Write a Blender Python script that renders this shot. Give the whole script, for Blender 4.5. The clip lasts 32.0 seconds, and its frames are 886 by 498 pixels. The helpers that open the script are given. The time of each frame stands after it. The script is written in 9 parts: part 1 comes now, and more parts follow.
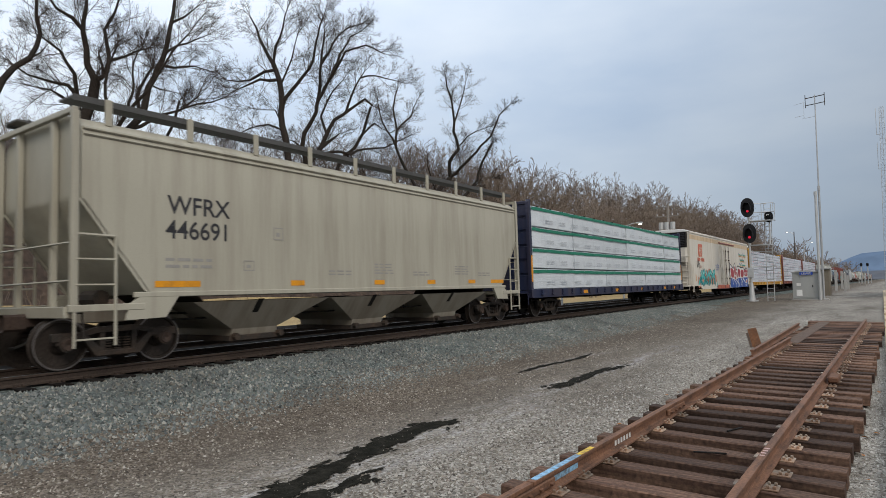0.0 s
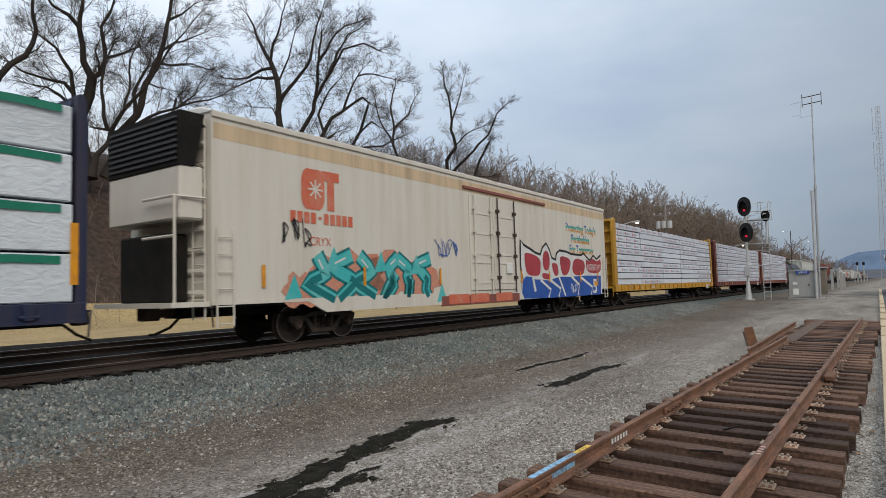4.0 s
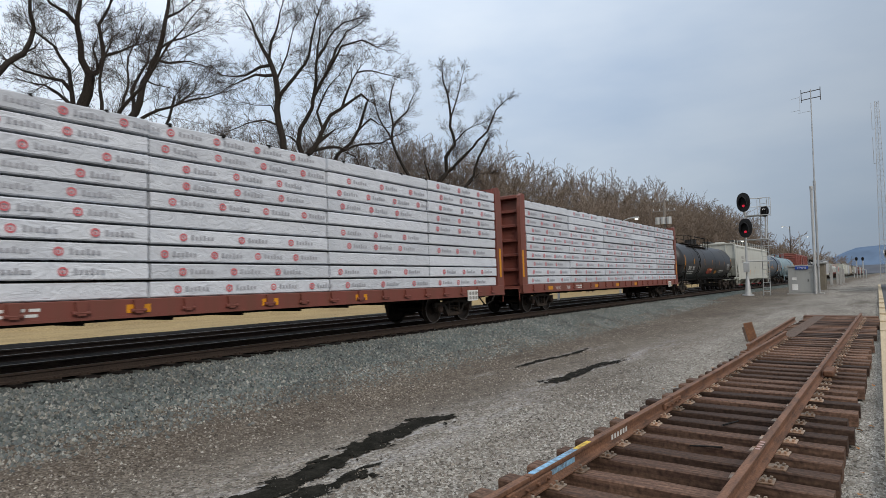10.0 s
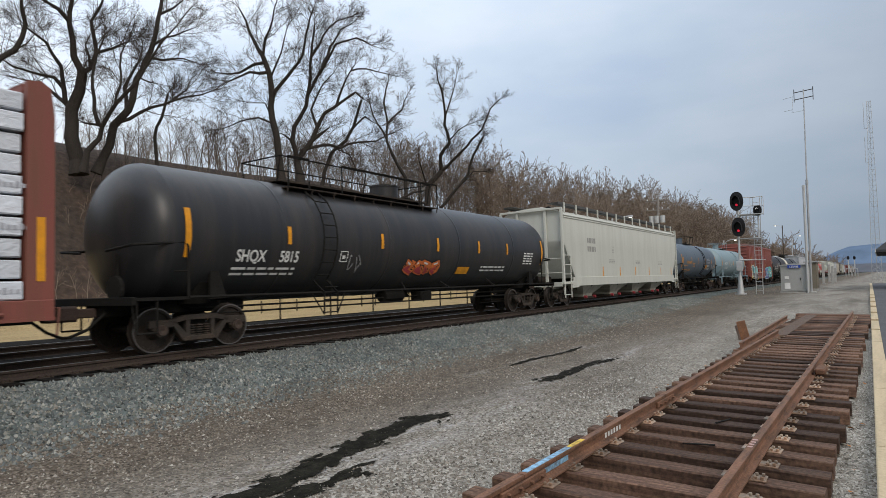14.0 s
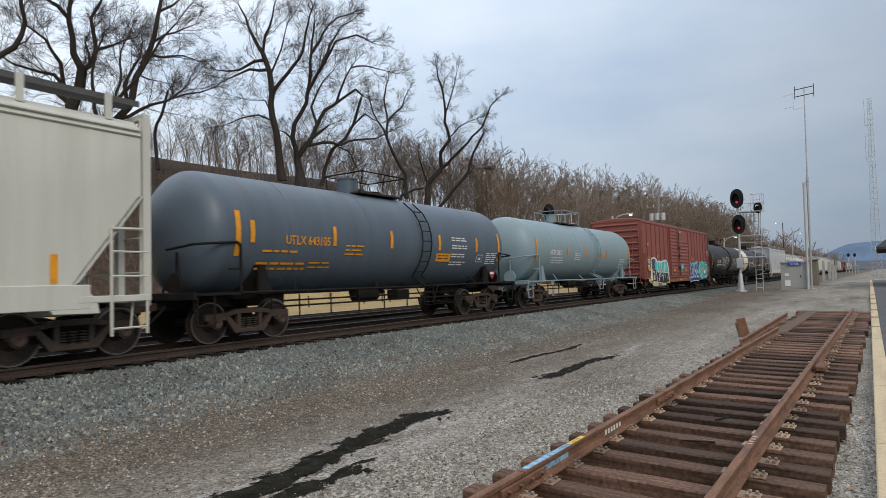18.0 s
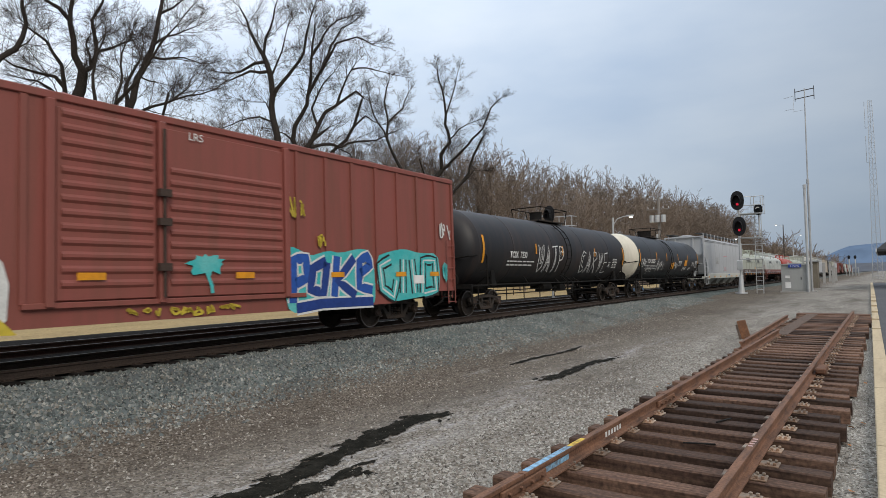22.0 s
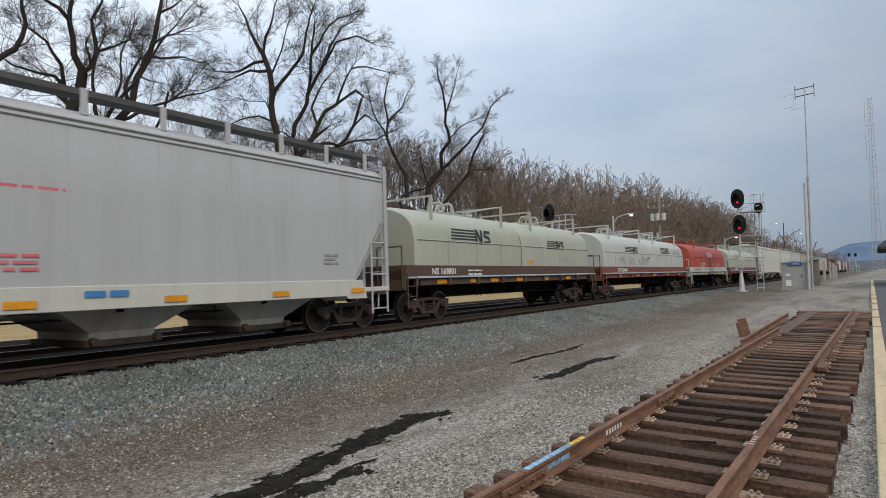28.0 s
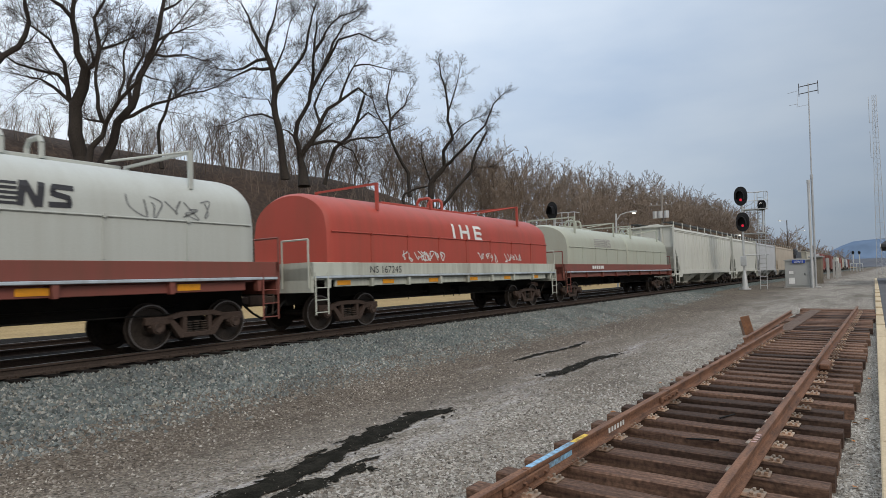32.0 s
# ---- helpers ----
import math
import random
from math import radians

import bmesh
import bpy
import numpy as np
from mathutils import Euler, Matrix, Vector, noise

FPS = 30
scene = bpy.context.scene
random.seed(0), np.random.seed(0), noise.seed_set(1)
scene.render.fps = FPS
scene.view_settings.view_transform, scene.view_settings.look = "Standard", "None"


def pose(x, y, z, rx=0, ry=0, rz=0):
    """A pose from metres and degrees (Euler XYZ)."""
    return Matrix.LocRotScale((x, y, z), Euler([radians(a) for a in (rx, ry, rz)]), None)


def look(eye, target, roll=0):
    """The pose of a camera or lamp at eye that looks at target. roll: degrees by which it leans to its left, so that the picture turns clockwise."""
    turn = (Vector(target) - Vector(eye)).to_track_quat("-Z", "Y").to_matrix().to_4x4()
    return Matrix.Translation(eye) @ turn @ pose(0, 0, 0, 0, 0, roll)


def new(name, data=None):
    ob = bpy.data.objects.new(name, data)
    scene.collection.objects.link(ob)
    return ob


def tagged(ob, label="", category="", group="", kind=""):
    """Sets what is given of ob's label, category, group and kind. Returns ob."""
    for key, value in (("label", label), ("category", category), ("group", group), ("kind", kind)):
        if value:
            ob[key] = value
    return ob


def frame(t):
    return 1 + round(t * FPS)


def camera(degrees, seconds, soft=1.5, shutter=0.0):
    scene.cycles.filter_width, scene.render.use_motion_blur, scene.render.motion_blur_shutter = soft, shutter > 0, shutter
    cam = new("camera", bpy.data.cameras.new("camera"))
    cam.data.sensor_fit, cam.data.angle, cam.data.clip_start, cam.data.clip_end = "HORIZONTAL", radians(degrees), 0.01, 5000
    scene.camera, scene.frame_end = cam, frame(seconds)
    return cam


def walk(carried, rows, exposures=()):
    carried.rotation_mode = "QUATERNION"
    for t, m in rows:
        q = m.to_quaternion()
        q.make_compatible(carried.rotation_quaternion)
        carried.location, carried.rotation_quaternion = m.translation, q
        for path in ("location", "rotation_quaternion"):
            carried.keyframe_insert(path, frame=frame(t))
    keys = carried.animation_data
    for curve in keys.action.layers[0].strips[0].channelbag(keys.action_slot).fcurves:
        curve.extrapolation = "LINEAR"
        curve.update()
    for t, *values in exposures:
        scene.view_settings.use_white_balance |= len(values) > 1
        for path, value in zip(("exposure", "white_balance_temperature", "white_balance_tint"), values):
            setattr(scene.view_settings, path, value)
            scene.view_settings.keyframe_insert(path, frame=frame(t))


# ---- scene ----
# metres; +y runs along the railway away from the viewer, the train comes towards -y
EYE = (0.0, 0.0, 2.13)
cam = camera(71.95, 32.0, soft=0.75, shutter=0.15)
TURNS = [(0, 93.309, 0.827, 36.634), (0.5, 93.273, 0.811, 36.625), (1, 93.225, 1.005, 36.550), (1.5, 93.239, 0.958, 36.495), (2, 93.344, 0.937, 36.239), (2.5, 93.376, 0.745, 36.235), (3, 93.339, 0.662, 36.243), (3.5, 93.225, 0.727, 36.359), (5.5, 93.123, 0.828, 36.391), (6, 93.115, 0.910, 36.377), (6.5, 93.100, 0.955, 36.325), (7, 93.155, 0.949, 36.248), (7.5, 93.132, 1.027, 36.418), (8, 93.061, 0.770, 36.446), (8.5, 93.010, 0.829, 36.195), (9, 92.966, 0.904, 36.099), (9.5, 92.933, 0.975, 36.126), (10, 92.869, 0.991, 36.340), (10.5, 92.809, 0.849, 36.532), (11, 92.755, 0.973, 36.664), (11.5, 92.653, 1.086, 36.656), (12, 92.601, 0.990, 36.476), (12.5, 92.630, 1.022, 36.332), (13, 92.656, 0.950, 36.140), (13.5, 92.673, 0.871, 35.898), (14, 92.709, 0.936, 35.805), (14.5, 92.693, 0.922, 35.781), (16.5, 92.652, 0.893, 35.714), (17, 92.567, 0.973, 35.753), (17.5, 92.518, 0.819, 35.795), (18, 92.461, 0.951, 35.824), (18.5, 92.479, 1.044, 36.025), (19, 92.543, 1.072, 35.975), (19.5, 92.560, 1.046, 35.953), (20, 92.532, 1.067, 36.042), (20.5, 92.519, 1.051, 35.974), (21, 92.547, 0.968, 35.871), (21.5, 92.588, 1.015, 35.869), (22, 92.635, 0.912, 35.855), (22.5, 92.675, 0.855, 35.884), (23, 92.707, 0.778, 36.190), (23.5, 92.683, 0.723, 36.200), (24, 92.666, 0.806, 36.089), (24.5, 92.753, 0.868, 35.885), (25, 92.728, 0.769, 35.763), (25.5, 92.672, 0.743, 35.693), (27.5, 92.566, 1.009, 35.957), (28, 92.525, 1.051, 35.881), (28.5, 92.498, 1.113, 35.897), (29, 92.483, 1.126, 35.988), (29.5, 92.438, 1.038, 35.976), (30, 92.362, 1.193, 36.075), (30.5, 92.346, 1.241, 36.042), (31, 92.328, 1.116, 36.095), (31.5, 92.357, 1.015, 36.144), (32, 92.314, 1.056, 36.126)]
walk(cam, [(t, pose(*EYE, a, b, c)) for t, a, b, c in TURNS],
     [(0, -0.12), (3, -0.17), (5.8, -0.19), (8, -0.18), (10.5, -0.15), (12.5, -0.11), (14.5, -0.07), (25.5, -0.07), (28, -0.13), (32, -0.10)])

# ---- world, sun ----
SUN_UP, SUN_ROUND = 38.0, 120.0
world = bpy.data.worlds.new("overcast")
scene.world = world
world.use_nodes = True
wn, wl = world.node_tree.nodes, world.node_tree.links
wn.clear()
w_out = wn.new("ShaderNodeOutputWorld")
w_bg = wn.new("ShaderNodeBackground")
w_sky = wn.new("ShaderNodeTexSky")
w_sky.sky_type = "NISHITA"
w_sky.sun_disc = False
w_sky.sun_elevation, w_sky.sun_rotation = radians(SUN_UP), radians(SUN_ROUND)
w_sky.air_density, w_sky.dust_density = 1.0, 3.0
w_tc = wn.new("ShaderNodeTexCoord")
w_map = wn.new("ShaderNodeMapping")
w_map.inputs["Scale"].default_value = (1.0, 1.0, 3.0)
w_noise = wn.new("ShaderNodeTexNoise")
w_noise.inputs["Scale"].default_value = 2.2
w_noise.inputs["Detail"].default_value = 5.0
w_ramp = wn.new("ShaderNodeValToRGB")
w_ramp.color_ramp.elements[0].position, w_ramp.color_ramp.elements[1].position = 0.32, 0.70
w_ramp.color_ramp.elements[0].color = (4.45, 5.12, 5.98, 1)
w_ramp.color_ramp.elements[1].color = (6.4, 6.7, 6.95, 1)
w_mix = wn.new("ShaderNodeMix")
w_mix.data_type = "RGBA"
w_mix.inputs["Factor"].default_value = 0.82
wl.new(w_tc.outputs["Generated"], w_map.inputs["Vector"])
wl.new(w_map.outputs["Vector"], w_noise.inputs["Vector"])
wl.new(w_noise.outputs["Fac"], w_ramp.inputs["Fac"])
wl.new(w_sky.outputs["Color"], w_mix.inputs["A"])
wl.new(w_ramp.outputs["Color"], w_mix.inputs["B"])
# an overcast sky is brighter overhead than near the horizon, and brighter towards -x here
w_sep = wn.new("ShaderNodeSeparateXYZ")
w_up = wn.new("ShaderNodeMapRange")
w_up.inputs["From Min"].default_value, w_up.inputs["From Max"].default_value = 0.0, 1.0
w_up.inputs["To Min"].default_value, w_up.inputs["To Max"].default_value = 0.80, 2.7
w_pow = wn.new("ShaderNodeMath")
w_pow.operation, w_pow.use_clamp = "POWER", True
w_pow.inputs[1].default_value = 1.7
w_side = wn.new("ShaderNodeMapRange")
w_side.inputs["From Min"].default_value, w_side.inputs["From Max"].default_value = -1.0, 0.25
w_side.inputs["To Min"].default_value, w_side.inputs["To Max"].default_value = 1.85, 0.74
w_mul = wn.new("ShaderNodeMath")
w_mul.operation = "MULTIPLY"
w_scale = wn.new("ShaderNodeVectorMath")
w_scale.operation = "SCALE"
wl.new(w_tc.outputs["Generated"], w_sep.inputs["Vector"])
wl.new(w_sep.outputs["Z"], w_pow.inputs[0])
wl.new(w_pow.outputs["Value"], w_up.inputs["Value"])
wl.new(w_sep.outputs["X"], w_side.inputs["Value"])
wl.new(w_up.outputs["Result"], w_mul.inputs[0])
wl.new(w_side.outputs["Result"], w_mul.inputs[1])
w_blue = wn.new("ShaderNodeMapRange")
w_blue.inputs["From Min"].default_value, w_blue.inputs["From Max"].default_value = 0.5, 1.0
w_tint = wn.new("ShaderNodeMix")
w_tint.data_type, w_tint.blend_type = "RGBA", "MULTIPLY"
w_tint.inputs["B"].default_value = (0.91, 0.985, 1.08, 1)
wl.new(w_sep.outputs["Y"], w_blue.inputs["Value"])
wl.new(w_blue.outputs["Result"], w_tint.inputs["Factor"])
wl.new(w_mix.outputs["Result"], w_tint.inputs["A"])
wl.new(w_tint.outputs["Result"], w_scale.inputs["Vector"])
wl.new(w_mul.outputs["Value"], w_scale.inputs["Scale"])
wl.new(w_scale.outputs["Vector"], w_bg.inputs["Color"])
w_bg.inputs["Strength"].default_value = 0.1
wl.new(w_bg.outputs["Background"], w_out.inputs["Surface"])

sun_lamp = bpy.data.lights.new("sun", "SUN")
sun_lamp.energy, sun_lamp.angle, sun_lamp.color = 1.75, radians(30), (1.0, 0.93, 0.84)
sun = new("sun", sun_lamp)
sa, se = radians(SUN_ROUND), radians(SUN_UP)
sun.matrix_world = look((math.sin(sa) * math.cos(se) * 60, math.cos(sa) * math.cos(se) * 60, math.sin(se) * 60), (0, 0, 0))


# ---- materials ----
def mat(name, col, rough=0.7, metal=0.0, grain=25.0, var=0.25, stain=0.8, stain_col=None, stain_amt=0.35,
        stretch=(1, 1, 1), bump=0.25, depth=0.01, rnd=0.0, spec=0.3):
    m = bpy.data.materials.new(name)
    m.use_nodes = True
    n, l = m.node_tree.nodes, m.node_tree.links
    b = n["Principled BSDF"]
    b.inputs["Roughness"].default_value, b.inputs["Metallic"].default_value = rough, metal
    b.inputs["Specular IOR Level"].default_value = spec
    tc = n.new("ShaderNodeTexCoord")
    mp = n.new("ShaderNodeMapping")
    mp.inputs["Scale"].default_value = stretch
    l.new(tc.outputs["Object"], mp.inputs["Vector"])
    big, fine = n.new("ShaderNodeTexNoise"), n.new("ShaderNodeTexNoise")
    big.inputs["Scale"].default_value, big.inputs["Detail"].default_value, big.inputs["Roughness"].default_value = stain, 7, 0.65
    fine.inputs["Scale"].default_value, fine.inputs["Detail"].default_value = grain, 4
    l.new(mp.outputs["Vector"], big.inputs["Vector"])
    l.new(tc.outputs["Object"], fine.inputs["Vector"])
    rp = n.new("ShaderNodeValToRGB")
    rp.color_ramp.elements[0].position, rp.color_ramp.elements[1].position = 0.42, 0.72
    rp.color_ramp.elements[0].color = (0, 0, 0, 1)
    rp.color_ramp.elements[1].color = (stain_amt,) * 3 + (1,)
    l.new(big.outputs["Fac"], rp.inputs["Fac"])
    mx = n.new("ShaderNodeMix")
    mx.data_type = "RGBA"
    mx.inputs["A"].default_value = (*col, 1)
    sc = stain_col or tuple(c * 0.45 for c in col)
    mx.inputs["B"].default_value = (*sc, 1)
    l.new(rp.outputs["Color"], mx.inputs["Factor"])
    hs = n.new("ShaderNodeHueSaturation")
    l.new(mx.outputs["Result"], hs.inputs["Color"])
    mr = n.new("ShaderNodeMapRange")
    mr.inputs["From Min"].default_value, mr.inputs["From Max"].default_value = 0.25, 0.75
    mr.inputs["To Min"].default_value, mr.inputs["To Max"].default_value = 1 - var, 1 + var
    l.new(fine.outputs["Fac"], mr.inputs["Value"])
    val = mr.outputs["Result"]
    if rnd:
        oi = n.new("ShaderNodeObjectInfo")
        r2 = n.new("ShaderNodeMapRange")
        r2.inputs["To Min"].default_value, r2.inputs["To Max"].default_value = 1 - rnd, 1 + rnd
        l.new(oi.outputs["Random"], r2.inputs["Value"])
        mu = n.new("ShaderNodeMath")
        mu.operation = "MULTIPLY"
        l.new(val, mu.inputs[0])
        l.new(r2.outputs["Result"], mu.inputs[1])
        val = mu.outputs["Value"]
    l.new(val, hs.inputs["Value"])
    l.new(hs.outputs["Color"], b.inputs["Base Color"])
    if bump:
        bp = n.new("ShaderNodeBump")
        bp.inputs["Strength"].default_value, bp.inputs["Distance"].default_value = bump, depth
        l.new(fine.outputs["Fac"], bp.inputs["Height"])
        l.new(bp.outputs["Normal"], b.inputs["Normal"])
    return m


STREAK = (1.0, 2.6, 0.22)
BROWN = (0.10, 0.065, 0.04)


def car_paint(name, col, dirt=0.35, rough=0.5, dirt_col=BROWN):
    return mat(name, col, rough, 0, 60, 0.06, 1.1, dirt_col, dirt, STREAK, 0.05, 0.003, 0, 0.35)


def gravel(name, cols, cell, patch, patch_scale, other=None, edge=(0, 1), wander=1.6, depth=0.02, silt=()):
    """Loose stones: a tone for every stone, broad patches of dirt, and where given a second kind across x."""
    m = bpy.data.materials.new(name)
    m.use_nodes = True
    n, l = m.node_tree.nodes, m.node_tree.links
    b = n["Principled BSDF"]
    b.inputs["Roughness"].default_value, b.inputs["Specular IOR Level"].default_value = 0.95, 0.2
    tc = n.new("ShaderNodeTexCoord")
    vo = n.new("ShaderNodeTexVoronoi")
    vo.inputs["Scale"].default_value = cell
    l.new(tc.outputs["Object"], vo.inputs["Vector"])
    sp = n.new("ShaderNodeSeparateColor")
    l.new(vo.outputs["Color"], sp.inputs["Color"])

    def tones(cs, sock):
        rp = n.new("ShaderNodeValToRGB")
        while len(rp.color_ramp.elements) < len(cs):
            rp.color_ramp.elements.new(0.5)
        for i, c in enumerate(cs):
            rp.color_ramp.elements[i].position = i / (len(cs) - 1)
            rp.color_ramp.elements[i].color = (*c, 1)
        l.new(sock, rp.inputs["Fac"])
        return rp.outputs["Color"]

    def blend(fac, a, c, kind="MIX"):
        mx = n.new("ShaderNodeMix")
        mx.data_type, mx.blend_type = "RGBA", kind
        l.new(fac, mx.inputs["Factor"])
        l.new(a, mx.inputs["A"])
        if isinstance(c, tuple):
            mx.inputs["B"].default_value = (*c, 1)
        else:
            l.new(c, mx.inputs["B"])
        return mx.outputs["Result"]

    def cloud(scale, stretch, lo, hi, top=1.0):
        mp = n.new("ShaderNodeMapping")
        mp.inputs["Scale"].default_value = stretch
        nz = n.new("ShaderNodeTexNoise")
        nz.inputs["Scale"].default_value, nz.inputs["Detail"].default_value, nz.inputs["Roughness"].default_value = scale, 8, 0.68
        mr = n.new("ShaderNodeMapRange")
        mr.inputs["From Min"].default_value, mr.inputs["From Max"].default_value = lo, hi
        mr.inputs["To Max"].default_value = top
        l.new(tc.outputs["Object"], mp.inputs["Vector"])
        l.new(mp.outputs["Vector"], nz.inputs["Vector"])
        l.new(nz.outputs["Fac"], mr.inputs["Value"])
        return nz.outputs["Fac"], mr.outputs["Result"]

    col = tones(cols, sp.outputs["Red"])
    if other:
        ax = n.new("ShaderNodeSeparateXYZ")
        l.new(tc.outputs["Object"], ax.inputs["Vector"])
        raw, _ = cloud(0.55, (1, 0.3, 1), 0, 1)
        ma = n.new("ShaderNodeMath")
        ma.operation = "MULTIPLY_ADD"
        ma.inputs[1].default_value = wander * 2
        l.new(raw, ma.inputs[0])
        l.new(ax.outputs["X"], ma.inputs[2])
        mr = n.new("ShaderNodeMapRange")
        mr.inputs["From Min"].default_value, mr.inputs["From Max"].default_value = edge[0] + wander, edge[1] + wander
        l.new(ma.outputs["Value"], mr.inputs["Value"])
        col = blend(mr.outputs["Result"], col, tones(other, sp.outputs["Green"]))
    _, f = cloud(patch_scale, (1, 0.3, 1), 0.46, 0.70, 0.85)
    col = blend(f, col, patch)
    _, f = cloud(5.0, (1, 0.6, 1), 0.42, 0.75, 0.45)
    col = blend(f, col, tuple(c * 0.45 for c in cols[0]))
    for x0, wide, y0, y1, amount in silt:
        # pale dried silt left along a rut
        ax = n.new("ShaderNodeSeparateXYZ")
        l.new(tc.outputs["Object"], ax.inputs["Vector"])
        off = n.new("ShaderNodeMath")
        off.operation = "ADD"
        off.inputs[1].default_value = -x0
        size = n.new("ShaderNodeMath")
        size.operation = "ABSOLUTE"
        l.new(ax.outputs["X"], off.inputs[0])
        l.new(off.outputs["Value"], size.inputs[0])
        f = None
        for sock, lo, hi, ends in ((size.outputs["Value"], 0.1, wide, (1, 0)), (ax.outputs["Y"], y0, y0 + 1.5, (0, 1)), (ax.outputs["Y"], y1 - 2.5, y1, (1, 0)), (cloud(2.6, (1, 0.26, 1), 0.46, 0.58)[1], 0, 1, (0.0, 1)), (cloud(15.0, (1, 0.5, 1), 0.42, 0.56)[1], 0, 1, (0.08, amount))):
            mr = n.new("ShaderNodeMapRange")
            mr.inputs["From Min"].default_value, mr.inputs["From Max"].default_value = lo, hi
            mr.inputs["To Min"].default_value, mr.inputs["To Max"].default_value = ends
            l.new(sock, mr.inputs["Value"])
            if f is None:
                f = mr.outputs["Result"]
                continue
            mu = n.new("ShaderNodeMath")
            mu.operation = "MULTIPLY"
            l.new(f, mu.inputs[0])
            l.new(mr.outputs["Result"], mu.inputs[1])
            f = mu.outputs["Value"]
        col = blend(f, col, (0.47, 0.455, 0.45))
    l.new(col, b.inputs["Base Color"])
    bp = n.new("ShaderNodeBump")
    bp.invert = True
    bp.inputs["Strength"].default_value, bp.inputs["Distance"].default_value = 1.0, depth
    l.new(vo.outputs["Distance"], bp.inputs["Height"])
    l.new(bp.outputs["Normal"], b.inputs["Normal"])
    return m


def wrap_mat(name, col, shade, rnd=0.10, crease=0.5):
    """Loose printed plastic sheet: creased, tugged and a little glossy."""
    m = mat(name, col, 0.32, 0, 5, 0.05, 1.6, shade, 0.5, (1, 1, 1.6), 0, 0.03, rnd, 0.5)
    n, l = m.node_tree.nodes, m.node_tree.links
    tc, mp = n.new("ShaderNodeTexCoord"), n.new("ShaderNodeMapping")
    mp.inputs["Scale"].default_value, mp.inputs["Rotation"].default_value = (1, 0.8, 1.5), (0.6, 0, 0)
    l.new(tc.outputs["Object"], mp.inputs["Vector"])
    hs = []
    for kind, scale, dist in (("RIDGED_MULTIFRACTAL", 1.1, 1.0), ("FBM", 4.0, 1.8)):
        nz = n.new("ShaderNodeTexNoise")
        nz.noise_type = kind
        nz.inputs["Scale"].default_value, nz.inputs["Detail"].default_value, nz.inputs["Distortion"].default_value = scale, 3, dist
        l.new(mp.outputs["Vector"], nz.inputs["Vector"])
        hs.append(nz.outputs["Fac"])
    ad = n.new("ShaderNodeMath")
    ad.operation = "MULTIPLY_ADD"
    ad.inputs[1].default_value = 0.35
    l.new(hs[0], ad.inputs[0])
    l.new(hs[1], ad.inputs[2])
    bp = n.new("ShaderNodeBump")
    bp.inputs["Strength"].default_value, bp.inputs["Distance"].default_value = crease, 0.06
    l.new(ad.outputs["Value"], bp.inputs["Height"])
    l.new(bp.outputs["Normal"], n["Principled BSDF"].inputs["Normal"])
    return m


M_RAIL = mat("rusty_rail", (0.205, 0.105, 0.064), 0.75, 0.1, 40, 0.35, 2.2, (0.045, 0.032, 0.027), 0.9, (8, 0.9, 5))
M_MAINRAIL = mat("dark_rusty_rail", (0.062, 0.045, 0.036), 0.8, 0.2, 40, 0.3, 3, (0.035, 0.028, 0.024), 0.6)
M_RAILTOP = mat("worn_rail_head", (0.35, 0.34, 0.33), 0.35, 0.9, 60, 0.1, 2, (0.15, 0.11, 0.09), 0.5)
M_TIE = mat("tie_wood", (0.075, 0.041, 0.028), 0.85, 0, 22, 0.5, 3, (0.21, 0.125, 0.082), 0.8, (0.35, 9, 7), 0.6, 0.012, 0.7)
# main-line ties: the shade below the train is put into this near-black colour
M_MAINTIE = mat("shade_dark_tie_wood", (0.016, 0.014, 0.013), 1.0, 0, 30, 0.35, 5, (0.026, 0.022, 0.02), 0.5, (0.4, 6, 6), 0.5, 0.012, 0.3, 0.08)
M_PLATE = mat("tie_plate_steel", (0.30, 0.25, 0.20), 0.7, 0.2, 30, 0.3, 5, (0.30, 0.12, 0.04), 0.8, rnd=0.45)
M_STEEL = mat("galvanised_steel", (0.42, 0.43, 0.44), 0.5, 0.5, 30, 0.12, 2)
M_BLACK = mat("black_grime", (0.011, 0.0105, 0.010), 0.85, 0.0, 30, 0.3, 2, (0.03, 0.025, 0.02), 0.5, spec=0.15)
M_TRUCK = mat("truck_cast_steel", (0.040, 0.035, 0.031), 0.7, 0.3, 30, 0.3, 3, (0.12, 0.075, 0.05), 0.5)
M_TRUCK_RUST = mat("truck_rusty_steel", (0.064, 0.043, 0.034), 0.75, 0.2, 30, 0.3, 3, (0.05, 0.04, 0.035), 0.5)
M_WHEEL = mat("wheel_steel", (0.050, 0.040, 0.034), 0.6, 0.5, 20, 0.3, 4, (0.03, 0.025, 0.02), 0.5)
M_TREAD = mat("wheel_tread", (0.22, 0.20, 0.19), 0.4, 0.8, 20, 0.1, 4)
M_YELLOW = mat("reflector_yellow", (0.72, 0.30, 0.015), 0.45, 0, 50, 0.1, 4, BROWN, 0.35)
M_WHITE = mat("white_paint", (0.78, 0.78, 0.76), 0.55, 0, 50, 0.08, 2, (0.4, 0.37, 0.33), 0.4)
M_GREYMARK = mat("faded_grey_lettering", (0.30, 0.29, 0.27), 0.6, 0, 50, 0.1, 4)
M_DARKMARK = mat("dark_lettering", (0.035, 0.035, 0.04), 0.55, 0, 50, 0.1, 4)
M_WHITEMARK = mat("white_lettering", (0.70, 0.70, 0.68), 0.55, 0, 40, 0.12, 6, (0.3, 0.3, 0.3), 0.4)
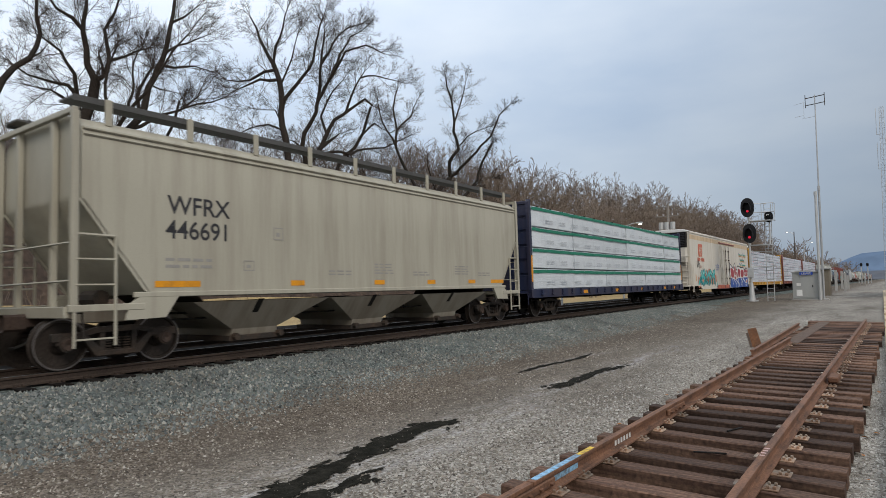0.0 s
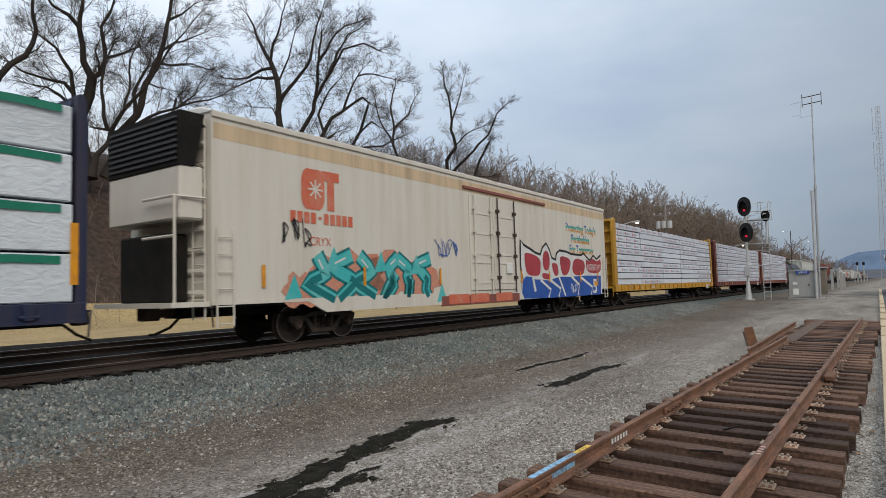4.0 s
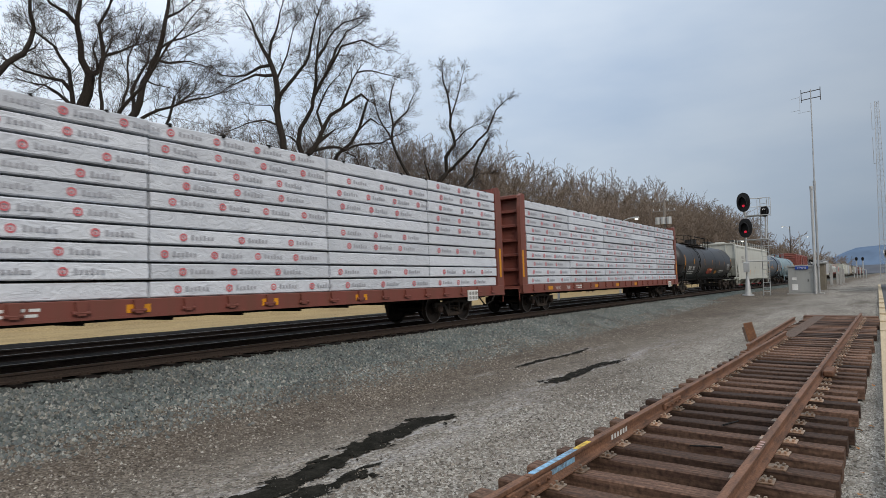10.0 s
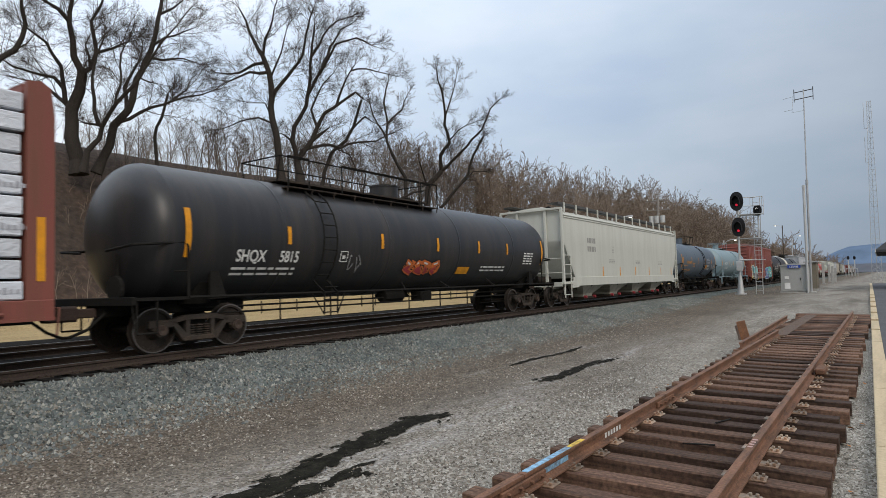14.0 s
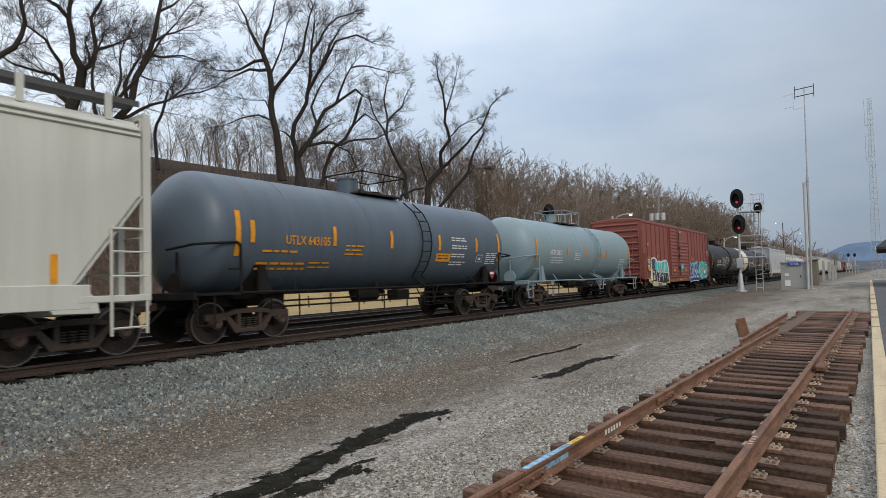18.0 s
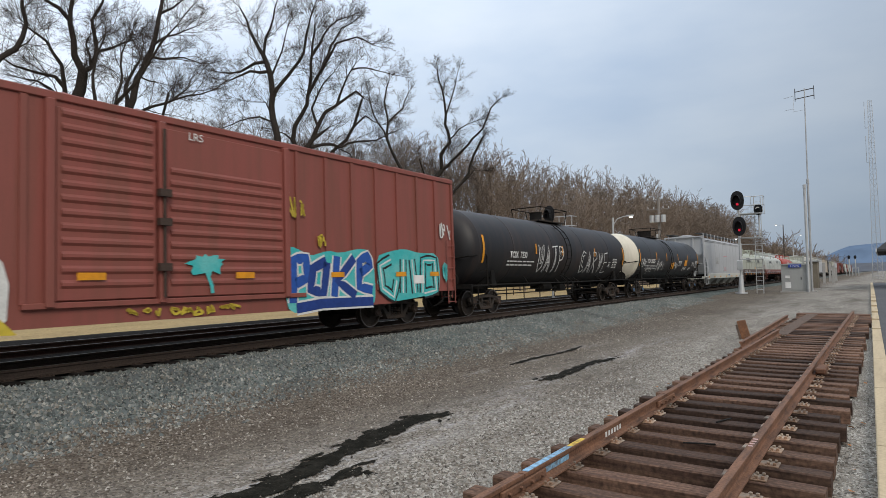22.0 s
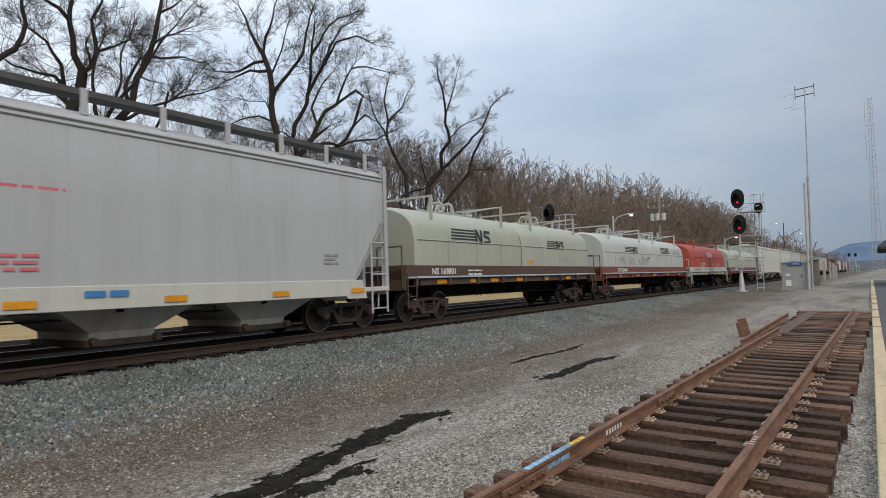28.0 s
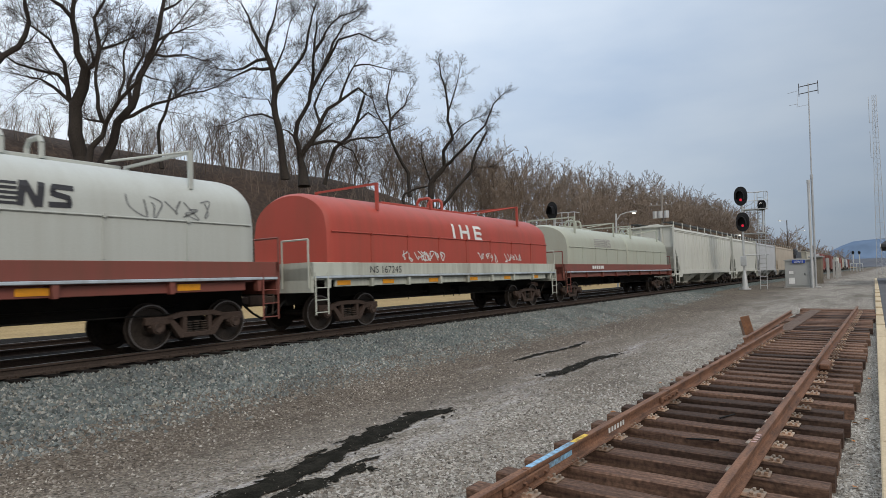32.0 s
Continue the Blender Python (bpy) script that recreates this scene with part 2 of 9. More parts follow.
M_REDMARK = mat("red_print", (0.58, 0.14, 0.16), 0.6, 0, 50, 0.1, 4, (0.70, 0.30, 0.30), 0.4)
M_WHEELBLUE = mat("blue_bearing_cap", (0.06, 0.14, 0.26), 0.5, 0.2, 40, 0.2, 5, BROWN, 0.6)

# ---- mesh kit ----
class Kit:
    """Collects vertices and faces of one mesh."""

    def __init__(self):
        self.v, self.f = [], []

    def add(self, vs, fs):
        o = len(self.v)
        self.v += [tuple(p) for p in vs]
        self.f += [tuple(i + o for i in q) for q in fs]
        return self

    def box(self, x0, x1, y0, y1, z0, z1, c=0.0):
        if c <= 0:
            vs = [(x, y, z) for x in (x0, x1) for y in (y0, y1) for z in (z0, z1)]
            return self.add(vs, [(0, 1, 3, 2), (4, 6, 7, 5), (0, 4, 5, 1), (2, 3, 7, 6), (0, 2, 6, 4), (1, 5, 7, 3)])
        vs, ix = [], {}
        for i, x in enumerate((x0, x1)):
            for j, y in enumerate((y0, y1)):
                for k, z in enumerate((z0, z1)):
                    sx, sy, sz = (1 - 2 * i) * c, (1 - 2 * j) * c, (1 - 2 * k) * c
                    for a, p in enumerate(((x, y + sy, z + sz), (x + sx, y, z + sz), (x + sx, y + sy, z))):
                        ix[i, j, k, a] = len(vs)
                        vs.append(p)
        fs = []
        for s in (0, 1):
            q = [(s, 0, 0), (s, 1, 0), (s, 1, 1), (s, 0, 1)]
            fs.append([ix[a, b, d, 0] for a, b, d in q])
            fs.append([ix[a, b, d, 1] for b, a, d in q])
            fs.append([ix[a, b, d, 2] for d, a, b in q])
        for a in (0, 1):
            for b in (0, 1):
                fs.append([ix[0, a, b, 1], ix[1, a, b, 1], ix[1, a, b, 2], ix[0, a, b, 2]])
                fs.append([ix[a, 0, b, 0], ix[a, 1, b, 0], ix[a, 1, b, 2], ix[a, 0, b, 2]])
                fs.append([ix[a, b, 0, 0], ix[a, b, 1, 0], ix[a, b, 1, 1], ix[a, b, 0, 1]])
                for d in (0, 1):
                    fs.append([ix[a, b, d, e] for e in range(3)])
        return self.add(vs, fs)

    def tube(self, p, q, r, n=6, r2=None, caps=True):
        p, q = Vector(p), Vector(q)
        d = (q - p).normalized()
        u = d.orthogonal().normalized()
        w = d.cross(u)
        r2 = r if r2 is None else r2
        vs = []
        for c, rr in ((p, r), (q, r2)):
            for i in range(n):
                a = 2 * math.pi * i / n
                vs.append(c + (u * math.cos(a) + w * math.sin(a)) * rr)
        fs = [(i, (i + 1) % n, n + (i + 1) % n, n + i) for i in range(n)]
        if caps:
            fs += [tuple(range(n - 1, -1, -1)), tuple(range(n, 2 * n))]
        return self.add(vs, fs)

    def line(self, pts, r, n=6):
        for a, b in zip(pts, pts[1:]):
            self.tube(a, b, r, n)
        return self

    def loft(self, rings, caps=True, closed=True):
        k = len(rings[0])
        vs = [p for r in rings for p in r]
        fs = []
        for i in range(len(rings) - 1):
            for j in range(k if closed else k - 1):
                a, b = i * k + j, i * k + (j + 1) % k
                fs.append((a, b, b + k, a + k))
        if caps:
            fs += [tuple(range(k - 1, -1, -1)), tuple(range((len(rings) - 1) * k, len(rings) * k))]
        return self.add(vs, fs)

    def prism_y(self, xz, y0, y1):
        return self.loft([[(x, y0, z) for x, z in xz], [(x, y1, z) for x, z in xz]])

    def prism_x(self, yz, x0, x1):
        return self.loft([[(x0, y, z) for y, z in yz], [(x1, y, z) for y, z in yz]])

    def spin(self, prof, n=24, axis="x"):
        """Turns (axial, radius) pairs round the axis through the origin."""
        rings = []
        for a, r in prof:
            ring = []
            for i in range(n):
                t = 2 * math.pi * i / n
                c, s = r * math.cos(t), r * math.sin(t)
                ring.append((a, c, s) if axis == "x" else (c, a, s) if axis == "y" else (c, s, a))
            rings.append(ring)
        return self.loft(rings)

    def move(self, m):
        self.v = [tuple(m @ Vector(p)) for p in self.v]
        return self


def mesh_of(name, kit, material, smooth=0):
    me = bpy.data.meshes.new(name)
    me.from_pydata(kit.v, [], kit.f)
    bm = bmesh.new()
    bm.from_mesh(me)
    if len(bm.faces) < 60000:
        bmesh.ops.recalc_face_normals(bm, faces=bm.faces)
    bm.to_mesh(me)
    bm.free()
    me.materials.append(material)
    if smooth:
        me.polygons.foreach_set("use_smooth", [True] * len(me.polygons))
        me.set_sharp_from_angle(angle=radians(smooth))
    me.update()
    return me


def part(name, kit, material, parent, label="", smooth=0, at=None):
    me = kit if isinstance(kit, bpy.types.Mesh) else mesh_of(name, kit, material, smooth)
    ob = new(name, me)
    ob.parent = parent
    if at is not None:
        ob.matrix_basis = at
    if label:
        ob["label"] = label
    return ob


def thing(name, label, category, m=None, group="", kind=""):
    ob = new(name)
    if m is not None:
        ob.matrix_basis = m
    return tagged(ob, label, category, group, kind)


def lump(name, kit, material, label, category="", kind="", smooth=0, group=""):
    return tagged(new(name, mesh_of(name, kit, material, smooth)), label, category, group, kind)


# ---- marks that follow a surface x = surf(y, z) ----
def bar(kit, y, z, w, h, surf, lift=0.004, n=1):
    vs, fs = [], []
    for i in range(n + 1):
        zz = z + h * i / n
        vs += [(surf(y, zz) + lift, y, zz), (surf(y + w, zz) + lift, y + w, zz)]
    for i in range(n):
        fs.append((2 * i, 2 * i + 1, 2 * i + 3, 2 * i + 2))
    return kit.add(vs, fs)


def ribbon(kit, pts, w, surf, lift=0.004):
    vs, fs = [], []
    for i, (y, z) in enumerate(pts):
        a, b = pts[max(i - 1, 0)], pts[min(i + 1, len(pts) - 1)]
        dy, dz = b[0] - a[0], b[1] - a[1]
        s = max(math.hypot(dy, dz), 1e-6)
        ny, nz = -dz / s * w / 2, dy / s * w / 2
        for k in (1, -1):
            vs.append((surf(y + k * ny, z + k * nz) + lift, y + k * ny, z + k * nz))
    for i in range(len(pts) - 1):
        fs.append((2 * i, 2 * i + 1, 2 * i + 3, 2 * i + 2))
    return kit.add(vs, fs)


def blob(kit, y, z, ry, rz, surf, lift, rng, rough=0.12, n=22, power=2.6):
    vs = [(surf(y, z) + lift, y, z)]
    for i in range(n):
        t = 2 * math.pi * i / n
        c, s = math.cos(t), math.sin(t)
        k = (abs(c) ** power + abs(s) ** power) ** (-1 / power) * (1 + rng.uniform(-rough, rough))
        yy, zz = y + ry * c * k, z + rz * s * k
        vs.append((surf(yy, zz) + lift, yy, zz))
    return kit.add(vs, [(0, 1 + i, 1 + (i + 1) % n) for i in range(n)])


def words(body, size, y, z, surf, material, parent, lift=0.004, stretch=1.0, label="", name="lettering", bold=0.0, flip=False):
    cu = bpy.data.curves.new("words", "FONT")
    cu.body, cu.size, cu.offset = body, size, bold
    ob = bpy.data.objects.new("words", cu)
    me = bpy.data.meshes.new_from_object(ob)
    bpy.data.objects.remove(ob)
    co = np.empty(len(me.vertices) * 3)
    me.vertices.foreach_get("co", co)
    co = co.reshape(-1, 3)
    out = np.array([(surf(y + p[0] * stretch, z + p[1]) + lift, y + p[0] * stretch, z + p[1]) for p in co])
    me.vertices.foreach_set("co", out.ravel())
    me.materials.clear()
    me.materials.append(material)
    me.update()
    return part(name, me, material, parent, label)


def small_print(parent, y, z, w, rows, surf, material, h=0.045, gap=0.09, seed=1, name="small_print"):
    rng, k = random.Random(seed), Kit()
    for r in range(rows):
        yy = y
        while yy < y + w - 0.1:
            ww = min(rng.uniform(0.12, 0.4), y + w - yy)
            bar(k, yy, z - r * gap, ww, h, surf)
            yy += ww + 0.06
    ob = part(name, k, material, parent)
    ob["kind"] = "stuff"
    return ob

# ---- railway line ----
RAIL_Z = 0.70
CANT = 1.1


def track_x(y):
    """Middle of the near main track at y."""
    c = min(max(y, -20.0), 60.0)
    return -(12.42 + 0.0398 * c - 0.000406 * c * c + 0.0000017 * c ** 3 + (0.0095 * (y - 60.0) if y > 60 else 0.0))


def line_pose(y, z=RAIL_Z, off=0.0, cant=CANT):
    s = (track_x(y + 3) - track_x(y - 3)) / 6
    return pose(track_x(y) + off, y, z, 0, -cant, -math.degrees(math.atan(s)))


def travel(t):
    u = t - 16.0
    return 39.439 + 9.8522 * u - 0.002227 * u * u - 0.0000799 * u ** 3 + 0.0000025 * u ** 4


# ---- train: local x to the viewer's side, y along the line, z = 0 on the rails ----
WHEEL_R = 0.457
TRAIN, WHEELSETS, NEAR_WHEELS = [], [], 0


def wheel_kit():
    k = Kit()
    for s in (-1, 1):
        prof = [(0.66, 0.0), (0.66, 0.16), (0.70, 0.18), (0.715, 0.38), (0.685, 0.40), (0.685, 0.485), (0.715, 0.485), (0.72, 0.457),
                (0.83, 0.452), (0.83, 0.385), (0.785, 0.37), (0.775, 0.19), (0.845, 0.15), (0.845, 0.0)]
        k.spin([(s * a, r) for a, r in prof], 22)
    k.spin([(-0.68, 0.09), (0.68, 0.09)], 10)
    return k


WHEEL_MESH = mesh_of("wheelset", wheel_kit(), M_WHEEL, 35)


def tread_kit(s):
    k = Kit()
    k.spin([(s * 0.8315, 0.450), (s * 0.8315, 0.425)], 28)
    k.f = [q for q in k.f if len(q) == 4]
    return k


TREAD_MESH = [mesh_of("rim", tread_kit(s), M_TREAD, 35) for s in (-1, 1)]


def frame_kit():
    k = Kit()
    o = 0.889
    top = [(-1.13, 0.62), (-1.05, 0.66), (-0.68, 0.66), (-0.42, 0.74), (0.42, 0.74), (0.68, 0.66), (1.05, 0.66), (1.13, 0.62)]
    low = [(-1.13, 0.50), (-0.72, 0.50), (-0.62, 0.46), (-0.36, 0.23), (0.36, 0.23), (0.62, 0.46), (0.72, 0.50), (1.13, 0.50)]
    for (a0, b0), (a1, b1) in (((-1.13, 0.5), (-0.62, 0.66)), ((0.62, 0.5), (1.13, 0.66))):
        k.box(0.93, 1.07, a0, a1, b0, b1, 0.02)
    k.prism_x([(-0.66, 0.655), (-0.36, 0.735), (0.36, 0.735), (0.66, 0.655), (0.66, 0.575), (0.34, 0.635), (-0.34, 0.635), (-0.66, 0.575)], 0.93, 1.07)
    k.prism_x([(-0.66, 0.575), (-0.60, 0.64), (-0.30, 0.33), (-0.30, 0.21), (-0.40, 0.21)], 0.93, 1.07)
    k.prism_x([(0.66, 0.575), (0.60, 0.64), (0.30, 0.33), (0.30, 0.21), (0.40, 0.21)], 0.93, 1.07)
    k.box(0.92, 1.08, -0.34, 0.34, 0.20, 0.31, 0.02)
    for a in (-0.29, 0.29):
        k.box(0.94, 1.06, a - 0.045, a + 0.045, 0.30, 0.66)
    for a in (-o, o):
        k.tube((0.90, a, 0.457), (1.11, a, 0.457), 0.135, 14)
        k.box(0.92, 1.06, a - 0.17, a + 0.17, 0.44, 0.60, 0.02)
    return k


FRAME_MESH = {"dark": mesh_of("side_frame", frame_kit(), M_TRUCK, 35), "rust": mesh_of("side_frame", frame_kit(), M_TRUCK_RUST, 35)}


def spring_kit():
    k = Kit()
    for a in (-0.17, 0.0, 0.17):
        for i in range(5):
            k.tube((1.0, a, 0.315 + i * 0.048), (1.0, a, 0.338 + i * 0.048), 0.07, 10)
    return k


SPRING_MESH = mesh_of("spring_nest", spring_kit(), M_TRUCK, 35)


def cap_kit():
    k = Kit()
    k.spin([(1.105, 0.0), (1.135, 0.05), (1.14, 0.10), (1.105, 0.115)][::-1], 12)
    return k


CAP_MESH = {"dark": mesh_of("bearing_cap", cap_kit(), M_TRUCK_RUST, 35), "blue": mesh_of("bearing_cap", cap_kit(), M_WHEELBLUE, 35)}


def bolster_kit():
    k = Kit()
    k.box(-0.93, 0.93, -0.2, 0.2, 0.40, 0.66, 0.03)
    k.box(-0.6, 0.6, -0.62, -0.5, 0.35, 0.47)
    k.box(-0.6, 0.6, 0.5, 0.62, 0.35, 0.47)
    return k


BOLSTER_MESH = mesh_of("bolster", bolster_kit(), M_BLACK)


def trucks(car, ys, look_="dark", caps="dark"):
    for y in ys:
        part("bolster", BOLSTER_MESH, None, car, at=pose(0, y, 0))
        for s in (0, 180):
            fr = part("side_frame", FRAME_MESH[look_], None, car, at=pose(0, y, 0, 0, 0, s))
            part("spring_nest", SPRING_MESH, None, fr)
            for o in (-0.889, 0.889):
                part("bearing_cap", CAP_MESH[caps], None, fr, at=pose(0, o, 0.457))
        for o in (-0.889, 0.889):
            w = part("wheelset", WHEEL_MESH, None, car, at=pose(0, y + o, WHEEL_R))
            for rim in TREAD_MESH:
                part("rim", rim, None, w, "bright worn wheel rim")
            WHEELSETS.append((w, y + o))


def couplers(car, half, paint=None):
    for s in (-1, 1):
        k = Kit()
        k.box(-0.09, 0.09, s * (half - 0.75), s * (half - 0.2), 0.76, 0.94, 0.02)
        k.box(-0.17, 0.12, s * (half - 0.25), s * (half + 0.02), 0.70, 1.0, 0.04)
        part("coupler", k, M_TRUCK_RUST, car)
        k = Kit()
        pts = [(0.35, s * (half - 0.7), 0.85), (0.38, s * (half - 0.35), 0.55), (0.30, s * (half - 0.05), 0.42), (0.2, s * half, 0.42)]
        k.line(pts, 0.03, 6)
        part("air_hose", k, M_BLACK, car)
        k = Kit()
        k.line([(0.2, s * (half - 0.62), 1.0), (1.45, s * (half - 0.62), 1.0), (1.45, s * (half - 0.66), 0.55)], 0.018, 5)
        part("uncoupling_lever", k, paint or M_TRUCK, car)


def ladder(car, x, y, z0, z1, w, material, across="y", name="ladder", step=0.36):
    k = Kit()
    dx, dy = (0, w) if across == "y" else (w, 0)
    k.tube((x, y, z0), (x, y, z1), 0.02, 5)
    k.tube((x + dx, y + dy, z0), (x + dx, y + dy, z1), 0.02, 5)
    z = z0 + 0.06
    while z < z1:
        k.tube((x, y, z), (x + dx, y + dy, z), 0.014, 5)
        z += step
    return part(name, k, material, car)


def brake_gear(car, half, z=0.95, seed=1):
    rng, k = random.Random(seed), Kit()
    k.tube((0.5, -1.1, z - 0.05), (0.5, -0.2, z - 0.05), 0.2, 10)
    part("brake_reservoir", k, M_BLACK, car)
    k = Kit().box(0.3, 0.75, 0.6, 1.2, z - 0.25, z + 0.05, 0.03)
    part("brake_valve", k, M_BLACK, car)
    k = Kit()
    k.line([(0.9, -half + 2.6, z - 0.22), (0.9, half - 2.6, z - 0.26)], 0.018, 5)
    k.line([(0.55, -half + 2.4, z - 0.1), (0.55, half - 2.4, z - 0.1)], 0.025, 5)
    for i in range(6):
        y = rng.uniform(-half + 3, half - 3)
        k.tube((0.9, y, z), (0.9, y, z - 0.3), 0.015, 4)
    part("brake_rod", k, M_BLACK, car)


def start_car(name, label, category, g0, g1):
    """A car between the couplings at g0 and g1 of the train's own measure."""
    car = thing(name, label, category, group="cars of the freight train")
    TRAIN.append((car, (g0 + g1) / 2))
    return car, (g1 - g0) / 2


def reflectors(car, ys, z, w, h, surf, material=M_YELLOW, n=1, name="reflector"):
    for y in ys:
        k = Kit()
        bar(k, y - w / 2, z, w, h, surf, 0.006, n)
        part(name, k, material, car)


# slope sheets: grime, plus the shade under the car end painted in
M_SLOPE = mat("grimy_shaded_slope_sheet", (0.062, 0.052, 0.043), 0.9, 0, 12, 0.35, 1.4, (0.12, 0.095, 0.075), 0.6)
M_WALK = mat("dull_galvanised_walk", (0.10, 0.10, 0.098), 0.7, 0.3, 30, 0.2, 2)


# -- covered hopper --
def hopper(g0, g1, paint, under, label, top=4.45, bays=3, marks=None, posts=9, curved=0.0, sill=None, frame_look="dark", ribs=(), sill_h=0.28, gate=None, rib_out=0.022):
    car, half = start_car("covered_hopper", label, "covered hopper", g0, g1)
    b, w = half - 0.35, 1.58
    zs, ze, sl = 1.28, 2.95, 1.40

    def section(y, low, inset=0.0):
        r = []
        pts = [(w - inset, low), (w, min(low + 0.12, top - 0.4)), (w + curved * 0.6, (low + top) / 2), (w, top - 0.32), (w - 0.05, top - 0.2), (w - 0.22, top - 0.06),
               (0.75, top + 0.12), (0.0, top + 0.17)]
        full = pts + [(-x, z) for x, z in reversed(pts[:-1])]
        return [(x, y, z) for x, z in full]

    k = Kit().loft([section(-b + 0.18, ze), section(-b + sl, zs + 0.02), section(b - sl, zs + 0.02), section(b - 0.18, ze)])
    part("body", k, paint, car, smooth=40)
    surf = lambda y, z: w + curved * 0.5
    for y in ribs:
        for s in (1, -1):
            k = Kit()
            zz = [zs + 0.14, (zs + top) / 2, top - 0.36]
            k.loft([[(s * (w + (curved * 0.6 if j == 1 else 0.0) + q), y + e, z) for q, e in ((-0.02, -0.04), (rib_out, -0.025), (rib_out, 0.025), (-0.02, 0.04))] for j, z in enumerate(zz)])
            part("side_rib", k, paint, car)
    # roof edge strip
    for s in (1, -1):
        k = Kit()
        for z in (top - 0.36, top - 0.26):
            k.tube((s * (w + 0.01), -b + 0.2, z), (s * (w + 0.01), b - 0.2, z), 0.028, 6)
        part("eave_moulding", k, paint, car)
    # side sills
    for s in (1, -1):
        k = Kit().box(s * w - 0.05, s * w + 0.03, -b + 1.1, b - 1.1, zs + 0.06 - sill_h, zs + 0.06, 0.012)
        k.box(s * w - 0.1, s * w + 0.035, -b, -b + 1.3, 1.02, 1.14, 0.01)
        k.box(s * w - 0.1, s * w + 0.035, b - 1.3, b, 1.02, 1.14, 0.01)
        part("side_sill", k, sill or paint, car)
        for e in (-1, 1):
            k = Kit().prism_x([(e * (b - 1.0), 1.1), (e * (b - 1.25), 1.30), (e * (b - 2.0), 1.30), (e * (b - 1.7), 0.86), (e * (b - 0.95), 0.84)], s * w - 0.05, s * w + 0.025)
            part("sill_gusset", k, sill or paint, car)
            k = Kit()
            k.loft([[(s * (w - 0.06), e * (b - 0.12), ze + 0.02), (s * w, e * (b - 0.12), ze + 0.02), (s * w, e * (b - 0.24), ze), (s * (w - 0.06), e * (b - 0.24), ze)],
                    [(s * (w - 0.06), e * (b - sl + 0.12), zs + 0.1), (s * w, e * (b - sl + 0.12), zs + 0.1), (s * w, e * (b - sl - 0.05), zs), (s * (w - 0.06), e * (b - sl - 0.05), zs)]])
            part("slope_edge", k, paint, car)
    # centre sill, end platforms
    k = Kit().box(-0.3, 0.3, -half + 0.7, half - 0.7, 0.78, 1.08, 0.02)
    part("center_sill", k, under, car)
    for e in (-1, 1):
        k = Kit().box(-1.45, 1.45, e * (b - 0.02), e * (b - 0.3), 1.0, 1.08)
        k.box(-1.5, 1.5, e * (b + 0.04), e * (b - 0.04), 0.92, 1.12, 0.01)
        part("end_platform", k, sill or paint, car)
        for s in (1, -1):
            k = Kit().box(s * 1.56 - 0.07, s * 1.56 + 0.05, e * (b - 0.02), e * (b - 0.14), 1.05, top + 0.02, 0.015)
            part("corner_post", k, paint, car)
            k = Kit().box(s * 0.72 - 0.06, s * 0.72 + 0.06, e * (b - 0.06), e * (b - 0.16), 1.05, top + 0.06, 0.01)
            part("end_post", k, paint, car)
            k = Kit()
            k.line([(s * 1.56, e * (b - 0.08), 2.35), (s * 1.62, e * (b - 0.75), 2.33), (s * 1.62, e * (b - 0.75), 0.42)], 0.028, 6)
            for z in (1.92, 1.48, 0.55):
                k.tube((s * 1.6, e * (b - 0.08), z), (s * 1.62, e * (b - 0.75), z), 0.02, 5)
            k.tube((s * 1.6, e * (b - 0.08), 1.05), (s * 1.6, e * (b - 0.08), 0.42), 0.028, 6)
            part("corner_ladder", k, paint, car)
        k = Kit().box(-1.6, 1.6, e * (b - 0.02), e * (b - 0.12), top - 0.02, top + 0.08, 0.01)
        part("end_cross_bar", k, paint, car)
        k = Kit()
        for z in (2.2, 1.55):
            k.tube((-1.56, e * (b - 0.05), z), (1.56, e * (b - 0.05), z), 0.02, 5)
        part("end_handrail", k, paint, car)
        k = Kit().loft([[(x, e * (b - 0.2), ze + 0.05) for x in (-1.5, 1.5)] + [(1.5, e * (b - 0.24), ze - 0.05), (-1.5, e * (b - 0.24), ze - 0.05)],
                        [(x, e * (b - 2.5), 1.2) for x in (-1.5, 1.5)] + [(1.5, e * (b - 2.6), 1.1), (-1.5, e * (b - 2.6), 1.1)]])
        part("slope_sheet", k, M_SLOPE, car, "slope sheet dark with grime and painted-in shade")
        k = Kit().tube((-0.2, e * (b - 1.1), 1.25), (0.4, e * (b - 1.1), 1.25), 0.16, 10)
        part("air_tank", k, M_TRUCK, car)
    # outlet bays
    span = 2 * (b - 2.3)
    for i in range(bays):
        yc = -b + 2.3 + span * (i + 0.5) / bays
        h = span / bays * 0.49
        k = Kit()
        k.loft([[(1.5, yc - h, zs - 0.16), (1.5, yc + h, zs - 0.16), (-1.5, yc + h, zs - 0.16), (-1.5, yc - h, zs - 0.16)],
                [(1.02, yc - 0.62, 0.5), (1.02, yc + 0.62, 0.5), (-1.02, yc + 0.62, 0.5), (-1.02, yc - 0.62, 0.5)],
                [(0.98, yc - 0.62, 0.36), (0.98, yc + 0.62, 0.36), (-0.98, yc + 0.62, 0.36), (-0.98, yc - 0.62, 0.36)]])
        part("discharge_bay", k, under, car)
        k = Kit().box(-1.05, 1.08, yc - 0.72, yc + 0.72, 0.24, 0.36, 0.01)
        og = part("outlet_gate", k, M_TRUCK, car)
        for dy in (-0.6, 0.6):
            k = Kit().tube((1.05, yc + dy, 0.34), (1.2, yc + dy, 0.34), 0.075, 8)
            part("gate_capstan", k, gate or M_TRUCK, og)
        k = Kit()
